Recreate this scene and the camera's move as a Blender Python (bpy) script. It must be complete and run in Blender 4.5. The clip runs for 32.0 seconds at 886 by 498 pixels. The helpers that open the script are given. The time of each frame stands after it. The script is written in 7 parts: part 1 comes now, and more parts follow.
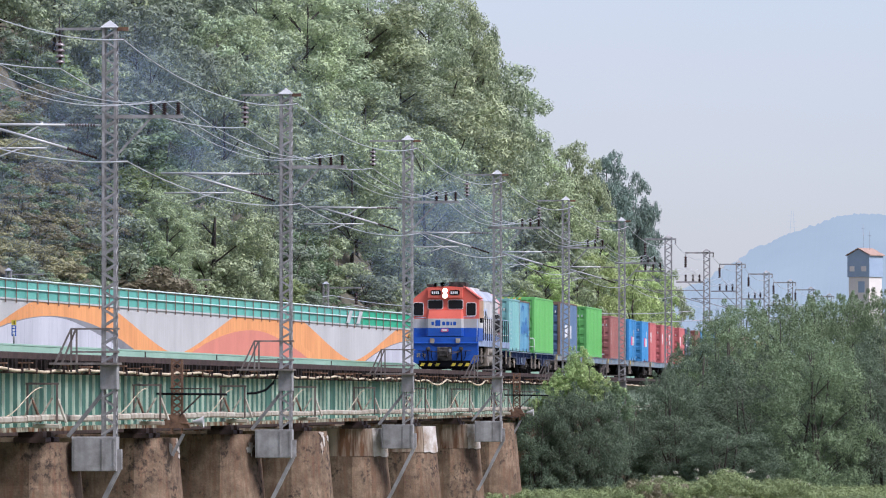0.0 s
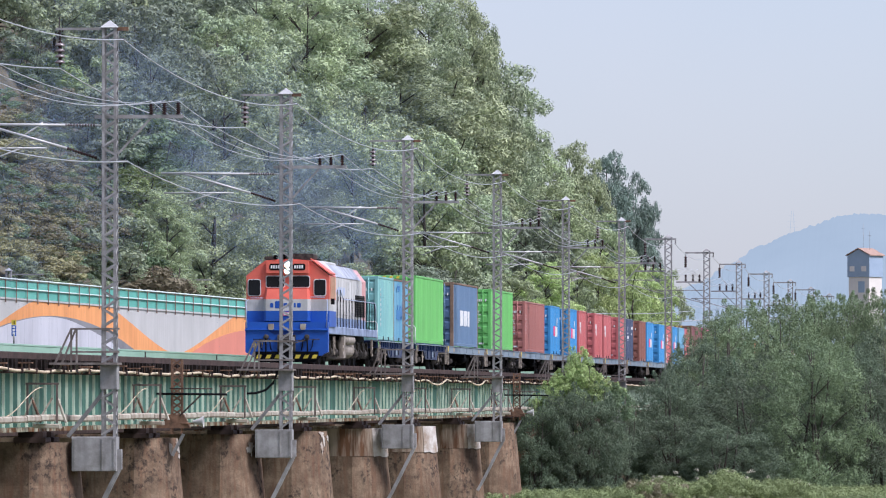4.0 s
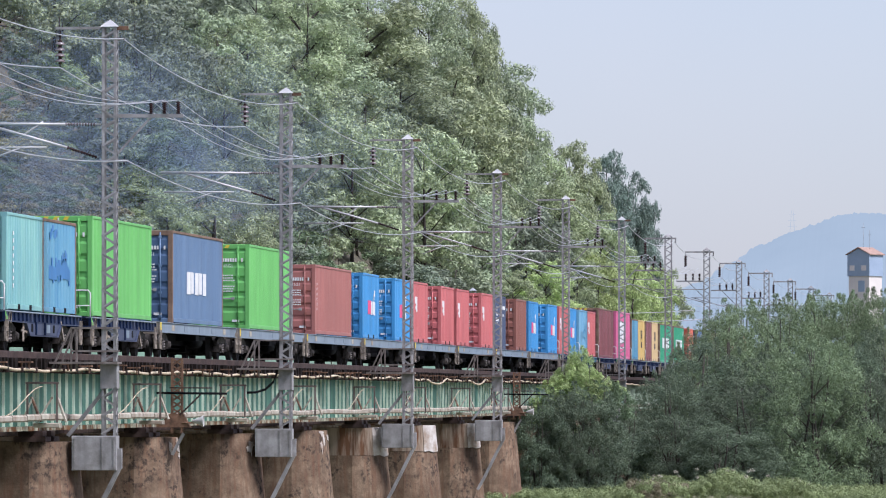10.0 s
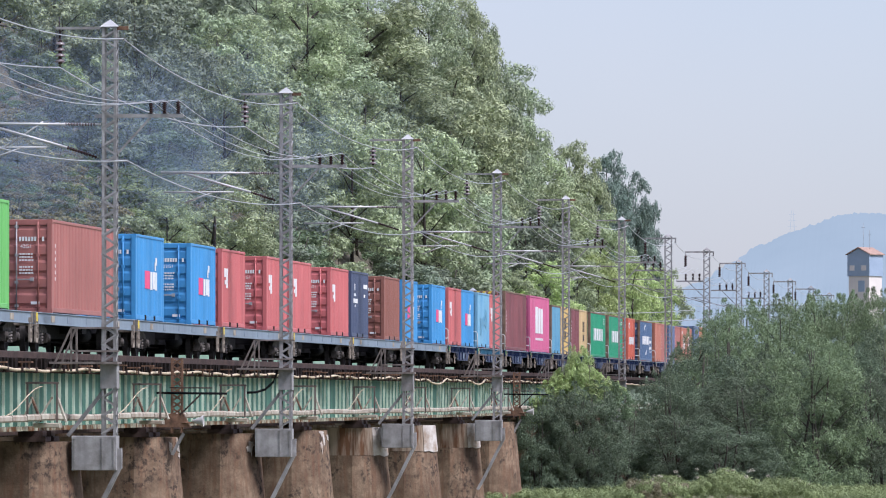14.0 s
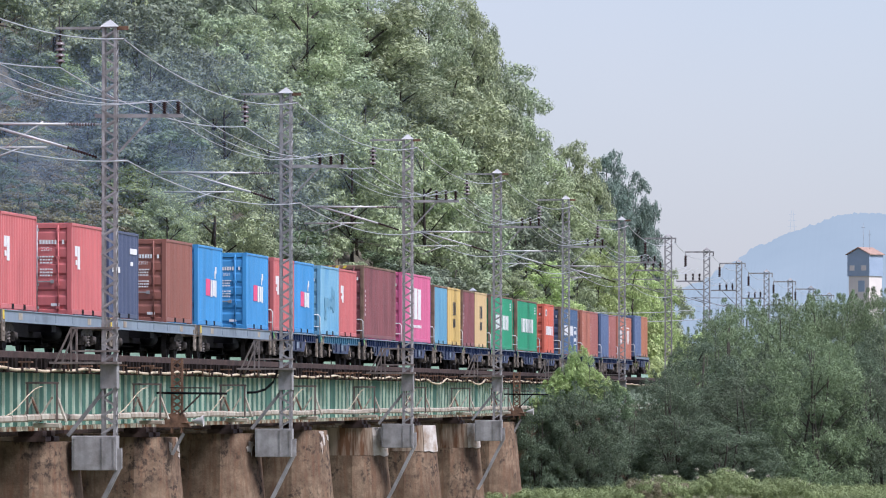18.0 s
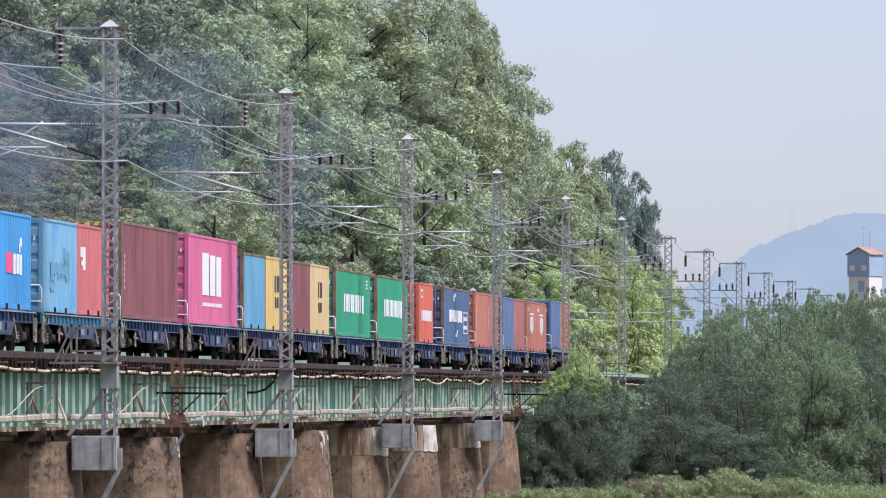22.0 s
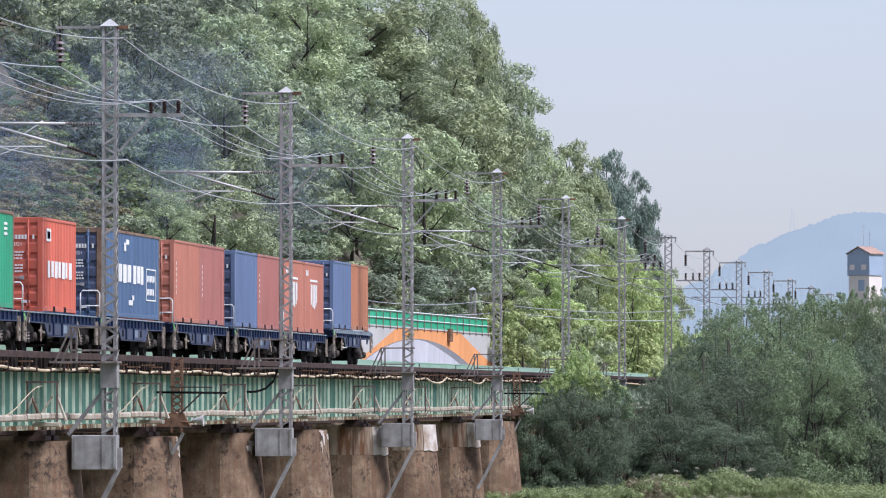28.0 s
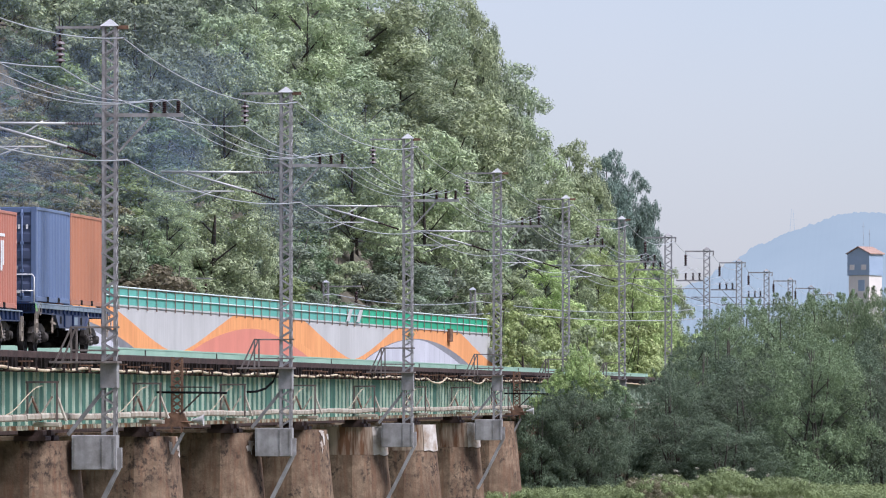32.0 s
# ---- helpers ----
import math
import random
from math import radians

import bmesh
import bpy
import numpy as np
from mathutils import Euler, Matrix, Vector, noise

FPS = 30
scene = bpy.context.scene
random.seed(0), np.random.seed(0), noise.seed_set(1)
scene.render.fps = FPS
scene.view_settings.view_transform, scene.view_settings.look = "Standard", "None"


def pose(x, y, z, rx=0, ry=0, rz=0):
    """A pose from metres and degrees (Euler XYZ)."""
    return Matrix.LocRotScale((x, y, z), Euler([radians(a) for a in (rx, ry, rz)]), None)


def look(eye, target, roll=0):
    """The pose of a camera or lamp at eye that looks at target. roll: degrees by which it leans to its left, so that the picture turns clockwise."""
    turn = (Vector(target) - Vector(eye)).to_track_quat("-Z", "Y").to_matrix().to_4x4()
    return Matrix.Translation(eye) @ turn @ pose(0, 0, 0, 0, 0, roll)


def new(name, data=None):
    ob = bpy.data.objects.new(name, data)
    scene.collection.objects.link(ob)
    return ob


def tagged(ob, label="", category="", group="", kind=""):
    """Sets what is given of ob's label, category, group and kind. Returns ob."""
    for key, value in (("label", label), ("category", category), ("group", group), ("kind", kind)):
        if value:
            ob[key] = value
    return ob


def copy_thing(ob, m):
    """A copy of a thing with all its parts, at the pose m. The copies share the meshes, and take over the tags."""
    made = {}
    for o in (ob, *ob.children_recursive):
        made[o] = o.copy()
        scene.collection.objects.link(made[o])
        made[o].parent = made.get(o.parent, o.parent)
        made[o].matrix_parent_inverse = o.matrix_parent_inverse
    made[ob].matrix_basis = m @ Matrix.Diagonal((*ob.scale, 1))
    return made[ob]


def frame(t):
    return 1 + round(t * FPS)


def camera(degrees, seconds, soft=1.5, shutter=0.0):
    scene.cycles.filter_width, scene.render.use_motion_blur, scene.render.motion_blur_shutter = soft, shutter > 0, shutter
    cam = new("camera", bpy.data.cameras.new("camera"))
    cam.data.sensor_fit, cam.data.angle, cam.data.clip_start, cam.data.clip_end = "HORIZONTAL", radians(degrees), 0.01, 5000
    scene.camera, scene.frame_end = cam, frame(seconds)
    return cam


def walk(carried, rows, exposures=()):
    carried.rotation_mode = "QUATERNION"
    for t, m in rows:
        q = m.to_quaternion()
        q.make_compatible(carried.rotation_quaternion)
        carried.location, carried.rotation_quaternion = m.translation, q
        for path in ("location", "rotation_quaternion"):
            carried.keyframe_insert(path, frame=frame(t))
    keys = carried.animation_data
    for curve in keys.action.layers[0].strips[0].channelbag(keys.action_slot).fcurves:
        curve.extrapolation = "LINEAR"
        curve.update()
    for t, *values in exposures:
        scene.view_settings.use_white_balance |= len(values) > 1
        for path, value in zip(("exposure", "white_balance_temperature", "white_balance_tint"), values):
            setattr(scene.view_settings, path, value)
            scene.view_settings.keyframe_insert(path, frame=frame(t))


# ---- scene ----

# ---------- camera ----------
EYE = (29.62, 0.0, -1.18)
FOCAL = 11787.3


def aim(dy):
    """The camera's pose; dy is a small nod in 1/FOCAL radians."""
    pitch = 0.0221 + dy / FOCAL
    yaw = 0.096
    way = Vector((-math.sin(yaw) * math.cos(pitch), math.cos(yaw) * math.cos(pitch), math.sin(pitch)))
    return look(EYE, Vector(EYE) + way * 100)


cam = camera(7.6105, 32.0, soft=1.1)
NODS = [(0, 1.5), (9, 1.4), (10, 0.1), (24.8, 0), (25.5, -1.2), (27.5, -2.6), (28.0, -1.2),
        (28.5, 0.0), (29.0, 2.4), (29.5, -1.0), (30.5, -0.9), (32, -1.2)]
walk(cam, [(t, aim(d)) for t, d in NODS], exposures=[(0, 0.18, 5600, 21), (32, 0.18, 5600, 21)])

# ---------- world and sun ----------
SUN_ELEV, SUN_TURN = radians(54), radians(113)
world = bpy.data.worlds.new("sky")
scene.world = world
world.use_nodes = True
wn = world.node_tree.nodes
sky = wn.new("ShaderNodeTexSky")
sky.sky_type = "NISHITA"
sky.sun_disc = False
sky.sun_elevation, sky.sun_rotation = SUN_ELEV, SUN_TURN
sky.air_density, sky.dust_density, sky.ozone_density = 1.0, 1.0, 2.0
wl = world.node_tree.links
wn["Background"].inputs[1].default_value = 0.064
wl.new(sky.outputs[0], wn["Background"].inputs[0])
# the even light of a hazy sky on top of the clear one
haze = wn.new("ShaderNodeBackground")
haze.inputs[1].default_value = 0.488
veil = wn.new("ShaderNodeTexNoise")
veil.inputs["Scale"].default_value, veil.inputs["Detail"].default_value = 14.0, 3
tone = wn.new("ShaderNodeValToRGB")
tone.color_ramp.elements[0].position, tone.color_ramp.elements[1].position = 0.35, 0.68
tone.color_ramp.elements[0].color, tone.color_ramp.elements[1].color = (0.628, 0.617, 0.607, 1), (0.672, 0.636, 0.622, 1)
where = wn.new("ShaderNodeTexCoord")
wl.new(where.outputs["Generated"], veil.inputs["Vector"])
wl.new(veil.outputs[0], tone.inputs[0])
wl.new(tone.outputs[0], haze.inputs[0])
both = wn.new("ShaderNodeAddShader")
wl.new(wn["Background"].outputs[0], both.inputs[0])
wl.new(haze.outputs[0], both.inputs[1])
wl.new(both.outputs[0], wn["World Output"].inputs[0])

sun_data = bpy.data.lights.new("sun", "SUN")
sun_data.energy, sun_data.angle, sun_data.color = 4.7, radians(20), (1.0, 0.94, 0.85)
sun = new("sun", sun_data)
sun_from = Vector((math.sin(SUN_TURN) * math.cos(SUN_ELEV), math.cos(SUN_TURN) * math.cos(SUN_ELEV), math.sin(SUN_ELEV)))
sun.matrix_world = look(sun_from * 300, (0, 0, 0))


# ---------- materials ----------
def mat(name, col, col2=None, scale=1.0, rough=0.6, metal=0.0, bump=0.0, bump_scale=30.0, stretch=(1, 1, 1),
        low=0.35, high=0.65, grain=0.12, vary=0.0, streak=0.0, spec=0.2):
    """A noise-mottled surface: two colours in large patches, fine grain on top, relief by bump."""
    m = bpy.data.materials.new(name)
    m.use_nodes = True
    nt = m.node_tree
    n, l = nt.nodes, nt.links
    b = n["Principled BSDF"]
    b.inputs["Roughness"].default_value, b.inputs["Metallic"].default_value = rough, metal
    b.inputs["Specular IOR Level"].default_value = spec
    co = n.new("ShaderNodeTexCoord")
    mp = n.new("ShaderNodeMapping")
    mp.inputs["Scale"].default_value = stretch
    who = n.new("ShaderNodeObjectInfo")
    off = n.new("ShaderNodeMath")
    off.operation, off.inputs[1].default_value = "MULTIPLY", 37.0
    l.new(who.outputs["Random"], off.inputs[0])
    l.new(off.outputs[0], mp.inputs["Location"])
    l.new(co.outputs["Object"], mp.inputs[0])
    t1 = n.new("ShaderNodeTexNoise")
    t1.inputs["Scale"].default_value, t1.inputs["Detail"].default_value, t1.inputs["Roughness"].default_value = scale, 6, 0.62
    l.new(mp.outputs[0], t1.inputs["Vector"])
    ramp = n.new("ShaderNodeValToRGB")
    col2 = col2 or [c * 0.72 for c in col]
    ramp.color_ramp.elements[0].position, ramp.color_ramp.elements[1].position = low, high
    ramp.color_ramp.elements[0].color, ramp.color_ramp.elements[1].color = (*col2, 1), (*col, 1)
    l.new(t1.outputs[0], ramp.inputs[0])
    t2 = n.new("ShaderNodeTexNoise")
    t2.inputs["Scale"].default_value, t2.inputs["Detail"].default_value = bump_scale, 4
    l.new(mp.outputs[0], t2.inputs["Vector"])
    mr = n.new("ShaderNodeMapRange")
    mr.inputs[3].default_value, mr.inputs[4].default_value = 1 - grain, 1 + grain
    l.new(t2.outputs[0], mr.inputs[0])
    hs = n.new("ShaderNodeHueSaturation")
    l.new(ramp.outputs[0], hs.inputs["Color"])
    if streak:
        ms = n.new("ShaderNodeMapping")
        ms.inputs["Scale"].default_value = (1, 1, 0.08)
        l.new(co.outputs["Object"], ms.inputs[0])
        l.new(off.outputs[0], ms.inputs["Location"])
        t3 = n.new("ShaderNodeTexNoise")
        t3.inputs["Scale"].default_value, t3.inputs["Detail"].default_value = 2.6, 9
        l.new(ms.outputs[0], t3.inputs["Vector"])
        m3 = n.new("ShaderNodeMapRange")
        m3.inputs[1].default_value, m3.inputs[2].default_value = 0.40, 0.60
        m3.inputs[3].default_value, m3.inputs[4].default_value = 1 - streak, 1.0
        l.new(t3.outputs[0], m3.inputs[0])
        mm = n.new("ShaderNodeMix")
        mm.data_type, mm.blend_type = "RGBA", "MULTIPLY"
        mm.inputs[0].default_value = 1.0
        l.new(ramp.outputs[0], mm.inputs[6])
        l.new(m3.outputs[0], mm.inputs[7])
        l.new(mm.outputs[2], hs.inputs["Color"])
    if vary:
        oi = n.new("ShaderNodeObjectInfo")
        mv = n.new("ShaderNodeMapRange")
        mv.inputs[3].default_value, mv.inputs[4].default_value = 1 - vary, 1 + vary
        l.new(oi.outputs["Random"], mv.inputs[0])
        mu = n.new("ShaderNodeMath")
        mu.operation = "MULTIPLY"
        l.new(mv.outputs[0], mu.inputs[0])
        l.new(mr.outputs[0], mu.inputs[1])
        l.new(mu.outputs[0], hs.inputs["Value"])
    else:
        l.new(mr.outputs[0], hs.inputs["Value"])
    l.new(hs.outputs[0], b.inputs["Base Color"])
    if bump:
        bp = n.new("ShaderNodeBump")
        bp.inputs["Strength"].default_value, bp.inputs["Distance"].default_value = bump, 0.02
        l.new(t2.outputs[0], bp.inputs["Height"])
        l.new(bp.outputs[0], b.inputs["Normal"])
    return m


def leaf_mat(name, col, col2, hue=0.5, gloss=0.25):
    m = bpy.data.materials.new(name)
    m.use_nodes = True
    nt = m.node_tree
    n, l = nt.nodes, nt.links
    out = n["Material Output"]
    b = n["Principled BSDF"]
    b.inputs["Roughness"].default_value = 0.55
    b.inputs["Specular IOR Level"].default_value = gloss
    g = n.new("ShaderNodeNewGeometry")
    ramp = n.new("ShaderNodeValToRGB")
    ramp.color_ramp.elements[0].color, ramp.color_ramp.elements[1].color = (*col2, 1), (*col, 1)
    l.new(g.outputs["Random Per Island"], ramp.inputs[0])
    oi = n.new("ShaderNodeObjectInfo")
    hs = n.new("ShaderNodeHueSaturation")
    m1 = n.new("ShaderNodeMapRange")
    m1.inputs[3].default_value, m1.inputs[4].default_value = hue - 0.02, hue + 0.004
    m2 = n.new("ShaderNodeMapRange")
    m2.inputs[3].default_value, m2.inputs[4].default_value = 0.88, 1.25
    l.new(oi.outputs["Random"], m1.inputs[0])
    l.new(oi.outputs["Random"], m2.inputs[0])
    l.new(m1.outputs[0], hs.inputs["Hue"])
    l.new(m2.outputs[0], hs.inputs["Value"])
    co = n.new("ShaderNodeTexCoord")
    tn = n.new("ShaderNodeTexNoise")
    tn.inputs["Scale"].default_value, tn.inputs["Detail"].default_value = 0.45, 3
    l.new(co.outputs["Object"], tn.inputs["Vector"])
    mn = n.new("ShaderNodeMapRange")
    mn.inputs[1].default_value, mn.inputs[2].default_value = 0.3, 0.7
    mn.inputs[3].default_value, mn.inputs[4].default_value = 0.72, 1.22
    l.new(tn.outputs[0], mn.inputs[0])
    old = n.new("ShaderNodeMix")
    old.data_type, old.blend_type = "RGBA", "MULTIPLY"
    old.inputs[0].default_value = 1.0
    l.new(ramp.outputs[0], old.inputs[6])
    l.new(mn.outputs[0], old.inputs[7])
    l.new(old.outputs[2], hs.inputs["Color"])
    l.new(hs.outputs[0], b.inputs["Base Color"])
    tr = n.new("ShaderNodeBsdfTranslucent")
    l.new(hs.outputs[0], tr.inputs[0])
    mix = n.new("ShaderNodeMixShader")
    mix.inputs[0].default_value = 0.3
    l.new(b.outputs[0], mix.inputs[1])
    l.new(tr.outputs[0], mix.inputs[2])
    l.new(mix.outputs[0], out.inputs[0])
    return m


def pier_mat():
    """Old pier concrete: tan cement with fine brown water streaks, spotted with black grime, each lift of its own tone."""
    m = mat("pier_concrete", (0.225, 0.164, 0.108), (0.11, 0.078, 0.052), 1.6, 0.95, 0, 0.5, 14, grain=0.3, spec=0.05)
    n, l = m.node_tree.nodes, m.node_tree.links
    b = n["Principled BSDF"]
    was = b.inputs["Base Color"].links[0].from_socket
    co = n.new("ShaderNodeTexCoord")
    who = n.new("ShaderNodeObjectInfo")
    off = n.new("ShaderNodeMath")
    off.operation, off.inputs[1].default_value = "MULTIPLY", 61.0
    l.new(who.outputs["Random"], off.inputs[0])

    def spots(stretch, scale, lo, hi):
        mp, t, r = n.new("ShaderNodeMapping"), n.new("ShaderNodeTexNoise"), n.new("ShaderNodeMapRange")
        mp.inputs["Scale"].default_value = (1, 1, stretch)
        l.new(off.outputs[0], mp.inputs["Location"])
        l.new(co.outputs["Object"], mp.inputs[0])
        t.inputs["Scale"].default_value, t.inputs["Detail"].default_value, t.inputs["Roughness"].default_value = scale, 8, 0.68
        l.new(mp.outputs[0], t.inputs["Vector"])
        r.inputs[1].default_value, r.inputs[2].default_value = lo, hi
        l.new(t.outputs[0], r.inputs[0])
        return r.outputs[0]

    def both_of(a, c, k):
        f = n.new("ShaderNodeMath")
        f.operation = "MULTIPLY"
        l.new(a, f.inputs[0])
        l.new(c, f.inputs[1])
        f2 = n.new("ShaderNodeMath")
        f2.operation, f2.inputs[1].default_value = "MULTIPLY", k
        l.new(f.outputs[0], f2.inputs[0])
        return f2.outputs[0]

    wide = spots(0.05, 1.9, 0.38, 0.62)
    fine = spots(0.03, 7.0, 0.42, 0.60)
    mould = spots(0.8, 6.0, 0.47, 0.60)
    patch_ = spots(0.6, 0.9, 0.46, 0.58)
    for colour, mask in (((0.10, 0.065, 0.045, 1), both_of(wide, fine, 0.85)), ((0.16, 0.085, 0.05, 1), both_of(fine, fine, 0.45)), ((0.025, 0.022, 0.02, 1), both_of(mould, patch_, 0.85))):
        mx = n.new("ShaderNodeMix")
        mx.data_type = "RGBA"
        mx.inputs[7].default_value = colour
        l.new(mask, mx.inputs[0])
        l.new(was, mx.inputs[6])
        was = mx.outputs[2]
    xyz, lift, batch, tone, pair = n.new("ShaderNodeSeparateXYZ"), n.new("ShaderNodeMath"), n.new("ShaderNodeTexWhiteNoise"), n.new("ShaderNodeMapRange"), n.new("ShaderNodeCombineXYZ")
    l.new(co.outputs["Object"], xyz.inputs[0])
    lift.operation, lift.inputs[1].default_value = "SNAP", 0.9
    l.new(xyz.outputs["Z"], lift.inputs[0])
    batch.noise_dimensions = "2D"
    l.new(lift.outputs[0], pair.inputs[0])
    l.new(off.outputs[0], pair.inputs[1])
    l.new(pair.outputs[0], batch.inputs["Vector"])
    tone.inputs[3].default_value, tone.inputs[4].default_value = 0.84, 1.06
    l.new(batch.outputs["Value"], tone.inputs[0])
    mx = n.new("ShaderNodeMix")
    mx.data_type, mx.blend_type = "RGBA", "MULTIPLY"
    mx.inputs[0].default_value = 1.0
    l.new(was, mx.inputs[6])
    l.new(tone.outputs[0], mx.inputs[7])
    l.new(mx.outputs[2], b.inputs["Base Color"])
    return m


M_STEEL = mat("mast_steel", (0.42, 0.41, 0.40), (0.26, 0.25, 0.235), 2.2, 0.6, 0.1, 0.1, streak=0.25)
M_FRAME = mat("grey_brown_frame_steel", (0.17, 0.135, 0.115), (0.09, 0.072, 0.062), 3, 0.8, 0.1, 0.2)
M_PLATFORM = mat("grey_brown_platform_steel", (0.25, 0.22, 0.195), (0.13, 0.11, 0.095), 3, 0.8, 0.1, 0.2)
M_RUST = mat("rusty_steel", (0.25, 0.145, 0.09), (0.105, 0.065, 0.045), 4, 0.85, 0.1, 0.4, 60)
M_RUSTBROWN = mat("brown_deck_steel", (0.088, 0.058, 0.048), (0.04, 0.028, 0.025), 2, 0.8, 0.2, 0.3)
M_RAIL = mat("rail_steel", (0.17, 0.10, 0.07), (0.10, 0.065, 0.05), 5, 0.6, 0.4, 0.2)
M_SLEEPER = mat("sleeper_wood", (0.028, 0.021, 0.019), (0.009, 0.008, 0.007), 6, 0.9, 0, 0.6, 40, vary=0.35, spec=0.05)
M_GIRDER = mat("girder_green_paint", (0.118, 0.245, 0.183), (0.074, 0.165, 0.123), 0.9, 0.7, 0, 0.08, 25, (1, 1, 0.25), streak=0.3, spec=0.08)
# stiffeners far paler than the web: the light they catch is painted in
M_STIFF = mat("lit_green_paint", (0.78, 0.86, 0.70), (0.64, 0.74, 0.58), 2.5, 0.6, 0, 0.08, 25, (1, 1, 0.3), spec=0.1)
M_BAND = mat("light_green_paint", (0.36, 0.53, 0.40), (0.27, 0.43, 0.315), 0.8, 0.5, 0, 0.05, 20, (1, 0.3, 1), grain=0.08)
M_FLANGE = mat("rust_stained_pale_paint", (0.40, 0.40, 0.30), (0.17, 0.085, 0.04), 1.6, 0.75, 0, 0.2, 30, low=0.44, high=0.56, streak=0.6, spec=0.05)
M_CONCRETE = pier_mat()
M_WHITEWASH = mat("white_repair_mortar", (0.56, 0.53, 0.48), (0.30, 0.23, 0.17), 2, 0.85, 0, 0.2)
M_PIPE = mat("cream_cable_sheath", (0.62, 0.53, 0.38), (0.40, 0.31, 0.20), 3, 0.7, 0, 0.1)
M_TRAY = mat("cream_cable_trough", (0.46, 0.43, 0.34), (0.26, 0.20, 0.15), 2, 0.7, 0, 0.1)
M_WIRE = mat("aluminium_wire", (0.62, 0.63, 0.64), (0.50, 0.51, 0.52), 1, 0.4, 0.6)
M_INSUL = mat("brown_porcelain", (0.05, 0.028, 0.026), (0.035, 0.02, 0.02), 6, 0.25)
M_TUBE = mat("dull_aluminium_tube", (0.52, 0.52, 0.51), (0.40, 0.40, 0.39), 3, 0.5, 0.2)
M_DISC = mat("pale_glazed_porcelain", (0.25, 0.22, 0.215), (0.12, 0.09, 0.09), 9, 0.2, spec=0.5)
M_COPPER = mat("dark_copper_wire", (0.07, 0.06, 0.05), (0.05, 0.045, 0.04), 1, 0.5, 0.5)
M_WALL = mat("white_wall_paint", (0.53, 0.525, 0.50), (0.45, 0.445, 0.42), 0.35, 0.8, 0, 0.1, 12, (1, 1, 0.5), grain=0.05, streak=0.05)
M_ORANGE = mat("orange_mural_paint", (0.80, 0.37, 0.145), (0.70, 0.31, 0.12), 0.4, 0.8, 0, 0.1, 12, (1, 1, 0.3), grain=0.06, streak=0.1)
M_REDPAINT = mat("red_mural_paint", (0.66, 0.25, 0.18), (0.56, 0.21, 0.15), 0.4, 0.8, 0, 0.1, 12, (1, 1, 0.3), grain=0.06)
M_GREYPAINT = mat("grey_mural_paint", (0.58, 0.58, 0.61), (0.46, 0.46, 0.49), 0.4, 0.8, 0, 0.1, 12, (1, 1, 0.3), grain=0.06)
M_GREYLINE = mat("mid_grey_mural_paint", (0.44, 0.45, 0.47), (0.36, 0.37, 0.39), 0.4, 0.8, 0, 0.1, 12, grain=0.06)
M_DARKPAINT = mat("dark_grey_mural_paint", (0.25, 0.25, 0.26), (0.18, 0.18, 0.19), 0.4, 0.8, 0, 0.1, 12, (1, 1, 0.3), grain=0.06)
M_TEAL = mat("teal_mesh_panel", (0.15, 0.44, 0.355), (0.11, 0.36, 0.29), 0.6, 0.5, 0, 0.05, 25, grain=0.08)
M_GREENPANEL = mat("green_mesh_panel", (0.045, 0.40, 0.215), (0.035, 0.32, 0.17), 0.6, 0.5, 0, 0.05, 25, grain=0.08)
M_TEALRAIL = mat("pale_teal_rail", (0.66, 0.74, 0.70), (0.50, 0.60, 0.56), 2, 0.5)
M_GRASS = mat("grass_ground", (0.21, 0.21, 0.12), (0.10, 0.105, 0.06), 0.25, 0.95, 0, 0.6, 6, grain=0.3)
M_ROCK = mat("rocky_hillside", (0.15, 0.132, 0.092), (0.06, 0.056, 0.04), 0.25, 0.95, 0, 0.8, 1.5, grain=0.35)
M_BARK = mat("bark", (0.09, 0.075, 0.063), (0.042, 0.036, 0.032), 3, 0.95, 0, 0.6, 20, (1, 1, 0.3))
# hill leaves, lightened for haze; the next two tones hold sunlight and shade
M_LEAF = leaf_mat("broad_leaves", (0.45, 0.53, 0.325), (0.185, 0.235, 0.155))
M_LEAF2 = leaf_mat("lit_leaves", (0.505, 0.592, 0.34), (0.228, 0.285, 0.172))
M_SHADELEAF = leaf_mat("shaded_leaves", (0.325, 0.39, 0.265), (0.135, 0.172, 0.13))
M_PINE = leaf_mat("blue_green_needles", (0.27, 0.35, 0.285), (0.13, 0.175, 0.15), gloss=0.1)
# two tones of one willow leaf: shaded, then sunlit
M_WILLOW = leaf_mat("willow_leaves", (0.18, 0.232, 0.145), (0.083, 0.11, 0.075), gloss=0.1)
M_LITWILLOW = leaf_mat("lit_willow_leaves", (0.255, 0.335, 0.18), (0.13, 0.18, 0.10), gloss=0.12)
# yellow-green leaves with bright sunlight put into their colour
M_SUNLEAF = leaf_mat("sunlit_leaves", (0.54, 0.655, 0.29), (0.25, 0.335, 0.13))
M_BANK = leaf_mat("bank_weed_leaves", (0.33, 0.42, 0.20), (0.17, 0.235, 0.10), gloss=0.1)
M_GREENWILLOW = leaf_mat("green_willow_leaves", (0.245, 0.335, 0.19), (0.12, 0.18, 0.10), gloss=0.12)
M_PLUME = leaf_mat("pale_seed_heads", (0.48, 0.45, 0.36), (0.34, 0.32, 0.25))
M_OLIVE = leaf_mat("olive_scrub_leaves", (0.46, 0.45, 0.25), (0.24, 0.24, 0.13))
M_STRAW = leaf_mat("dry_straw", (0.31, 0.285, 0.17), (0.17, 0.16, 0.10))
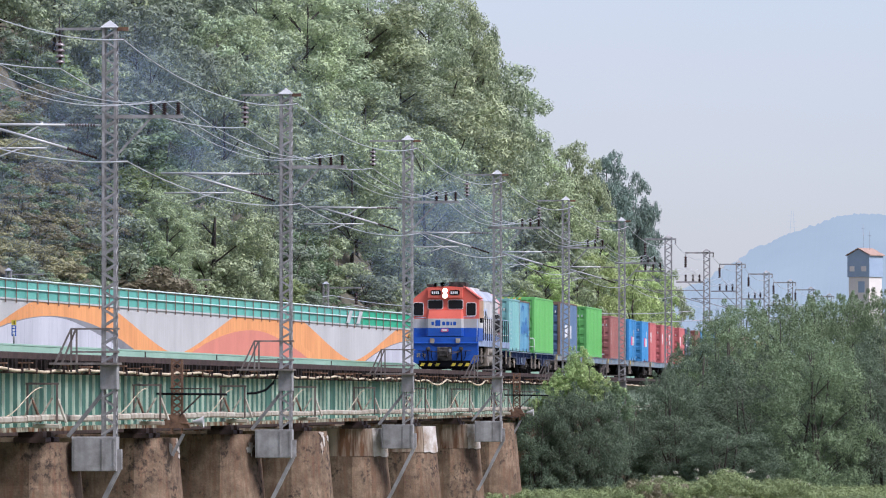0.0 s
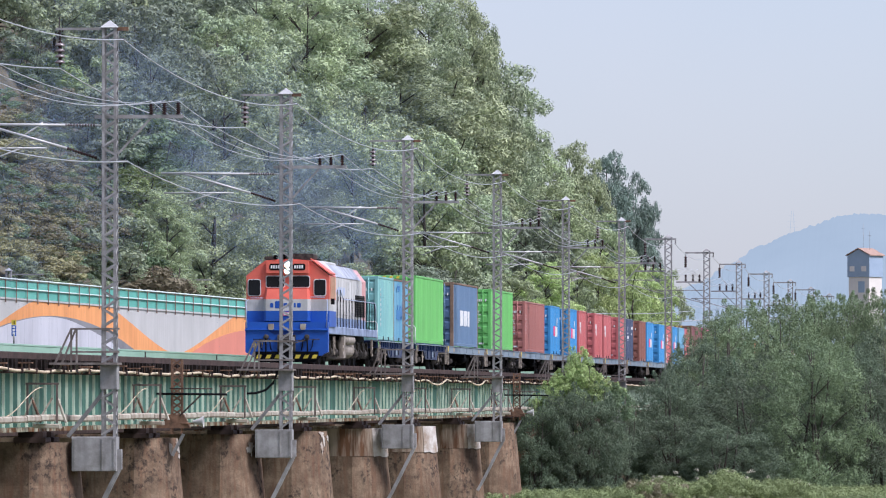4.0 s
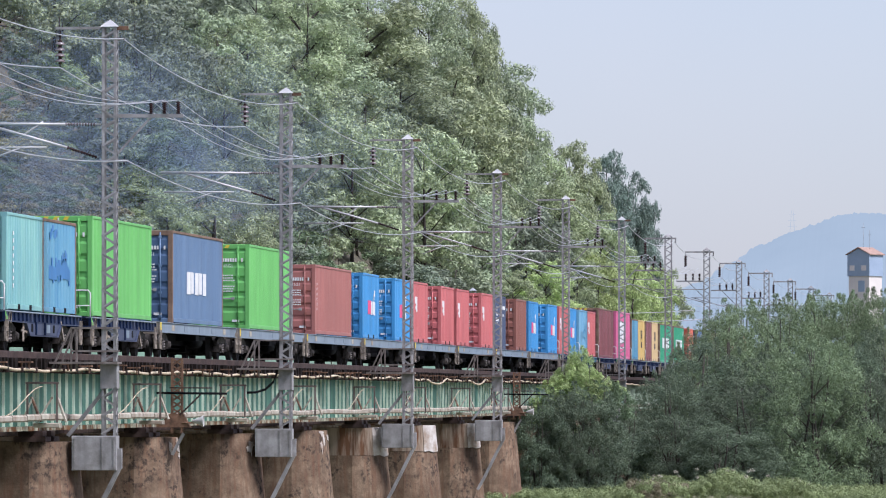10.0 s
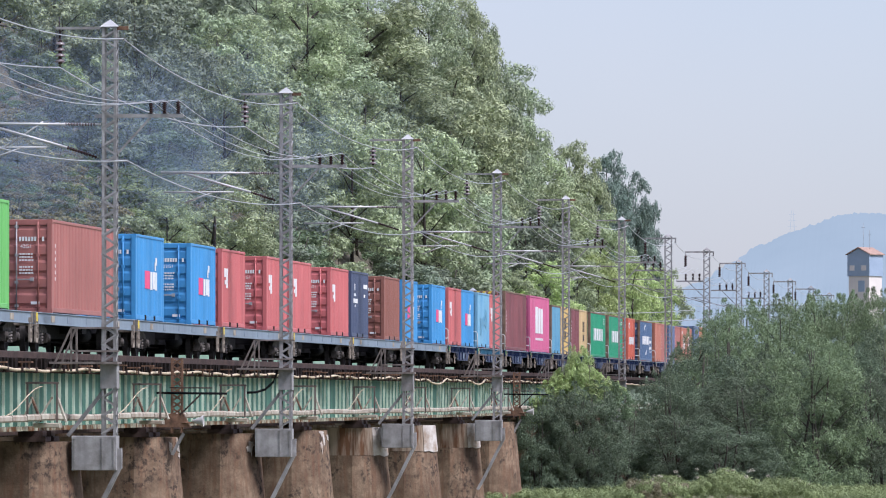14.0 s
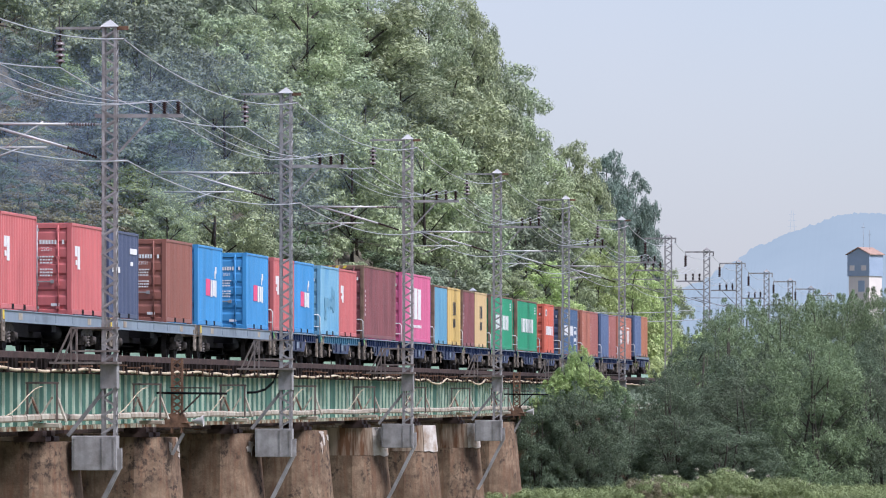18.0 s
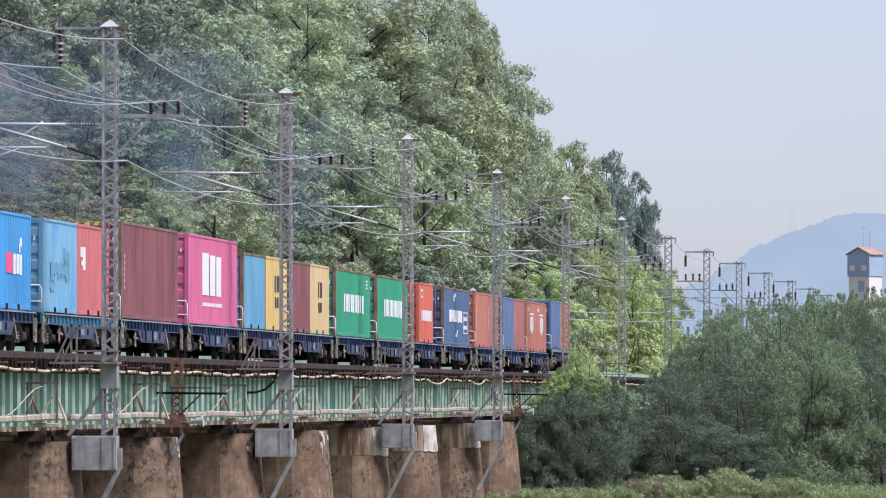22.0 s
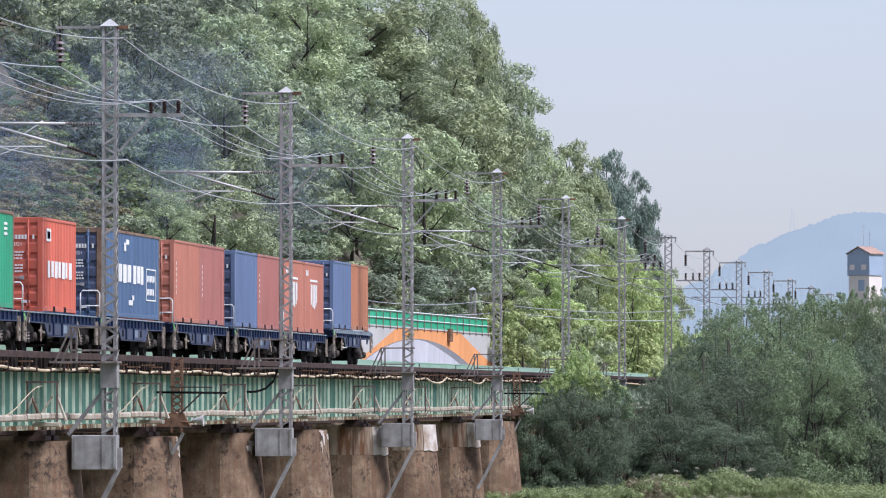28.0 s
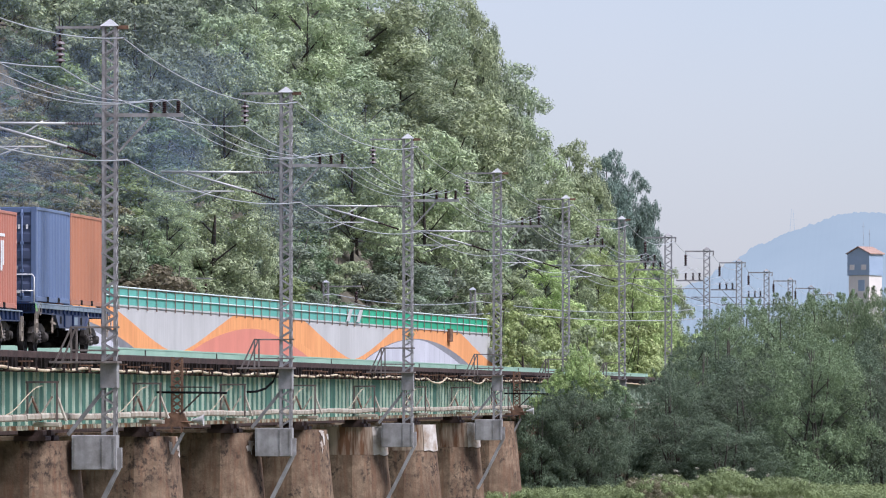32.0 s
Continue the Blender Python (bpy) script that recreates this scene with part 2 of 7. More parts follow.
M_BLACK = mat("black_underframe", (0.012, 0.012, 0.013), (0.006, 0.006, 0.007), 4, 0.75, 0.1, 0.2, spec=0.06)


# ---------- mesh helpers ----------
class Build:
    """Collects faces for one mesh."""

    def __init__(self):
        self.v, self.f, self.s = [], [], []

    def add(self, verts, faces, smooth=False):
        o = len(self.v)
        self.v.extend(tuple(p) for p in verts)
        for q in faces:
            self.f.append(tuple(i + o for i in q))
            self.s.append(smooth)
        return self

    def box(self, x0, x1, y0, y1, z0, z1, c=0.0):
        """A box, its four long edges chamfered by c along the longest side."""
        if c <= 0:
            v = [(x, y, z) for x in (x0, x1) for y in (y0, y1) for z in (z0, z1)]
            return self.add(v, [(0, 1, 3, 2), (4, 6, 7, 5), (0, 4, 5, 1), (2, 3, 7, 6), (0, 2, 6, 4), (1, 5, 7, 3)])
        d = (x1 - x0, y1 - y0, z1 - z0)
        ax = d.index(max(d))
        lo, hi = (x0, y0, z0), (x1, y1, z1)
        a, b = [(1, 2), (2, 0), (0, 1)][ax]
        ring = [(lo[a] + c, lo[b]), (hi[a] - c, lo[b]), (hi[a], lo[b] + c), (hi[a], hi[b] - c),
                (hi[a] - c, hi[b]), (lo[a] + c, hi[b]), (lo[a], hi[b] - c), (lo[a], lo[b] + c)]
        v = []
        for e in (lo[ax], hi[ax]):
            for p, q in ring:
                w = [0, 0, 0]
                w[ax], w[a], w[b] = e, p, q
                v.append(w)
        f = [(i, (i + 1) % 8, 8 + (i + 1) % 8, 8 + i) for i in range(8)]
        return self.add(v, f + [tuple(range(7, -1, -1)), tuple(range(8, 16))])

    def beam(self, p, q, w, h=None, up=(0, 0, 1)):
        """A straight rectangular bar from p to q, w wide and h high."""
        h = h or w
        p, q = Vector(p), Vector(q)
        d = (q - p).normalized()
        side = d.cross(Vector(up))
        if side.length < 1e-3:
            side = d.cross(Vector((1, 0, 0)))
        side.normalize()
        top = side.cross(d)
        a, b = side * w / 2, top * h / 2
        v = [e + k for e in (p, q) for k in (-a - b, a - b, a + b, -a + b)]
        return self.add(v, [(3, 2, 1, 0), (4, 5, 6, 7), (0, 1, 5, 4), (1, 2, 6, 5), (2, 3, 7, 6), (3, 0, 4, 7)])

    def tube(self, pts, r, n=6, cap=True, smooth=True):
        """A round tube along points; r one radius or one for each."""
        pts = [Vector(p) for p in pts]
        rs = r if isinstance(r, (list, tuple)) else [r] * len(pts)
        v, k = [], len(pts)
        for i, p in enumerate(pts):
            d = (pts[min(i + 1, k - 1)] - pts[max(i - 1, 0)]).normalized()
            a = d.cross(Vector((0, 0, 1)) if abs(d.z) < 0.9 else Vector((1, 0, 0))).normalized()
            b = a.cross(d)
            for j in range(n):
                t = 2 * math.pi * j / n
                v.append(p + (a * math.cos(t) + b * math.sin(t)) * rs[i])
        f = [(i * n + j, i * n + (j + 1) % n, (i + 1) * n + (j + 1) % n, (i + 1) * n + j) for i in range(k - 1) for j in range(n)]
        self.add(v, f, smooth)
        if cap:
            o = len(self.v) - len(v)
            self.f += [tuple(o + j for j in range(n - 1, -1, -1)), tuple(o + (k - 1) * n + j for j in range(n))]
            self.s += [False, False]
        return self

    def lathe(self, prof, centre=(0, 0, 0), axis="z", n=20, smooth=True):
        """Turns (radius, height) pairs round an axis."""
        v = []
        for r, h in prof:
            for j in range(n):
                t = 2 * math.pi * j / n
                a, b = r * math.cos(t), r * math.sin(t)
                w = {"z": (a, b, h), "x": (h, a, b), "y": (b, h, a)}[axis]
                v.append((w[0] + centre[0], w[1] + centre[1], w[2] + centre[2]))
        k = len(prof)
        f = [(i * n + j, i * n + (j + 1) % n, (i + 1) * n + (j + 1) % n, (i + 1) * n + j) for i in range(k - 1) for j in range(n)]
        return self.add(v, f, smooth)

    def prism(self, ring, axis, e0, e1):
        """A ring of 2D points pulled along an axis (x: ring is y,z; y: ring is x,z; z: ring is x,y)."""
        n = len(ring)
        put = {"x": lambda p, e: (e, p[0], p[1]), "y": lambda p, e: (p[0], e, p[1]), "z": lambda p, e: (p[0], p[1], e)}[axis]
        v = [put(p, e) for e in (e0, e1) for p in ring]
        f = [(i, (i + 1) % n, n + (i + 1) % n, n + i) for i in range(n)]
        return self.add(v, f + [tuple(range(n - 1, -1, -1)), tuple(range(n, 2 * n))])

    def mesh(self, name, material=None):
        me = bpy.data.meshes.new(name)
        me.from_pydata(self.v, [], self.f)
        me.polygons.foreach_set("use_smooth", self.s)
        bm = bmesh.new()
        bm.from_mesh(me)
        bmesh.ops.recalc_face_normals(bm, faces=bm.faces)
        bm.to_mesh(me)
        bm.free()
        if material:
            me.materials.append(material)
        return me


def part(name, data, material, parent, label=""):
    """Links a Build or a mesh as one part under a thing, or under a part."""
    me = data.mesh(name, material) if isinstance(data, Build) else data
    ob = new(name, me)
    if material and me.materials and me.materials[0] != material:
        ob.material_slots[0].link = "OBJECT"
        ob.material_slots[0].material = material
    elif material and not me.materials:
        me.materials.append(material)
    ob.parent = parent
    if label:
        ob["label"] = label
    return ob


def thing(name, m=None, data=None, material=None, **tags):
    """A top-level object: an Empty at its base, or one mesh."""
    me = data.mesh(name, material) if isinstance(data, Build) else data
    ob = new(name, me)
    if m is not None:
        ob.matrix_basis = m
    return tagged(ob, **tags)


def lerp(a, b, t):
    return a + (b - a) * t


def smooth01(t):
    t = min(1.0, max(0.0, t))
    return t * t * (3 - 2 * t)


MOVERS = []  # (thing, place along the train)


# ---------- ground and hill ----------
def edge_x(y):
    """The foot of the hill, which is also the line of the painted wall."""
    return min(-30.6 + (y - 370) * 15.8 / 130, -14.5 - max(0.0, y - 560) * 0.012)


def ground_z(x, y):
    z = -6.3
    z += 0.35 * noise.noise((x * 0.03, y * 0.03, 0.3)) + 0.12 * noise.noise((x * 0.15, y * 0.15, 4.2))
    # the bank on which the camera stands
    bank = smooth01((75 - y) / 45) * smooth01((x - 8) / 14)
    z = lerp(z, -2.9, bank)
    e = edge_x(y) - x
    if e > -3:
        road = lerp(z, 0.8, smooth01((e + 3) / 2.5) * smooth01((y - 250) / 60))
        climb = 0.97 * max(0.0, e - 2) if e < 45 else 0.97 * 43 + 0.3 * min(e - 45, 120)
        rough = 3.0 * noise.noise((x * 0.035, y * 0.03, 1.7)) + 1.1 * noise.noise((x * 0.13, y * 0.11, 7.7))
        hill = climb + rough * smooth01(e / 12)
        z = road + hill * smooth01((y - 300) / 110) * (1 - smooth01((y - 700) / 170))
    if y > 500 and -12 < x < 8:
        z = lerp(z, -0.75, smooth01((y - 505) / 25) * smooth01((12 + x) / 3 if x < 0 else (8 - x) / 4))
    return z


def spaced(spans):
    out = []
    for a, b, s in spans:
        k = max(1, round((b - a) / s))
        out += [a + (b - a) * i / k for i in range(k)]
    return out + [spans[-1][1]]


xs = spaced([(-4500, -400, 600), (-400, -120, 40), (-120, -60, 5), (-60, 40, 2), (40, 120, 10), (120, 500, 60), (500, 4500, 700)])
ys = spaced([(-800, -40, 95), (-40, 100, 7), (100, 320, 9), (320, 440, 3), (440, 820, 4), (820, 1700, 40), (1700, 4900, 500)])
gv = [(x, y, ground_z(x, y)) for y in ys for x in xs]
w_ = len(xs)
gf = [(j * w_ + i, j * w_ + i + 1, (j + 1) * w_ + i + 1, (j + 1) * w_ + i) for j in range(len(ys) - 1) for i in range(w_ - 1)]
g_me = bpy.data.meshes.new("ground")
g_me.from_pydata(gv, [], gf)
g_me.materials.append(M_GRASS)
g_me.materials.append(M_ROCK)
for p in g_me.polygons:
    p.use_smooth = True
    c = p.center
    p.material_index = 1 if (edge_x(c.y) - c.x > 3 and c.y > 330) else 0
ground = thing("ground", None, g_me, label="grassy river flat rising into a steep wooded hillside", category="ground", kind="structure")

# ---------- railway bridge ----------
PIER_Y = [180.5 + 20.1 * k for k in range(-22, 18)]
NEAR = (135, 345)  # the stretch that is built in full


def stadium(x_end, r, x_left, n=14, grow=0.0):
    """Plan of a pier: flat sides across the track, a round nose at each end."""
    r += grow
    ring = [(x_end - r + grow + r * math.sin(math.pi * j / n), -r * math.cos(math.pi * j / n)) for j in range(n + 1)]
    ring += [(x_left + r - grow - r * math.sin(math.pi * j / n), r * math.cos(math.pi * j / n)) for j in range(n + 1)]
    return ring


def pier_mesh():
    b = Build()
    stops = [(-7.2, 0.0), (-2.42, 0.0)]
    v = []
    for z, g in stops:
        t = (z + 2.42) / -4.78
        v += [(*p, z) for p in stadium(lerp(2.2, 2.66, t), lerp(1.15, 1.6, t), lerp(-8.4, -8.9, t), grow=g)]
    n = len(v) // len(stops)
    b.add(v, [(k * n + i, k * n + (i + 1) % n, (k + 1) * n + (i + 1) % n, (k + 1) * n + i) for k in range(len(stops) - 1) for i in range(n)], True)
    for i in (n // 2 - 1, n - 1):  # the long flanks are flat
        b.s[i] = False
    b.f.append(tuple(range(len(v) - n, len(v))))
    b.s.append(False)
    return b.mesh("shaft", M_CONCRETE)


def cap_mesh():
    """The round nose of a pier top, patched with pale mortar."""
    b = Build()
    ring_t = stadium(2.2, 1.15, -8.4, grow=0.04)[3:13]
    ring_b = stadium(2.31, 1.25, -8.4, grow=0.04)[3:13]
    n = len(ring_t)
    v = [(*p, -3.52 + 0.04 * math.sin(i * 2.1)) for i, p in enumerate(ring_b)] + [(*p, -2.41) for p in ring_t]
    b.add(v, [(i, i + 1, n + i + 1, n + i) for i in range(n - 1)], True)
    b.add([(0.9, 0, -2.41)] + v[n:], [(0, i + 1, i + 2) for i in range(n - 1)])
    return b.mesh("repaired_nose", M_WHITEWASH)


def blotch_mesh(seed):
    """Uneven splashes of pale mortar on a pier's shoulder."""
    r = random.Random(seed)
    b = Build()
    for _ in range(6):
        a = r.uniform(-0.75, 0.1)
        z = -2.52 - r.random() ** 1.5 * 0.45
        hw, hh = r.uniform(0.05, 0.14), r.uniform(0.06, 0.2)
        v = []
        for k in range(22):
            t = 2 * math.pi * k / 22
            s = 0.75 + 0.5 * noise.noise((math.cos(t) * 1.5 + seed, math.sin(t) * 1.5, _ * 2.0))  + (0.5 if r.random() < 0.12 else 0)
            zz = min(-2.43, z + hh * s * math.sin(t) * (1.6 if math.sin(t) < 0 else 1))
            ang = a + hw * s * math.cos(t)
            rad = 1.15 + 0.095 * (-2.42 - zz) + 0.012 + 0.002 * _
            v.append((1.05 + rad * math.cos(ang), rad * math.sin(ang), zz))
        b.add(v, [tuple(range(22))], True)
    return b.mesh("mortar_splash", M_WHITEWASH)


def collar_mesh():
    """A newer concrete collar round a pier's head."""
    b = Build()
    top, bot = stadium(2.2, 1.15, -8.4, grow=0.02), stadium(2.305, 1.24, -8.5, grow=0.02)
    n = len(top)
    v = [(*p, -3.5) for p in bot] + [(*p, -2.415) for p in top]
    b.add(v, [(i, (i + 1) % n, n + (i + 1) % n, n + i) for i in range(n)], True)
    b.add(v[:n], [tuple(range(n))])
    return b.mesh("collar", M_COLLAR)


M_COLLAR = mat("stained_collar_concrete", (0.36, 0.285, 0.21), (0.15, 0.08, 0.045), 4.2, 0.9, 0, 0.3, 14, (1, 1, 0.05), low=0.37, high=0.52, streak=0.4, spec=0.05)
PIER_ME, CAP_ME, COLLAR_ME = pier_mesh(), cap_mesh(), collar_mesh()
BLOTCH = [blotch_mesh(s) for s in (3, 5, 8)]
BEAR_ME = Build().box(0.62, 1.5, -0.5, 0.5, -2.42, -2.28, 0.02).box(0.72, 1.4, -0.35, 0.35, -2.281, -2.12, 0.02).mesh("bearing", M_RUSTBROWN)
for k, y in enumerate(PIER_Y):
    pier = thing("bridge_pier", pose(0, y, 0), label="rust-streaked round-nosed concrete bridge pier", category="bridge pier", group="piers of the railway bridge")
    part("shaft", PIER_ME, M_CONCRETE, pier)
    if NEAR[0] < y < NEAR[1]:
        for dy in (-0.75, 0.75):
            part("bearing", BEAR_ME, M_RUSTBROWN, pier).location = (0, dy, 0)
        if k in (26, 27, 28):
            part("collar", COLLAR_ME, M_COLLAR, pier, "rust-streaked newer concrete collar")
            part("repaired_nose", CAP_ME, M_WHITEWASH, pier, "white repair mortar on the pier's nose")
        elif k in (23, 24, 25):
            part("mortar_splash", BLOTCH[k - 23], M_WHITEWASH, pier, "splashes of white mortar")

# girders: one deck-girder pair for each span
L_SPAN = 19.9


def girder_parts():
    web = Build().box(0.985, 1.0, 0, L_SPAN, -2.0, -0.47)
    top = Build().box(0.80, 1.20, 0, L_SPAN, -0.47, -0.435)
    bot = Build().box(0.78, 1.22, 0, L_SPAN, -2.12, -2.0)
    st = Build().box(1.0, 1.078, -0.015, 0.015, -1.99, -0.47)
    far = Build().box(-1.0, -0.985, 0, L_SPAN, -2.0, -0.47).box(-1.2, -0.8, 0, L_SPAN, -0.47, -0.435).box(-1.2, -0.8, 0, L_SPAN, -2.12, -2.0)
    x = Build()
    for i in range(8):
        y = 1 + i * 2.5
        x.beam((-0.98, y, -0.6), (0.98, y, -1.9), 0.07).beam((0.98, y, -0.6), (-0.98, y, -1.9), 0.07)
    return (web.mesh("web", M_GIRDER), top.mesh("top_flange", M_RUSTBROWN), bot.mesh("bottom_flange", M_FLANGE),
            st.mesh("stiffener", M_STIFF), far.mesh("far_girder", M_GIRDER), x.mesh("cross_frame", M_RUST))


G_WEB, G_TOP, G_BOT, G_STIFF, G_FAR, G_X = girder_parts()
rs = random.Random(11)
for y in PIER_Y[:-1]:
    span = thing("plate_girder_span", pose(0, y + 0.1, 0), label="green riveted steel plate girder span with light-toned stiffeners", category="bridge girder", group="spans of the railway bridge")
    part("web", G_WEB, M_GIRDER, span)
    part("top_flange", G_TOP, M_RUSTBROWN, span)
    part("bottom_flange", G_BOT, M_FLANGE, span)
    part("far_girder", G_FAR, M_GIRDER, span)
    part("cross_frame", G_X, M_RUST, span)["kind"] = "stuff"
    if NEAR[0] < y < NEAR[1] + 120:
        skip = {5, 6} if rs.random() < 0.5 else {9}
        for i in range(16):
            if i in skip:
                continue
            s = part("stiffener", G_STIFF, M_STIFF, span)
            s.location = (0, 0.25 + i * 1.295, 0)

# the parallel bridge behind, of which the painted side girder shows
for i, y in enumerate(PIER_Y[:-1]):
    far_span = thing("side_girder", pose(-4.5, y, 0), label="light green painted steel side girder of the parallel track", category="bridge girder", group="spans of the parallel bridge")
    part("web", Build().box(-0.02, 0.0, 0.02, 20.06, -1.9, 0.47), M_BAND, far_span)
    # added dark strip: hides the bright ground where shade lies under the bridge
    part("bottom_flange", Build().box(-0.16, 0.12, 0.02, 20.06, -2.44, -1.9, 0.02), M_RUSTBROWN, far_span, "added dark strip for the shade under the bridge")
    part("flange", Build().box(-0.14, 0.012, 0.02, 20.06, 0.47, 0.53, 0.005), M_BAND, far_span)
    part("end_plate", Build().box(0.0, 0.03, 0.02, 0.12, -1.9, 0.47), M_RUSTBROWN, far_span)
    part("deck", Build().box(-4.2, -0.14, 0.02, 20.06, -0.6, -0.35), M_RUSTBROWN, far_span)

# rails, guard beams
for x in (-0.7525, 0.7525):
    prof = [(-0.065, -0.153), (0.065, -0.153), (0.065, -0.14), (0.012, -0.125), (0.012, -0.04), (0.034, -0.03), (0.036, -0.004), (0.028, 0),
            (-0.028, 0), (-0.036, -0.004), (-0.034, -0.03), (-0.012, -0.04), (-0.012, -0.125), (-0.065, -0.14)]
    rail = thing("rail", None, Build().prism([(x + p, q) for p, q in prof], "y", -260, 1050), M_RAIL, label="rust-brown steel running rail on timber sleepers", category="rail", group="rails", kind="structure")
for x in (-1.42, 1.42):
    thing("guard_beam", None, Build().box(x - 0.05, x + 0.05, -260, 520, -0.24, 0.02, 0.02), M_RUSTBROWN, label="rusty brown guard beam along the bridge deck edge", category="guard beam", group="guard beams", kind="structure")

# bundle of cream cables sagging between clips, on the girder's face
rs = random.Random(4)
pts, y = [], 130.0
while y < 460:
    z = -0.46 + 0.03 * math.sin(y * 0.31) + 0.02 * math.sin(y * 1.3)
    if 283 < y < 291:
        z -= 0.22 * math.sin((y - 283) / 8 * math.pi)
    if 303 < y < 310:
        z -= 0.2 * math.sin((y - 303) / 7 * math.pi)
    pts.append((1.72 + 0.02 * math.sin(y), y, z))
    y += 0.7
cable = thing("cable_bundle", None, None, label="cream sheathed cable bundle sagging along the bridge deck", category="cable")
part("sheath", Build().tube(pts, 0.042, 7), M_PIPE, cable)
clip_me = Build().box(1.2, 1.80, -0.03, 0.03, -0.55, -0.51).box(1.64, 1.80, -0.035, 0.035, -0.55, -0.41, 0.01).mesh("clip", M_RUSTBROWN)
for i in range(90):
    c = part("clip", clip_me, M_RUSTBROWN, cable)
    c.location = (0, 140 + i * 2.4, 0)

# cable hangers above the cable: small tables on the deck edge
tab = Build().box(1.5, 1.86, -0.16, 0.16, -0.33, -0.29).box(1.56, 1.59, -0.05, 0.05, -0.5, -0.33).box(1.76, 1.79, -0.05, 0.05, -0.5, -0.33)
TAB_ME = tab.mesh("deck_bracket", M_RUST)
for i in range(120):
    r_ = rs.random()
    if r_ < 0.45:
        continue
    thing("deck_bracket", pose(rs.uniform(-0.05, 0.1), 138 + i * 1.75 + rs.uniform(-0.5, 0.5), rs.uniform(-0.03, 0.04)), TAB_ME, label="small rusty bracket on the bridge deck edge", category="bracket", group="deck brackets")

# the lower cable trough in pale sections, with its frames near each pier
trough_me = Build().box(1.72, 1.98, 0.03, 2.30, -1.85, -1.67, 0.04).mesh("trough_section", M_TRAY)
trough = thing("cable_trough", None, None, label="cream-painted cable trough in short sections below the girder", category="cable trough")
for i in range(140):
    t = part("trough_section", trough_me, M_TRAY, trough)
    t.matrix_basis = pose(0, 130 + i * 2.4, -0.02 * math.sin(i * 0.9), rx=0.12 * math.sin(i * 1.7))


def trough_frame():
    b = thing("trough_frame", None, None, label="grey steel frame with splayed struts holding the cable trough", category="frame", group="trough frames")
    for x in (1.35, 2.15):
        part("post", Build().beam((x, 0, -1.88), (x, 0, -0.82), 0.055), M_FRAME, b)
    part("crossbar", Build().beam((1.3, 0, -0.82), (2.2, 0, -0.82), 0.055), M_FRAME, b)
    part("shelf", Build().box(1.55, 2.25, -0.25, 0.25, -2.02, -1.9, 0.02), M_TRAY, b, "pale steel shelf")
    for x0, x1, m in ((1.2, 1.5, M_TRAY), (1.72, 1.45, M_RUST), (1.62, 2.02, M_TRAY), (2.4, 2.15, M_TRAY)):
        part("strut", Build().beam((x0, 0.0, -1.86), (x1, 0.05, -1.2), 0.095, 0.05), m, b)
    pts = [(1.75, -6.5 + 0.5 * i, -1.7 + 0.78 * smooth01(i / 13) ** 1.0) for i in range(14)]
    part("branch_cable", Build().tube(pts, 0.014, 6), M_PIPE, b, "cream branch cable")
    return b


first = trough_frame()
first.matrix_basis = pose(0, PIER_Y[20] - 3.4, 0)
for y in PIER_Y[21:30]:
    copy_thing(first, pose(0, y - 3.4, 0))


# ---------- catenary masts ----------
MAST_Y = [180 + 40 * k for k in range(-3, 13)]
H = 0.20  # half the mast's width
PITCH_L = 0.245  # rise of one lacing bar


def mast_x(y):
    """The line bends slightly past the bridge."""
    return 3.2 - max(0.0, 230 - y) * 0.0009 + max(0.0, y - 355) * 0.0042


def lace(face):
    """Zigzag lacing of one face of the mast."""
    b = Build()
    z, up = -2.2, True
    while z < 8.7:
        if not (-0.98 < z + 0.2 < -0.2):
            a, c = (-H, H) if up else (H, -H)
            z1 = z + PITCH_L
            if face in ("front", "back"):
                y = -H if face == "front" else H
                b.beam((a, y, z), (c, y, z1), 0.045, 0.012, (0, 1, 0))
            else:
                x = -H if face == "left" else H
                b.beam((x, a, z), (x, c, z1), 0.045, 0.012, (1, 0, 0))
        z += PITCH_L
        up = not up
    return b


LACE_BAR = {}
for up in (True, False):
    a, c = (-H, H) if up else (H, -H)
    LACE_BAR[("front", up)] = Build().beam((a, -H, 0), (c, -H, PITCH_L), 0.045, 0.012, (0, 1, 0)).mesh("lacing_bar", M_STEEL)
    LACE_BAR[("right", up)] = Build().beam((H, a, 0), (H, c, PITCH_L), 0.045, 0.012, (1, 0, 0)).mesh("lacing_bar", M_STEEL)


def insulator(b, base, top, r, n):
    """A stack of sheds between two points."""
    base, top = Vector(base), Vector(top)
    prof = [(0.02, 0)]
    h = (top - base).length
    for i in range(n):
        z0 = h * (i + 0.12) / n
        z1 = h * (i + 0.88) / n
        prof += [(r * 0.45, z0), (r, z0 + (z1 - z0) * 0.35), (r * 0.92, z0 + (z1 - z0) * 0.5), (r * 0.4, z1)]
    prof += [(0.02, h)]
    m = Matrix.Translation(base) @ (top - base).to_track_quat("Z", "Y").to_matrix().to_4x4()
    q = Build().lathe(prof, n=10)
    b.add([m @ Vector(p) for p in q.v], q.f, True)
    return b


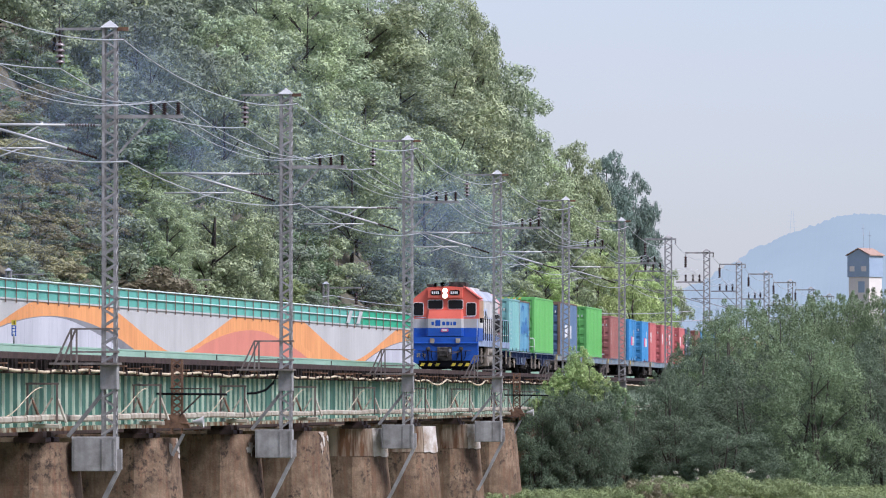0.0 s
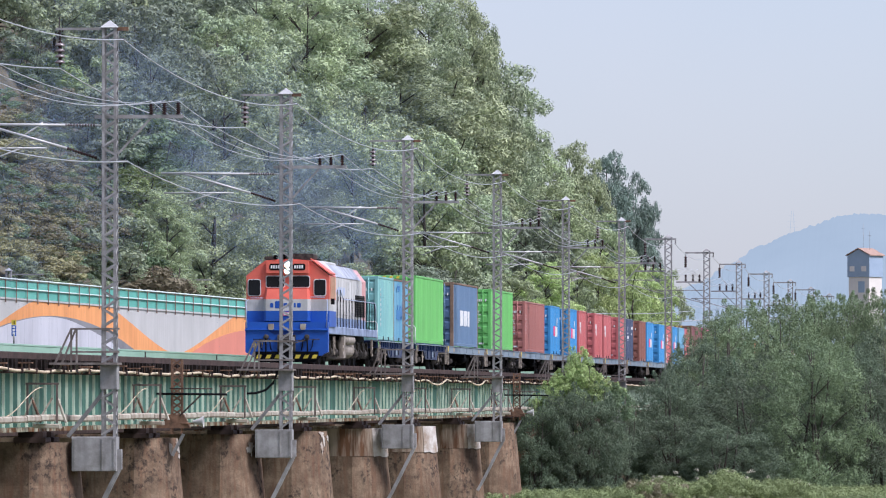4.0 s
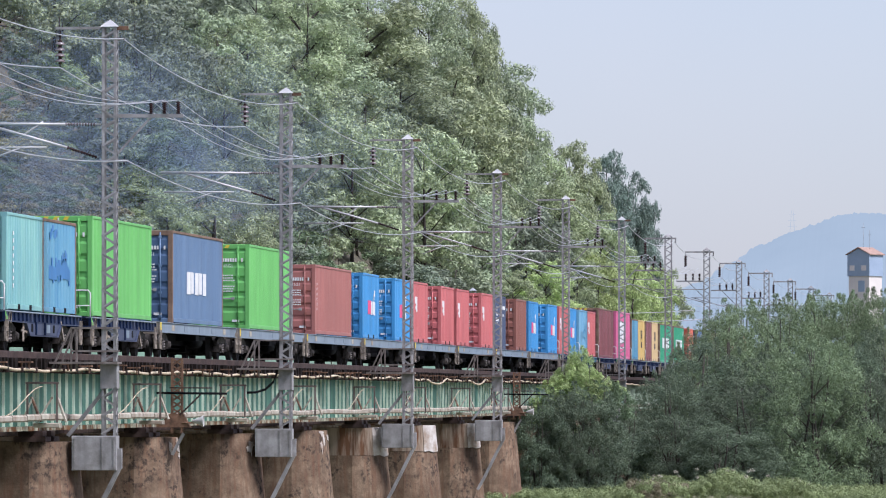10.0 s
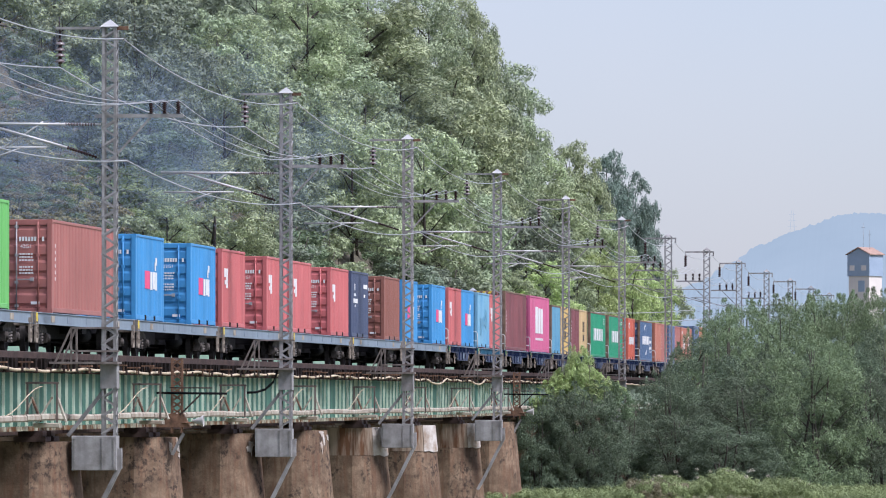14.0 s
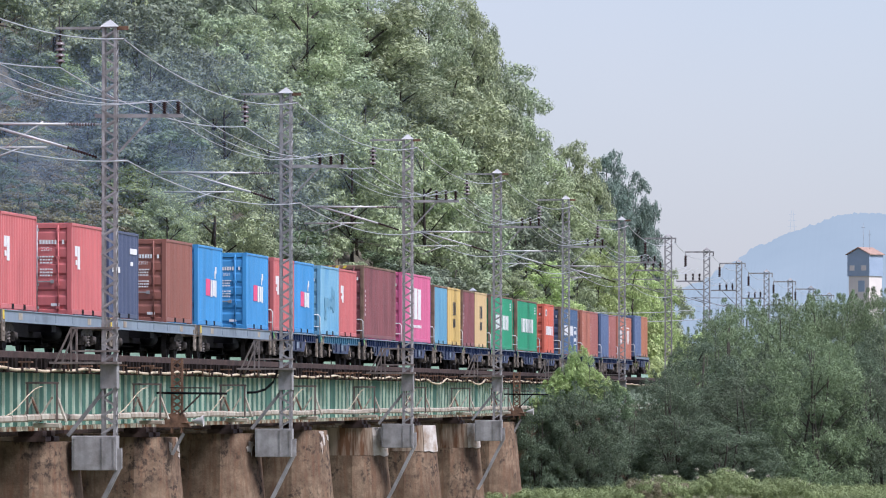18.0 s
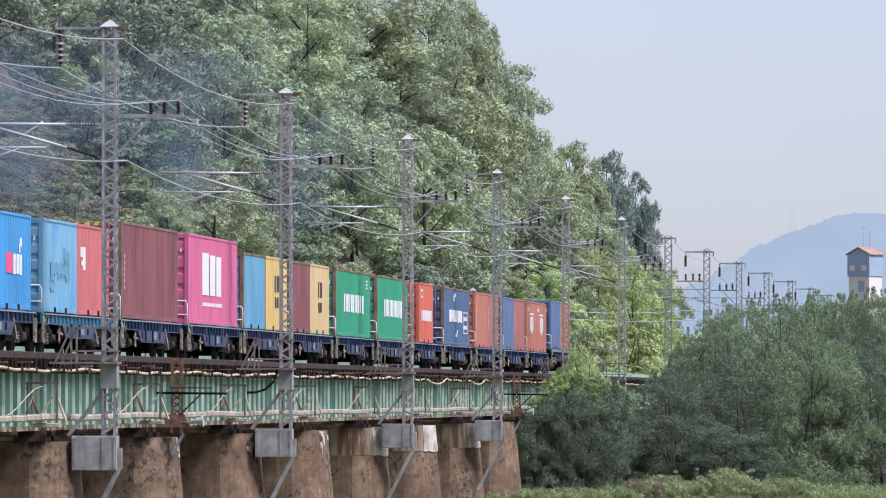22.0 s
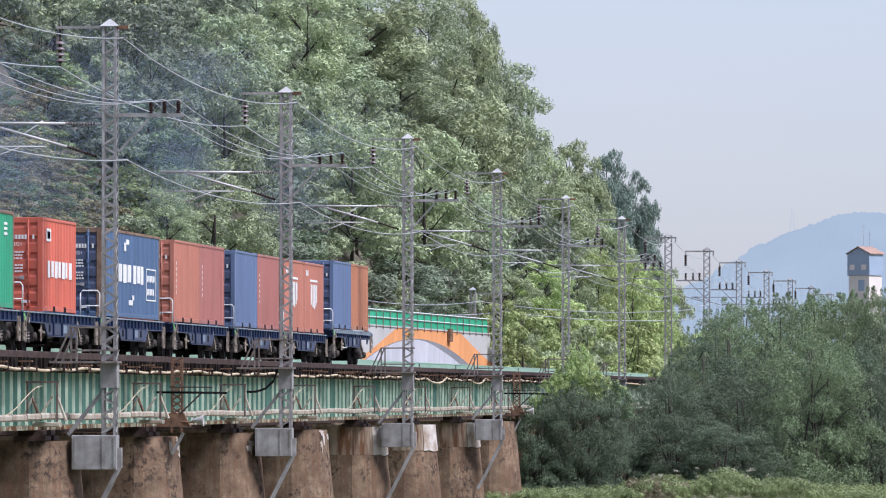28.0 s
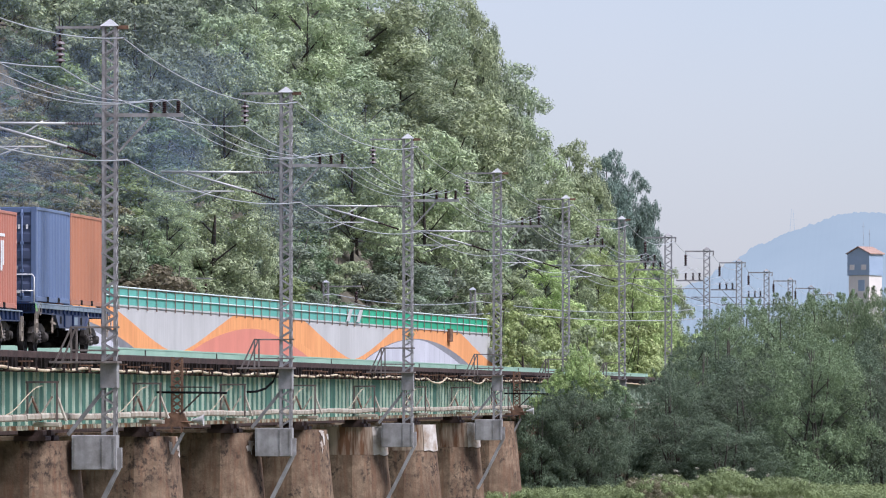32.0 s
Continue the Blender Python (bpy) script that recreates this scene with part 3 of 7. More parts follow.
def mast():
    m = thing("catenary_mast", None, None, label="grey galvanised lattice catenary mast with feeder arms", category="catenary mast", group="masts along the track")
    for x in (-H, H):
        for y in (-H, H):
            b = Build()
            sx, sy = (0.075 if x < 0 else -0.075), (0.075 if y < 0 else -0.075)
            b.box(min(x, x + sx), max(x, x + sx), min(y, y + sy * 0.14), max(y, y + sy * 0.14), -3.1, 8.93)
            b.box(min(x, x + sx * 0.14), max(x, x + sx * 0.14), min(y, y + sy), max(y, y + sy), -3.1, 8.93)
            part("leg", b, M_STEEL, m)
    for face in ("back", "left"):
        part("lacing", lace(face), M_STEEL, m)["kind"] = "stuff"
    for face in ("front", "right"):
        z, up = -2.2, True
        while z < 8.7:
            if not (-0.98 < z + 0.2 < -0.2):
                o = part("lacing_bar", LACE_BAR[(face, up)], M_STEEL, m)
                o.location = (0, 0, z)
            z, up = z + PITCH_L, not up
    plate = Build().box(-H - 0.03, H + 0.03, -H - 0.03, H + 0.03, -0.97, -0.24)
    for i in range(7):
        for x in (-H - 0.005, H + 0.005):
            plate.box(x - 0.018, x + 0.018, -H - 0.05, -H - 0.03, -0.93 + i * 0.105, -0.89 + i * 0.105)
    part("splice_plate", plate, M_STEEL, m, "solid riveted steel section")
    cap = Build().add([(-H - .05, -H - .05, 8.90), (H + .05, -H - .05, 8.90), (H + .05, H + .05, 8.90), (-H - .05, H + .05, 8.90), (0, 0, 9.11)],
                      [(0, 1, 4), (1, 2, 4), (2, 3, 4), (3, 0, 4), (3, 2, 1, 0)])
    part("cap", cap, M_TUBE, m, "pale pyramid cap")
    foot = Build().box(-1.0, H + 0.02, -0.3, 0.3, -3.2, -2.26, 0.015)
    for i in range(9):
        for x in (-0.93, -0.17, 0.16):
            foot.box(x - 0.02, x + 0.02, -0.325, -0.3, -3.15 + i * 0.1, -3.115 + i * 0.1)
    part("base_box", foot, M_STEEL, m, "grey riveted steel box bracket on the pier")
    b = Build().beam((H + 0.08, 0, -2.6), (H + 0.08, 0, -3.15), 0.16, 0.12).beam((H + 0.08, 0, -3.1), (-0.62, 0, -4.9), 0.16, 0.12).beam((-0.62, 0, -4.9), (-0.9, 0, -5.4), 0.16, 0.12)
    part("prop", b, M_STEEL, m, "bent steel prop down to the pier")
    part("deck_brace", Build().beam((-0.15, 0, -1.02), (-1.15, 0, -2.26), 0.12, 0.1), M_STEEL, m)
    # deck-side platform with its handrail
    for z in (0.05, 0.68):
        part("handrail", Build().beam((-1.05, -0.22, z), (0.3, -0.22, z), 0.05), M_PLATFORM, m)
    for x in (-1.03, -0.88):
        part("handrail_post", Build().beam((x, -0.22, -0.5), (x, -0.22, 0.68), 0.05), M_PLATFORM, m)
    part("handrail_brace", Build().beam((-1.03, -0.22, 0.68), (-1.55, -0.22, -0.42), 0.05), M_PLATFORM, m)
    part("handrail_brace", Build().beam((-0.9, -0.22, 0.68), (-1.35, -0.22, -0.42), 0.05), M_PLATFORM, m)
    part("platform", Build().box(-1.6, 0.28, -0.5, 0.4, -0.30, -0.24), M_PLATFORM, m)
    # top arm and hanging insulator
    part("top_arm", Build().box(-1.5, -H, -0.04, 0.04, 8.84, 8.91), M_STEEL, m)
    part("arm_stub", Build().box(H, H + 0.3, -0.05, 0.05, 8.82, 8.92), M_RUST, m, "short rusty stub of the top arm")
    core = part("hanging_insulator", Build().tube([(-1.38, 0, 7.80), (-1.38, 0, 7.9)], 0.02).tube([(-1.38, 0, 7.9), (-1.38, 0, 8.5)], 0.05, 10).tube([(-1.38, 0, 8.5), (-1.38, 0, 8.58)], [0.06, 0.02], 8).tube([(-1.38, 0, 8.58), (-1.38, 0, 8.85)], 0.018), M_INSUL, m, "string of porcelain disc insulators")
    for z in (7.96, 8.115, 8.27, 8.425):
        part("porcelain_disc", Build().lathe([(0.045, z + 0.075), (0.09, z + 0.06), (0.135, z + 0.012), (0.138, z - 0.012), (0.11, z - 0.02), (0.045, z)], (-1.38, 0, 0), "z", 14), M_DISC, core, "grey-brown glazed disc with a pale rim")
    # feeder arm with three posts
    part("feeder_arm", Build().box(-0.42, 2.02, -0.05, 0.05, 6.42, 6.52), M_STEEL, m)
    part("arm_brace", Build().beam((0.22, 0, 5.45), (1.12, 0, 6.43), 0.055), M_STEEL, m)
    for x in (1.13, 1.50, 1.88):
        part("post_insulator", insulator(Build(), (x, 0, 6.52), (x, 0, 6.86), 0.085, 6), M_INSUL, m, "brown porcelain post insulator")
    # cantilever over the track
    c = Build().tube([(-0.25, 0, 6.24), (-0.95, 0, 6.245)], 0.03)
    part("cantilever_insulator", insulator(Build(), (-0.4, 0, 6.24), (-1.25, 0, 6.25), 0.055, 11), M_DISC, m, "brown ribbed insulator")
    part("cantilever_insulator", insulator(Build(), (-0.36, 0, 5.34), (-1.2, 0, 5.62), 0.055, 11), M_INSUL, m, "brown ribbed insulator")
    c.tube([(-1.2, 0, 6.25), (-4.2, 0, 6.28)], 0.042).tube([(-1.15, 0, 5.6), (-3.45, 0, 6.26)], 0.042)
    c.tube([(-1.75, 0, 5.62), (-4.1, 0, 5.62)], 0.028).tube([(-1.85, 0, 6.32), (-2.9, 0, 5.62)], 0.024).tube([(-2.5, 0, 5.6), (-3.4, 0, 5.26)], 0.024)
    part("cantilever", c, M_TUBE, m, "pale aluminium tube cantilever")
    part("wire_clamp", Build().box(0.2, 0.48, -0.03, 0.03, 5.22, 5.28), M_STEEL, m)
    part("wire_clamp", Build().box(0.2, 0.4, -0.03, 0.03, 8.55, 8.61), M_STEEL, m)
    return m


def far_mast():
    """Past the bridge the arms reach the other way."""
    m = thing("catenary_mast", None, None, label="grey lattice catenary mast with a T-shaped top arm", category="catenary mast", group="masts along the track")
    for x in (-H, H):
        for y in (-H, H):
            part("leg", Build().box(x - 0.035, x + 0.035, y - 0.035, y + 0.035, -1.2, 8.93), M_STEEL, m)
    for face in ("front", "back", "left", "right"):
        part("lacing", lace(face), M_STEEL, m)["kind"] = "stuff"
    part("cap", Build().add([(-H - .05, -H - .05, 8.90), (H + .05, -H - .05, 8.90), (H + .05, H + .05, 8.90), (-H - .05, H + .05, 8.90), (0, 0, 9.11)],
                            [(0, 1, 4), (1, 2, 4), (2, 3, 4), (3, 0, 4), (3, 2, 1, 0)]), M_STEEL, m, "dull pyramid cap")
    part("top_arm", Build().box(-1.5, 0.5, -0.05, 0.05, 8.74, 8.84).box(0.42, 0.5, -0.04, 0.04, 8.5, 8.74).box(-1.5, -1.42, -0.04, 0.04, 8.55, 8.74), M_STEEL, m)
    part("hanging_insulator", insulator(Build(), (-1.46, 0, 7.75), (-1.46, 0, 8.55), 0.13, 5), M_INSUL, m, "brown porcelain disc insulator")
    part("feeder_arm", Build().box(-2.1, -H, -0.05, 0.05, 6.72, 6.82), M_STEEL, m)
    part("arm_brace", Build().beam((-0.24, 0, 5.7), (-1.3, 0, 6.74), 0.05), M_STEEL, m)
    for x in (-0.5, -0.95, -1.45):
        part("post_insulator", insulator(Build(), (x, 0, 6.82), (x, 0, 7.3), 0.10, 5), M_INSUL, m, "brown porcelain post insulator")
    part("cantilever", Build().tube([(-0.2, 0, 5.3), (-3.4, 0, 6.2)], 0.032).tube([(-0.2, 0, 6.2), (-3.6, 0, 6.22)], 0.032), M_STEEL, m, "steel tube cantilever")
    return m


mast_0 = mast()
mast_0.matrix_basis = pose(mast_x(MAST_Y[0]), MAST_Y[0], 0)
for y in MAST_Y[1:9]:
    copy_thing(mast_0, pose(mast_x(y), y, 0))
mast_1 = far_mast()
mast_1.matrix_basis = pose(mast_x(MAST_Y[9]), MAST_Y[9], 0)
for y in MAST_Y[10:]:
    copy_thing(mast_1, pose(mast_x(y), y, 0))


def strung(dx, z, sag, r, label, material=M_WIRE, y0=60, y1=700):
    """A wire from mast to mast, sagging between."""
    b, pts = Build(), []
    stops = [y for y in MAST_Y if y0 <= y <= y1]
    for a, c in zip(stops, stops[1:]):
        for i in range(12):
            t = i / 12
            pts.append((lerp(mast_x(a), mast_x(c), t) + dx, lerp(a, c, t), z - sag * 4 * t * (1 - t)))
    pts.append((mast_x(stops[-1]) + dx, stops[-1], z))
    b.tube(pts, r, 5)
    return thing("overhead_wire", None, b, material, label=label, category="wire", group="overhead wires")


strung(0.36, 8.58, 0.62, 0.016, "bare grey ground wire along the mast tops")
strung(-1.38, 7.80, 0.5, 0.017, "bare feeder wire under hanging insulators")
for x, s in ((1.13, 0.76), (1.50, 0.72), (1.88, 0.66)):
    strung(x, 6.9, s, 0.011, "thin bare line on post insulators")
strung(0.47, 5.25, 0.45, 0.016, "bare return wire beside the masts")
strung(-3.2, 6.3, 0.62, 0.008, "dark messenger wire over the track", M_COPPER)
strung(-3.2, 5.22, 0.03, 0.008, "dark copper contact wire over the track", M_COPPER)
dropper_me = [Build().tube([(0, 0, 5.22), (0, 0, 6.3 - 0.62 * 4 * t * (1 - t))], 0.004, 4).mesh("dropper_wire", M_COPPER) for t in (0.1, 0.3, 0.5, 0.7, 0.9)]
for a in MAST_Y[2:11]:
    for t, me in zip((0.1, 0.3, 0.5, 0.7, 0.9), dropper_me):
        thing("dropper_wire", pose(mast_x(a) - 3.2, a + 40 * t, 0), me, label="thin dropper between messenger and contact wire", category="wire", group="dropper wires")

# rusty lattice posts at the ends of girders, with a floodlight
def joint_post(y, lamp):
    p = thing("lattice_post", pose(2.3, y, 0), label="rusty lattice steel post on a pier with cross pipes", category="post", group="rusty posts")
    for x in (-0.15, 0.15):
        for d in (-0.12, 0.12):
            part("leg", Build().box(x - 0.025, x + 0.025, d - 0.02, d + 0.02, -2.3, -0.02), M_RUST, p)
    b = Build()
    for i in range(8):
        z = -1.75 + i * 0.215
        for d in (-0.13, 0.13):
            b.beam((-0.15, d, z), (0.15, d, z + 0.21), 0.035, 0.01, (0, 1, 0)).beam((0.15, d, z), (-0.15, d, z + 0.21), 0.03, 0.01, (0, 1, 0))
    part("lacing", b, M_RUST, p)["kind"] = "stuff"
    part("foot_plate", Build().add([(-0.2, -0.15, -1.7), (0.2, -0.15, -1.7), (0.42, -0.15, -2.12), (-0.62, -0.15, -2.12), (-0.2, 0.15, -1.7), (0.2, 0.15, -1.7), (0.42, 0.15, -2.12), (-0.62, 0.15, -2.12)],
                                   [(0, 1, 2, 3), (7, 6, 5, 4), (0, 4, 5, 1), (1, 5, 6, 2), (2, 6, 7, 3), (3, 7, 4, 0)]), M_RUST, p, "rusty gusset foot")
    part("cross_pipe", Build().tube([(-0.6, -0.2, -1.08), (1.55, -0.2, -1.1)], 0.04), M_BLACK, p)
    part("cross_pipe", Build().tube([(-0.2, -0.2, -0.92), (1.1, -0.2, -0.93)], 0.022), M_RUSTBROWN, p)
    part("brace", Build().beam((0.1, -0.15, -1.75), (0.75, -0.2, -1.12), 0.045), M_RUSTBROWN, p)
    part("brace", Build().beam((0.2, 0, -2.3), (-0.15, 0, -2.95), 0.09), M_STEEL, p)
    if lamp:
        part("lamp_arm", Build().tube([(0.0, -0.1, -1.98), (0.55, -0.2, -1.98)], 0.03), M_RUST, p)
        part("lamp_horn", Build().lathe([(0.03, 0), (0.06, 0.08), (0.09, 0.18), (0.17, 0.34), (0.175, 0.36), (0.16, 0.35), (0.08, 0.18)], (0.48, -0.2, -1.93), "x", 16), M_WALL, p, "white horn-shaped floodlight hood")
    return p


joint_post(PIER_Y[23] - 0.8, True)
joint_post(PIER_Y[29] - 0.3, True)

# ---------- painted wall ----------
WA, WB = Vector((-30.6, 370, 0)), Vector((-14.8, 500, 0))
W_DIR = (WB - WA).normalized()
W_OUT = Vector((W_DIR.y, -W_DIR.x, 0))  # towards the track
W_LO, W_HI = -60.0, 131.2


def on_wall(w, z, d=0.0):
    p = WA + W_DIR * w + W_OUT * d
    return (p.x, p.y, z)


def fall(w):
    return -0.0071 * w


def top_z(w):
    return 4.32 + fall(w)


wall = thing("painted_wall", None, None, label="long white retaining wall with orange wave and arch mural", category="wall", kind="structure")
N = 48
ws = [lerp(W_LO, W_HI, i / N) for i in range(N + 1)]
b = Build()
for a, c in zip(ws, ws[1:]):
    b.add([on_wall(a, -6), on_wall(c, -6), on_wall(c, top_z(c)), on_wall(a, top_z(a)), on_wall(a, -6, -0.6), on_wall(c, -6, -0.6), on_wall(c, top_z(c), -0.6), on_wall(a, top_z(a), -0.6)],
          [(0, 1, 2, 3), (7, 6, 5, 4), (3, 2, 6, 7)])
b.add([on_wall(W_HI, -6), on_wall(W_HI, -6, -0.6), on_wall(W_HI, top_z(W_HI), -0.6), on_wall(W_HI, top_z(W_HI))], [(0, 1, 2, 3)])
part("wall_face", b, M_WALL, wall)
part("coping", Build().add([on_wall(w, top_z(w) + h, d) for w in (W_LO, W_HI) for h, d in ((0, 0.06), (0.1, 0.06), (0.1, -0.66), (0, -0.66))],
                           [(0, 1, 5, 4), (1, 2, 6, 5), (2, 3, 7, 6), (3, 0, 4, 7), (4, 5, 6, 7), (3, 2, 1, 0)]), M_WALL, wall)

PEAKS = [10.2 - 47.7, 10.2, 57.9, 105.6]


def wave_z(w):
    d = min(abs(w - p - 3.2) for p in PEAKS + [153.3])
    return min(top_z(w) - 0.01, 1.6 + fall(w) * 0.5 + 3.4 * ((1 + math.cos(math.pi * min(d, 23.85) / 23.85)) / 2) ** 0.75)


def arch_z(w, p):
    return 3.55 + fall(w) * 0.9 - 1.48 * ((w - p) / 16.0) ** 2


def strip(lo, hi, w0, w1, d, n=60):
    q = Build()
    for i in range(n):
        a, c = lerp(w0, w1, i / n), lerp(w0, w1, (i + 1) / n)
        q.add([on_wall(a, lo(a), d), on_wall(c, lo(c), d), on_wall(c, hi(c), d), on_wall(a, hi(a), d)], [(0, 1, 2, 3)])
    return q


part("mural_wave", strip(lambda w: -1.5, wave_z, W_LO, W_HI, 0.006, 190), M_ORANGE, wall, "orange painted wave")
for p, inner in zip(PEAKS, (M_REDPAINT, M_GREYPAINT, M_REDPAINT, M_GREYPAINT)):
    hi_w = min(p + 27.0, W_HI - 0.1)
    part("mural_arch_shade", strip(lambda w: -1.5, lambda w: max(-1.49, arch_z(w, p)), p - 26.5, hi_w, 0.012), M_DARKPAINT if inner is M_GREYPAINT else M_ORANGE, wall, "dark painted arch edge")
    part("mural_arch", strip(lambda w: -1.5, lambda w: max(-1.49, arch_z(w + 2.2 * smooth01((w - p + 8) / 16), p) - 0.06 - 0.12 * smooth01((w - p) / 10)), p - 26, hi_w - 0.3, 0.018), inner, wall, "painted arch field")

for p in (PEAKS[1], PEAKS[3]):
    for i in range(-9, 10):
        w = p + i * 1.7
        hi = arch_z(w + 2.2 * smooth01((w - p + 8) / 16), p) - 0.12
        if hi > -1.0 and w < W_HI - 0.6:
            part("painted_line", strip(lambda v: -1.5, lambda v: hi, w, w + 0.07, 0.024, 1), M_GREYLINE, wall, "thin grey painted line")

M_RAILPOST = mat("rusty_railing_post", (0.30, 0.21, 0.165), (0.17, 0.11, 0.085), 3, 0.7, 0, 0.1)

# railing on the wall: teal mesh panels, posts and three rails
PITCH = 2.2
n_post = int((W_HI - W_LO) / PITCH)
railing = thing("road_railing", None, None, label="teal mesh road railing with pale rails on the painted wall", category="railing")


def rail_bar(z, r):
    q = Build()
    q.tube([on_wall(W_LO + i * 6, top_z(W_LO + i * 6) + z, 0.05) for i in range(int((W_HI - W_LO) / 6) + 1)] + [on_wall(W_HI, top_z(W_HI) + z, 0.05)], r, 6)
    return q


for z, r in ((1.15, 0.05), (0.62, 0.045)):
    part("rail", rail_bar(z, r), M_TEALRAIL, railing, "pale teal rail")
post_me = Build().box(-0.02, 0.02, -0.04, 0.04, -0.13, 1.12).box(-0.03, 0.03, -0.05, 0.05, -0.17, -0.08).mesh("post", M_RAILPOST)
panel_me = Build().box(-0.02, 0.0, 0.04, PITCH - 0.04, 0.10, 1.05).mesh("panel", M_TEAL)
ang = math.degrees(math.atan2(-W_DIR.x, W_DIR.y))
for i in range(n_post + 1):
    w = W_LO + i * PITCH
    p = on_wall(w, top_z(w), 0.08)
    o = part("post", post_me, M_RAILPOST, railing)
    o.matrix_basis = pose(*p, rz=ang)
    if i < n_post:
        q = on_wall(w, top_z(w), 0.0)
        o = part("panel", panel_me, M_GREENPANEL if w > 86 else M_TEAL, railing, "green mesh panel" if w > 86 else "")
        o.matrix_basis = pose(*q, rz=ang)

thing("wall_box", pose(*on_wall(115.5, top_z(115.5) - 0.75, 0.02), rz=ang), Build().box(0.0, 0.25, -0.45, 0.45, 0, 0.95, 0.03), M_RUST, label="rusty red switch box on the painted wall", category="box")
for w in (82.5, 85.5):
    thing("sign_plate", pose(*on_wall(w, top_z(w) + 0.15, 0.12), rz=ang), Build().add([(0, 0, 0), (0, 0.9, 0), (0, 1.9, 0.85), (0, 1.0, 0.85), (0.03, 0, 0), (0.03, 0.9, 0), (0.03, 1.9, 0.85), (0.03, 1.0, 0.85)], [(0, 1, 2, 3), (7, 6, 5, 4), (0, 4, 5, 1), (1, 5, 6, 2), (2, 6, 7, 3), (3, 7, 4, 0)]), M_WALL, label="slanting white plate on the road railing", category="sign", group="white plates on the railing")

# black hose from the deck to a mast
thing("black_hose", None, Build().tube([(1.95, 219.4, -1.06), (2.25, 219.5, -1.05), (2.55, 219.6, -0.95), (2.8, 219.6, -0.72), (2.92, 219.6, -0.45), (2.95, 219.6, -0.28)], 0.04, 7), M_BLACK, label="black cable hose hanging from a mast platform", category="cable")


# ---------- train ----------
def along(t):
    """How far the train stands along the track at t seconds."""
    a = (t - 16) / 16
    return -259.059 * a - 13.372 * a ** 2 - 3.669 * a ** 3 + 0.9245 * a ** 4


FLOOR = 1.12
HIGHER = 0.25  # the last wagon's deck over the others'
COLS = dict(teal=(0.25, 0.50, 0.45), sky=(0.15, 0.35, 0.47), patchblue=(0.05, 0.21, 0.47), lightblue=(0.21, 0.42, 0.55), green=(0.165, 0.50, 0.125), navyblue=(0.13, 0.21, 0.33), brick=(0.39, 0.15, 0.125),
            blue=(0.065, 0.295, 0.60), red=(0.56, 0.15, 0.145), navy=(0.07, 0.09, 0.155), brown=(0.28, 0.11, 0.08), maroon=(0.25, 0.085, 0.09),
            pink=(0.63, 0.14, 0.27), yellow=(0.66, 0.46, 0.15), sand=(0.62, 0.45, 0.22), egreen=(0.035, 0.31, 0.16), orange=(0.62, 0.14, 0.085), rust=(0.47, 0.18, 0.12), cobalt=(0.128, 0.18, 0.305),
            slate=(0.08, 0.14, 0.25), tan=(0.44, 0.18, 0.095), wagon_navy=(0.018, 0.030, 0.074), wagon_dusty=(0.075, 0.09, 0.14), wagon_grey=(0.24, 0.295, 0.345), wagon_teal=(0.06, 0.16, 0.24))
PAINT = {}
for k, v in COLS.items():
    worn = {"teal": (0.17, 0.38, 0.40), "lightblue": (0.10, 0.31, 0.52), "sky": (0.09, 0.27, 0.43), "maroon": (0.14, 0.05, 0.055)}.get(k, [c * 0.82 for c in v])
    PAINT[k] = mat("paint_" + k, v, worn, 0.8, 0.5, 0, 0.03, 30, (1, 1, 0.4), 0.32, 0.60, grain=0.06, streak=0.10, spec=0.08 if k.startswith("wagon") else 0.45)
M_WHITE = mat("white_marking", (0.78, 0.78, 0.76), (0.66, 0.66, 0.64), 3, 0.6)
M_DARKMARK = mat("dark_marking", (0.05, 0.05, 0.06), (0.04, 0.04, 0.045), 3, 0.6)
M_PINKMARK = mat("pink_marking", (0.75, 0.10, 0.22), (0.68, 0.09, 0.2), 3, 0.6)
M_HAZARD = mat("yellow_marking", (0.70, 0.55, 0.06), (0.6, 0.46, 0.05), 3, 0.6)
M_LOCKROD = mat("galvanised_rod", (0.42, 0.42, 0.42), (0.28, 0.27, 0.26), 6, 0.5, 0.4)
M_WHEEL = mat("wheel_steel", (0.05, 0.045, 0.042), (0.02, 0.018, 0.017), 5, 0.7, 0.2, 0.2, spec=0.1)
M_GREASE = mat("greasy_bogie_iron", (0.10, 0.088, 0.078), (0.024, 0.022, 0.02), 5, 0.7, 0.1, 0.3, spec=0.1)
M_TANDIRT = mat("dusty_brake_gear", (0.38, 0.33, 0.27), (0.14, 0.115, 0.09), 4, 0.85, 0.0, 0.2, spec=0.1)

M_EDGE = mat("rusty_container_edge", (0.25, 0.17, 0.12), (0.13, 0.085, 0.06), 2, 0.8, 0, 0.1)
L20, L40 = 6.058, 12.192
HW = 1.219


def text_mesh(words, size):
    cu = bpy.data.curves.new("marking_text", "FONT")
    cu.body, cu.size, cu.align_x, cu.extrude = words, size, "LEFT", 0.002
    cu.materials.append(M_WHITE)
    return cu


CODE = {w: text_mesh(w, 0.15) for w in ("22G1", "42G1", "45G1")}
WEIGHTS = text_mesh("MAX.GR\nTARE\n\nNET\nCU.CAP", 0.105)


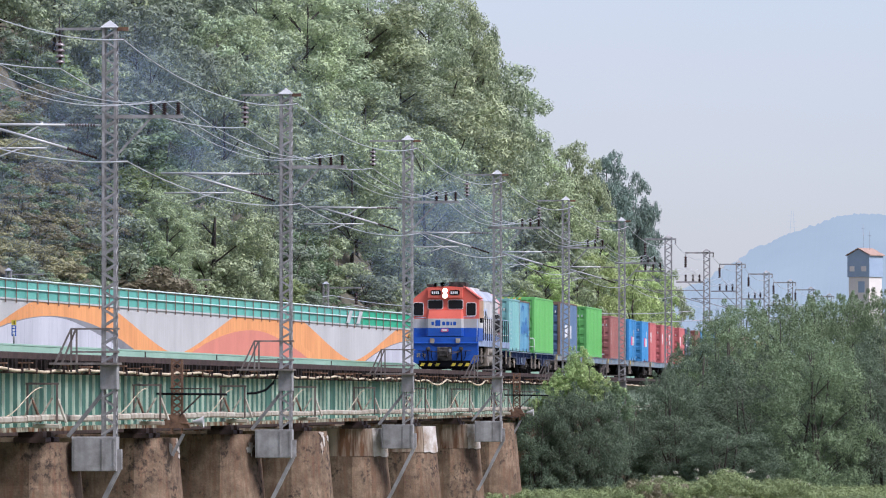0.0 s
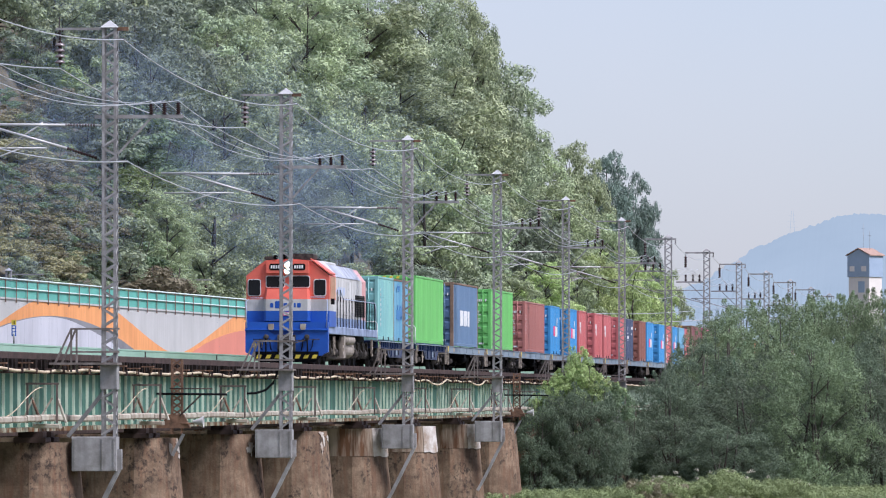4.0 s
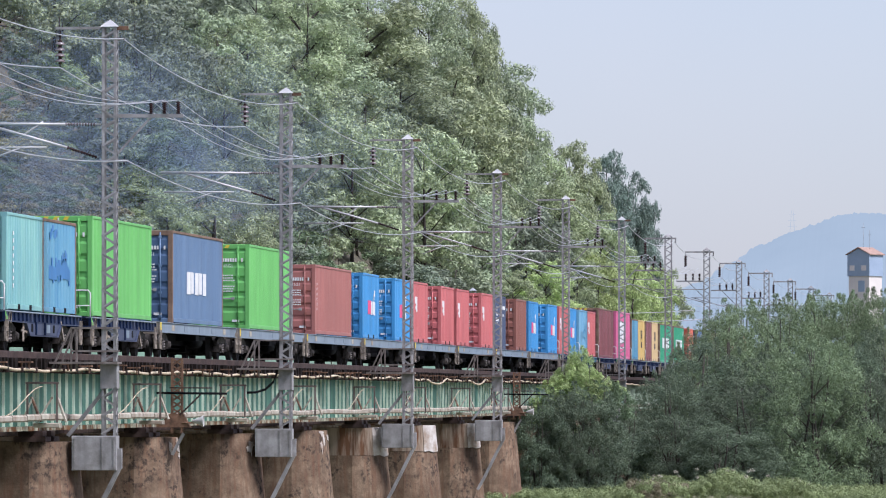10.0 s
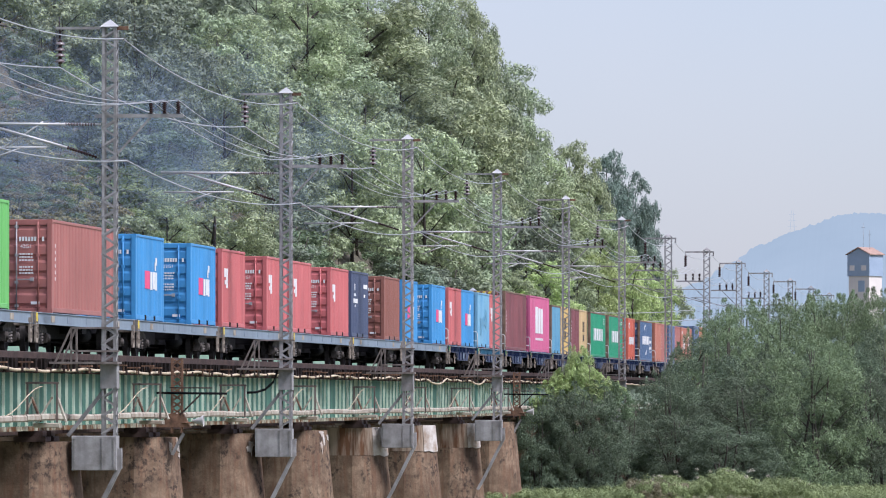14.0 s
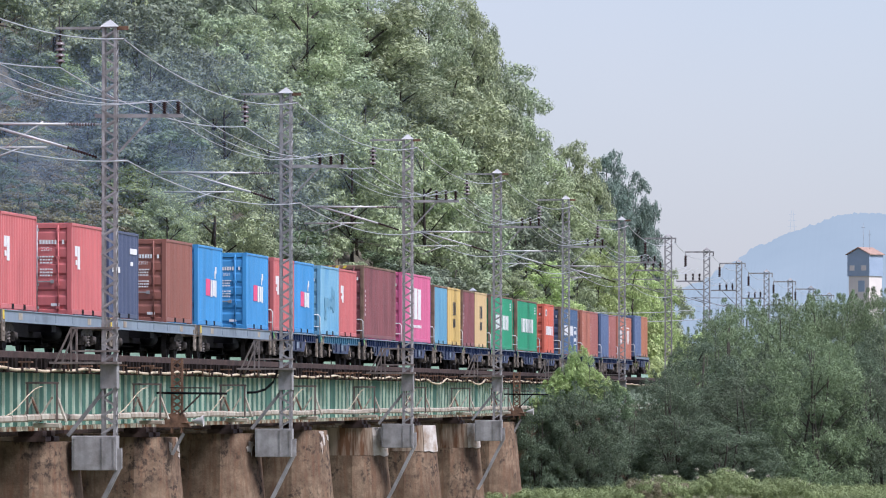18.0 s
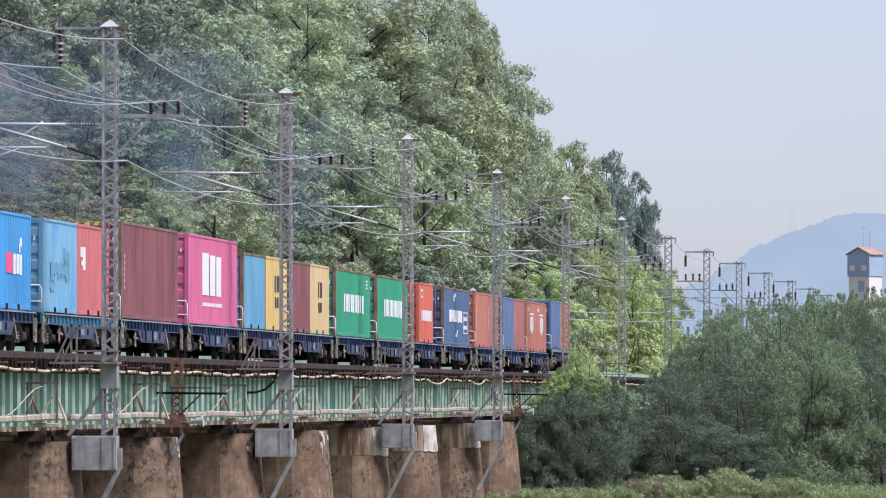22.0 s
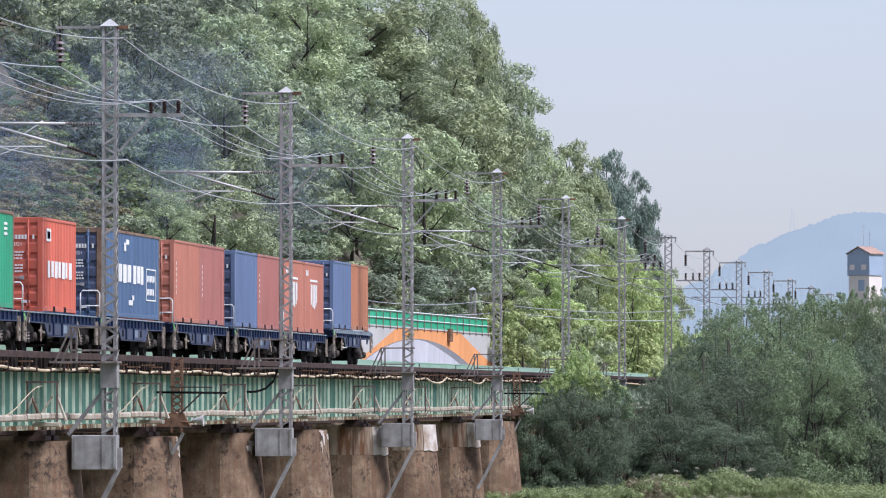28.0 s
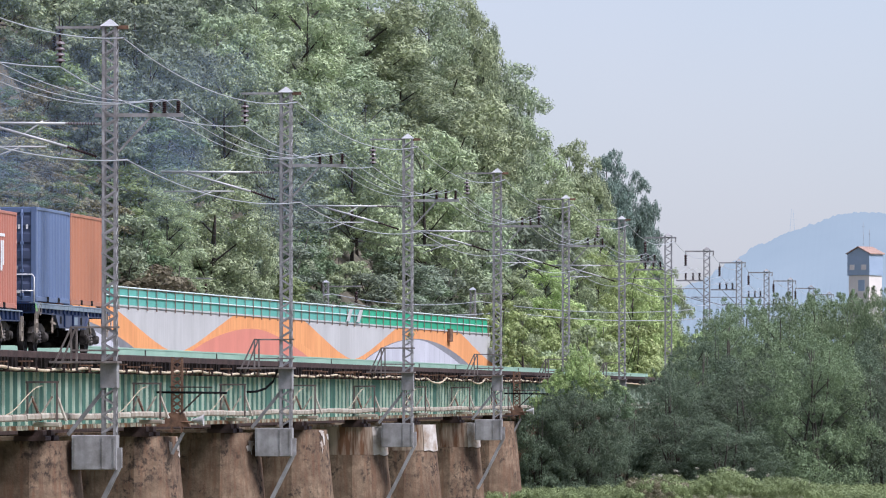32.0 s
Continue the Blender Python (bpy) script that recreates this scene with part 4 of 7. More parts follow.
def container_meshes(L, h):
    """Meshes shared by all containers of one size. Its door end is at y = 0."""
    s = {}
    side = Build()
    p, z0, z1 = 0.278, 0.16, h - 0.07
    n = int((L - 0.3) / p)
    y0 = (L - n * p) / 2
    prof = [(HW - 0.012, 0.12)]
    for i in range(n):
        a = y0 + i * p
        prof += [(HW - 0.012, a), (HW - 0.012, a + 0.072), (HW - 0.048, a + 0.14), (HW - 0.048, a + 0.21)]
    prof += [(HW - 0.012, L - 0.12)]
    k = len(prof)
    side.add([(x, y, z) for z in (z0, z1) for x, y in prof], [(i, i + 1, k + i + 1, k + i) for i in range(k - 1)])
    s["side"] = side.mesh("side_panel")
    left = Build().add([(-x, y, z) for z in (z0, z1) for x, y in prof], [(i, i + 1, k + i + 1, k + i) for i in range(k - 1)])
    s["side_left"] = left.mesh("side_panel")
    s["roof"] = Build().box(-HW + 0.05, HW - 0.05, 0.1, L - 0.1, h - 0.05, h - 0.015).mesh("roof")
    s["floor"] = Build().box(-HW + 0.06, HW - 0.06, 0.1, L - 0.1, 0.10, 0.16).mesh("floor_frame")
    for sx, nm in ((1, "r"), (-1, "l")):
        xa, xb = sorted((sx * (HW - 0.07), sx * HW))
        s["top_" + nm] = Build().box(xa, xb, 0.16, L - 0.16, h - 0.085, h, 0.012).mesh("top_rail")
        xa, xb = sorted((sx * (HW - 0.06), sx * (HW - 0.004)))
        s["bot_" + nm] = Build().box(xa, xb, 0.178, L - 0.178, 0.022, 0.158, 0.012).mesh("bottom_rail")
    s["post"] = Build().box(-0.08, 0.08, 0, 0.14, 0.118, h - 0.118, 0.02).mesh("corner_post")
    s["casting"] = Build().box(-0.082, 0.082, 0, 0.178, 0, 0.118, 0.012).mesh("corner_casting")
    s["back"] = Build().box(-HW + 0.1, HW - 0.1, L - 0.1, L - 0.04, 0.1, h - 0.05).mesh("front_wall")
    s["header"] = Build().box(-HW + 0.16, HW - 0.16, 0.01, 0.12, h - 0.16, h - 0.004, 0.015).mesh("door_header")
    s["sill"] = Build().box(-HW + 0.16, HW - 0.16, 0.01, 0.12, 0.0, 0.15, 0.015).mesh("door_sill")
    zz = [0.16 + (h - 0.33) * i / 5 for i in range(6)]
    ring = [(0.09, 0.16), (0.055, 0.16)]
    for a, b in zip(zz, zz[1:]):
        ring += [(0.055, a + 0.05), (0.022, a + 0.12), (0.022, b - 0.12), (0.055, b - 0.05)]
    door = Build().prism(ring + [(0.055, h - 0.17), (0.09, h - 0.17)], "x", 0.01, HW - 0.15)
    s["door"] = door.mesh("door")
    rod = Build().tube([(0, -0.004, 0.08), (0, -0.004, h - 0.06)], 0.022, 6)
    for z in (0.2, h * 0.33, h * 0.62, h - 0.2):
        rod.box(-0.05, 0.05, -0.02, 0.05, z - 0.04, z + 0.04)
    s["rod"] = rod.mesh("lock_rod")
    s["handle"] = Build().beam((0, -0.02, h * 0.36), (0.42, -0.02, h * 0.36), 0.03, 0.04).box(0.36, 0.46, -0.03, 0.05, h * 0.36 - 0.05, h * 0.36 + 0.05).mesh("door_handle")
    b = Build()
    rr = random.Random(int(L * 10 + h * 100))
    for x in [-0.40 + 0.085 * i for i in range(4)] + [0.29 + 0.085 * i for i in range(6)] + [0.93]:
        b.box(x, x + 0.058, -0.002, 0.004, h - 0.60, h - 0.48)
    for i in range(6):
        z = h * (0.64 if i < 3 else 0.60) - i * 0.085
        x = 0.30
        while x < 0.66:
            w = rr.uniform(0.03, 0.08)
            b.box(x, x + w, -0.002, 0.004, z - 0.045, z)
            x += w + 0.022
    b.box(0.62, 0.86, -0.002, 0.004, 0.24, 0.32)
    s["marks"] = b.mesh("door_markings")
    # a black plate on the rail stands in for the shade inside a forklift pocket
    s["pocket"] = Build().box(HW - 0.008, HW + 0.001, -0.18, 0.18, 0.022, 0.168, 0.01).mesh("fork_pocket")
    return s


KINDS = {(L20, 2.591): container_meshes(L20, 2.591), (L40, 2.591): container_meshes(L40, 2.591), (L40, 2.896): container_meshes(L40, 2.896)}


def container(colour, L, h, u, label, logo=None, hazard=False):
    s = KINDS[(L, h)]
    m = PAINT[colour]
    edge = M_EDGE if colour in ("navyblue", "sky", "egreen", "maroon", "slate") else m
    c = thing("freight_container", pose(0, u, FLOOR + (HIGHER if u > 450 else 0)), label=label, category="container", group="containers on the train")
    for k, nm in (("side", "side_panel"), ("side_left", "side_panel"), ("roof", "roof"), ("floor", "floor_frame"), ("top_r", "top_rail"), ("top_l", "top_rail"),
                  ("bot_r", "bottom_rail"), ("bot_l", "bottom_rail"), ("back", "front_wall"), ("header", "door_header"), ("sill", "door_sill")):
        part(nm, s[k], M_BLACK if k == "floor" else edge if k in ("top_r", "header") else m, c)
    for x in (-HW + 0.08, HW - 0.08):
        for y in (0.0, L - 0.14):
            o = part("corner_post", s["post"], edge, c)
            o.location = (x, y, 0)
            for z in (0.0, h - 0.118):
                o = part("corner_casting", s["casting"], edge, c)
                o.location = (x, y if y == 0 else L - 0.178, z)
    leaf = PAINT[DOORS.get(colour, colour)]
    for sx in (1, -1):
        o = part("door", s["door"], leaf, c)
        o.scale = (sx, 1, 1)
        for x in (0.22, 0.82):
            o = part("lock_rod", s["rod"], M_LOCKROD if x < 0.5 else m, c)
            o.location = (sx * x, 0, 0)
    o = part("door_handle", s["handle"], M_LOCKROD, c)
    o.location = (0.24, 0, 0)
    o = part("door_handle", s["handle"], M_LOCKROD, c)
    o.location = (-0.6, 0, 0)
    part("door_markings", s["marks"], M_WHITE, c, "white stencilled door lettering")["kind"] = "stuff"
    code = "22G1" if L < 7 else ("45G1" if h > 2.7 else "42G1")
    t = new("type_code", CODE[code])
    t.parent = c
    t.matrix_basis = pose(0.32, -0.002, h - 0.79, rx=90)
    t["label"] = "white stencilled type code"
    t = new("weight_words", WEIGHTS)
    t.parent = c
    t.matrix_basis = pose(-0.44, -0.002, h * 0.60, rx=90)
    t["label"] = "white stencilled weight table words"
    if L < 7:
        for y in (2.05, L - 2.05):
            o = part("fork_pocket", s["pocket"], M_BLACK, c, "black plate for a forklift pocket's dark inside")
            o.location = (0, y, 0)
    if hazard:
        for i in range(4):
            b = Build().add([(-0.55 + i * 0.3, 0.004, h - 0.13), (-0.42 + i * 0.3, 0.004, h - 0.13), (-0.35 + i * 0.3, 0.004, h - 0.02), (-0.48 + i * 0.3, 0.004, h - 0.02)], [(0, 1, 2, 3)])
            part("height_stripe", b, M_HAZARD, c, "yellow height warning stripe")
    for mt, rects in (logo or []):
        small = all((y1 - y0) * (z1 - z0) < 0.05 for y0, y1, z0, z1 in rects) or len(rects) > 30
        b = Build()
        for y0, y1, z0, z1 in rects:
            b.box(HW - 0.013, HW - 0.002, y0, y1, z0, z1)
            if not small:
                part("side_marking", b, mt, c, "painted block of a company mark")
                b = Build()
        if small:
            part("small_markings", b, mt, c, "small painted marks")["kind"] = "stuff"
    MOVERS.append((c, u))
    return c


# door ends in a darker colour than the sides
DOORS = dict(cobalt="navy", slate="navy", navyblue="slate")


def row(n, y0, y1, z0, z1, gap=0.22):
    """A row of n plain upright blocks of uneven width."""
    out, w = [], (y1 - y0) / n
    for i in range(n):
        a, b = y0 + i * w, y0 + (i + 1) * w - w * gap * (1.0 + 0.5 * math.sin(i * 2.7 + n))
        out.append((a, b, z0 + 0.03 * (i % 2), z1))
    return out


def speck(y, z0, z1, n, w=0.07):
    """A column of small marks beside a corner post."""
    return [(y, y + w, lerp(z0, z1, i / n), lerp(z0, z1, (i + 0.55) / n)) for i in range(n)]


W, D = M_WHITE, M_DARKMARK
LG_BLUE = [(M_PINKMARK, [(1.95, 3.0, 0.98, 1.52)]), (W, row(3, 3.15, 4.75, 0.95, 1.5, 0.25) + [(4.1, 4.3, 1.55, 1.8), (4.25, 4.55, 1.72, 1.95)])]
LG_RED = [(W, [(0.6, 1.0, 1.66, 1.95), (1.08, 1.5, 1.3, 1.95), (0.72, 1.0, 1.42, 1.56)])]
LG_YELLOW = [(D, row(2, 2.5, 3.9, 1.35, 1.95, 0.35) + row(2, 2.65, 3.75, 0.8, 1.2, 0.3))]
LG_DEEPGREEN = [(W, row(9, 2.7, 9.9, 0.95, 1.66, 0.36)), (W, speck(10.6, 1.95, 2.35, 3, 0.5))]
LG_PINK = [(W, [(3.3, 4.9, 0.98, 2.35), (5.2, 6.5, 0.98, 2.3), (6.8, 8.0, 0.98, 2.28)] + [(3.4 + 0.55 * i, 3.8 + 0.55 * i, 0.62, 0.74) for i in range(9)])]
LG_SMALL = [(W, speck(0.55, 0.9, 2.0, 6))]
LG_SLATE = [(W, row(4, 2.6, 6.2, 1.05, 1.6, 0.22) + row(3, 6.5, 8.9, 1.05, 1.6, 0.22) + [(4.6, 5.0, 2.0, 2.25), (5.0, 5.6, 2.2, 2.35), (5.6, 6.4, 0.4, 0.55), (6.3, 6.7, 0.55, 0.7), (9.3, 11.4, 1.52, 1.56), (9.3, 11.4, 0.58, 0.62), (9.3, 9.36, 0.62, 1.52), (11.34, 11.4, 0.62, 1.52)] + row(6, 9.5, 11.2, 1.15, 1.35, 0.3) + row(5, 9.5, 11.0, 0.75, 0.95, 0.3))]
LG_RUST = [(W, [(1.75, 4.1, 1.9, 1.98), (2.0, 2.3, 1.05, 1.8), (2.55, 2.85, 0.95, 1.8), (3.0, 3.25, 0.9, 1.8), (3.45, 3.7, 1.0, 1.8), (3.78, 3.95, 1.15, 1.8)]), (W, [(0.55, 0.85, 2.1, 2.3), (0.95, 1.2, 2.1, 2.3)])]
LG_ORANGE = [(W, row(7, 0.95, 5.4, 0.95, 1.42, 0.3) + [(0.7, 1.5, 1.95, 2.3)]), (D, [(0.85, 1.35, 2.02, 2.22)])]
LG_NAVYBOX = [(W, [(0.95, 1.5, 1.62, 1.72), (1.1, 1.3, 1.85, 2.1), (0.7, 2.2, 1.35, 1.52), (1.2, 1.5, 1.2, 1.28), (4.3, 5.7, 1.95, 2.12), (4.4, 4.9, 1.6, 1.72)])]
LG_TEAL = [(W, speck(1.05, 0.6, 2.2, 8, 0.12))]
LG_GREYBLUE = [(W, row(5, 3.4, 8.2, 0.95, 1.66, 0.25))]

PATCHES = random.Random(4)


def patch(n, y0, y1, z0, z1):
    """Touched-up paint: overlapping small strips in one uneven band."""
    out = []
    for i in range(n):
        a = lerp(y0, y1, i / n)
        c = lerp(z0, z1, 0.5) + PATCHES.uniform(-0.1, 0.1)
        out.append((a, a + (y1 - y0) / n * 1.02, c - (z1 - z0) * PATCHES.uniform(0.2, 0.5), c + (z1 - z0) * PATCHES.uniform(0.2, 0.5)))
    return out


LG_PATCH = [(PAINT["patchblue"], patch(16, 1.1, 4.9, 0.8, 1.5) + patch(6, 1.3, 2.6, 2.1, 2.4) + patch(5, 3.4, 4.4, 1.45, 1.75))]
LG_PATCH2 = [(PAINT["sky"], patch(14, 1.3, 4.8, 0.9, 1.5) + patch(5, 3.7, 4.7, 1.4, 1.9) + patch(4, 1.1, 2.0, 0.5, 0.9))]

H8, H9 = 2.591, 2.896
LOAD = [("teal", L20, H8, 78.95, "weathered teal green twenty-foot freight container", LG_TEAL), ("sky", L20, H8, 85.10, "scuffed light blue twenty-foot freight container", LG_PATCH),
        ("green", L40, H9, 94.25, "bright green forty-foot high freight container", None), ("navyblue", L40, H9, 111.2, "faded slate blue forty-foot container with white block mark", LG_GREYBLUE),
        ("green", L40, H9, 130.45, "bright green forty-foot high freight container", None), ("brick", L40, H8, 150.05, "dull brick red forty-foot freight container", LG_SMALL),
        ("blue", L20, H8, 166.4, "blue twenty-foot container with pink and white mark", LG_BLUE), ("blue", L20, H8, 178.75, "blue twenty-foot container with pink and white mark", LG_BLUE),
        ("red", L20, H8, 186.5, "red twenty-foot freight container with white corner mark", LG_RED), ("red", L20, H8, 198.6, "red twenty-foot freight container with white corner mark", LG_RED),
        ("red", L20, H8, 206.0, "red twenty-foot freight container with white corner mark", LG_RED), ("red", L20, H8, 218.45, "red twenty-foot freight container with white corner mark", LG_RED),
        ("navy", L20, H8, 225.65, "dark navy twenty-foot container with small white marks", LG_NAVYBOX), ("brown", L20, H8, 237.8, "brown twenty-foot freight container on a grey wagon", None),
        ("blue", L20, H8, 245.3, "blue twenty-foot container with pink and white mark", LG_BLUE), ("blue", L20, H8, 257.75, "blue twenty-foot container with pink and white mark", LG_BLUE),
        ("red", L20, H8, 265.4, "red twenty-foot freight container with white corner mark", LG_RED), ("blue", L20, H8, 271.6, "blue twenty-foot container with pink and white mark", LG_BLUE),
        ("lightblue", L20, H8, 279.9, "patchy faded light blue twenty-foot container", LG_PATCH2), ("red", L20, H8, 286.1, "red twenty-foot freight container with white corner mark", LG_RED),
        ("maroon", L40, H9, 294.85, "dark maroon forty-foot high freight container", LG_SMALL), ("pink", L40, H9, 309.65, "bright pink forty-foot container with large white mark", LG_PINK),
        ("sky", L20, H8, 323.6, "mid blue twenty-foot freight container", None), ("yellow", L20, H8, 329.8, "yellow twenty-foot container with black block mark", LG_YELLOW),
        ("maroon", L20, H8, 337.0, "worn maroon twenty-foot freight container", LG_SMALL), ("sand", L20, H8, 343.2, "sandy yellow twenty-foot container with black mark", LG_YELLOW),
        ("egreen", L40, H8, 351.65, "deep green forty-foot container with white block mark", LG_DEEPGREEN), ("egreen", L40, H8, 366.5, "deep green forty-foot container with white block mark", LG_DEEPGREEN),
        ("orange", L20, H8, 383.6, "orange-red twenty-foot container with white block mark", LG_ORANGE), ("slate", L40, H8, 394.6, "dark blue forty-foot container with white block mark", LG_SLATE),
        ("rust", L20, H8, 410.1, "faded orange-brown twenty-foot freight container", LG_SMALL), ("brick", L20, H8, 416.25, "dull brick red twenty-foot freight container", LG_SMALL),
        ("cobalt", L20, H8, 425.1, "cobalt blue twenty-foot freight container", None), ("brick", L20, H8, 431.3, "dull brick red twenty-foot freight container", LG_SMALL),
        ("rust", L20, H8, 439.0, "rust-red twenty-foot container with white block mark", LG_RUST), ("rust", L20, H8, 445.2, "rust-red twenty-foot container with white block mark", LG_RUST),
        ("cobalt", L20, H8, 454.6, "cobalt blue twenty-foot container on the last wagon", None), ("tan", L20, H8, 460.8, "orange-brown twenty-foot container on the last wagon", None)]
for col, ln, h, u, lab, lg in LOAD:
    container(col, ln, h, u, lab, lg, hazard=(h > 2.7 and col != "pink"))

def rounded(x0, x1, z0, z1, r, n=4):
    """A rounded rectangle as a ring of (x, z)."""
    out = []
    for cx, cz, a0 in ((x1 - r, z0 + r, -90), (x1 - r, z1 - r, 0), (x0 + r, z1 - r, 90), (x0 + r, z0 + r, 180)):
        for i in range(n + 1):
            t = radians(a0 + 90 * i / n)
            out.append((cx + r * math.cos(t), cz + r * math.sin(t)))
    return out


# ---------- wagons ----------


def wheelset_mesh(r):
    b = Build()
    for sx in (-1, 1):
        prof = [(0.05, -0.09), (0.12, -0.09), (0.13, -0.03), (r * 0.8, -0.045), (r * 0.82, -0.065), (r, -0.065), (r, 0.055), (r + 0.028, 0.06), (r + 0.028, 0.075), (r * 0.8, 0.075), (r * 0.78, 0.02), (0.13, 0.03), (0.12, 0.09), (0.05, 0.09)]
        q = Build().lathe([(a, -sx * c) for a, c in prof], (sx * 0.7525, 0, 0), "x", 28)
        b.add(q.v, q.f, True)
    b.tube([(-1.1, 0, 0), (1.1, 0, 0)], 0.075, 12)
    for sx in (-1, 1):
        for j in range(3):
            t = 2 * math.pi * j / 3
            b.box(sx * 1.1 - 0.015, sx * 1.1 + 0.015, 0.04 * math.cos(t) - 0.012, 0.04 * math.cos(t) + 0.012, 0.04 * math.sin(t) - 0.012, 0.04 * math.sin(t) + 0.012)
    return b.mesh("wheelset", M_WHEEL)


WHEEL_ME = wheelset_mesh(0.43)


def side_frame_mesh(base):
    b = Build()
    h = base / 2
    ring = [(-h - 0.25, 0.52), (-h - 0.2, 0.66), (-0.5, 0.80), (0.5, 0.80), (h + 0.2, 0.66), (h + 0.25, 0.52), (h - 0.2, 0.52), (0.42, 0.62), (0.36, 0.26), (-0.36, 0.26), (-0.42, 0.62), (-h + 0.2, 0.52)]
    b.prism(ring, "x", -0.06, 0.06)
    for s in (-1, 1):
        b.box(-0.1, 0.12, s * h - 0.16, s * h + 0.16, 0.30, 0.56, 0.03)
        b.lathe([(0.0, 0.18), (0.09, 0.18), (0.12, 0.14), (0.12, 0.08)], (0, s * h, 0.43), "x", 14)
    return b


def spring_mesh():
    b = Build()
    b.tube([(0.1 * math.cos(k * 0.9), 0.13 * math.sin(k * 0.9), 0.28 + 0.012 * k) for k in range(28)], 0.024, 5)
    return b


M_SPRING = mat("worn_spring_steel", (0.27, 0.24, 0.215), (0.07, 0.06, 0.055), 6, 0.6, 0.2, 0.2)
SIDE_ME, SPRING_ME = side_frame_mesh(1.8).mesh("side_frame", M_GREASE), spring_mesh().mesh("spring_coil", M_SPRING)
BOLSTER_ME = Build().box(-1.05, 1.05, -0.2, 0.2, 0.46, 0.70, 0.04).box(-0.3, 0.3, -0.3, 0.3, 0.66, 0.80, 0.03).box(-0.95, 0.95, -0.52, -0.46, 0.4, 0.5).box(-0.95, 0.95, 0.46, 0.52, 0.4, 0.5).mesh("bogie", M_GREASE)
SHOE_ME = Build().box(-0.05, 0.05, -0.04, 0.04, 0.3, 0.58).beam((0, 0, 0.5), (0, -0.3, 0.62), 0.05).mesh("brake_shoe", M_TANDIRT)


RIG = Build().box(-0.62, 0.62, -0.42, -0.34, 0.20, 0.46, 0.02).box(-0.62, 0.62, 0.34, 0.42, 0.20, 0.46, 0.02).box(-0.12, 0.12, -1.3, 1.3, 0.24, 0.34, 0.02).beam((-0.4, -1.35, 0.3), (-0.4, 1.35, 0.36), 0.06).beam((0.4, -1.35, 0.36), (0.4, 1.35, 0.3), 0.06)
RIG_ME = RIG.mesh("brake_rigging", M_GREASE)
# assumed gear and tank, added in black to darken the gap under each wagon
GEAR = Build().box(-0.5, 0.5, -2.4, -2.25, 0.26, 0.8, 0.02).box(-0.5, 0.5, 2.25, 2.4, 0.26, 0.8, 0.02).box(-0.42, 0.1, -0.5, 0.9, 0.24, 0.74, 0.05).beam((0.3, -3.4, 0.36), (0.3, 3.4, 0.36), 0.05).beam((-0.3, -3.4, 0.32), (-0.3, 3.4, 0.32), 0.05)
GEAR.lathe([(0, -0.6), (0.16, -0.58), (0.2, -0.5), (0.2, 0.5), (0.16, 0.58), (0, 0.6)], (-0.75, -0.9, 0.48), "y", 14)
GEAR_ME = GEAR.mesh("brake_gear", M_BLACK)


def bogie(parent, y):
    g = part("bogie", BOLSTER_ME, M_GREASE, parent, "black cast two-axle bogie")
    g.location = (0, y, 0)
    for x in (-1.0, 1.0):
        o = part("side_frame", SIDE_ME, M_GREASE, g)
        o.location = (x, 0, 0)
        o = part("spring_coil", SPRING_ME, M_SPRING, g)
        o.location = (x * 1.02, 0, 0)
        for s in (-1, 1):
            o = part("brake_shoe", SHOE_ME, M_TANDIRT, g)
            o.location = (x * 0.75, s * 0.4, 0)
    part("brake_rigging", RIG_ME, M_GREASE, g)
    for s in (-0.9, 0.9):
        o = part("wheelset", WHEEL_ME, M_WHEEL, g, "steel wheelset")
        o.location = (0, s, 0.43)
    return g


COUPLER = Build().box(-0.11, 0.11, -0.75, 0.2, 0.76, 0.98, 0.03).box(-0.18, 0.18, -0.78, -0.5, 0.70, 1.02, 0.04).beam((0.2, -0.55, 0.8), (0.75, -0.1, 0.95), 0.04)
COUPLER_ME = COUPLER.mesh("coupler", M_TANDIRT)
HOSE_ME = Build().tube([(0.35, 0.0, 0.85), (0.35, -0.25, 0.6), (0.33, -0.5, 0.45), (0.3, -0.62, 0.55)], 0.03, 7).mesh("brake_hose", M_BLACK)
STEP_ME = Build().beam((1.28, 0.0, 0.95), (1.28, 0.0, 0.32), 0.06, 0.05).beam((1.28, 0.34, 0.95), (1.28, 0.34, 0.32), 0.06, 0.05).beam((1.28, 0.0, 0.34), (1.28, 0.34, 0.34), 0.05, 0.12).beam((1.28, 0.0, 0.6), (1.28, 0.34, 0.6), 0.05, 0.1).mesh("foot_step", M_TANDIRT)
HOOP_ME = Build().tube([(0, 0, 1.0), (0, 0, 1.78), (-0.06, 0, 1.86), (-0.5, 0, 1.86), (-0.56, 0, 1.78), (-0.56, 0, 1.0)], 0.022, 6).tube([(0, 0, 1.42), (-0.56, 0, 1.42)], 0.018, 6).mesh("hand_hoop", M_WHITE)


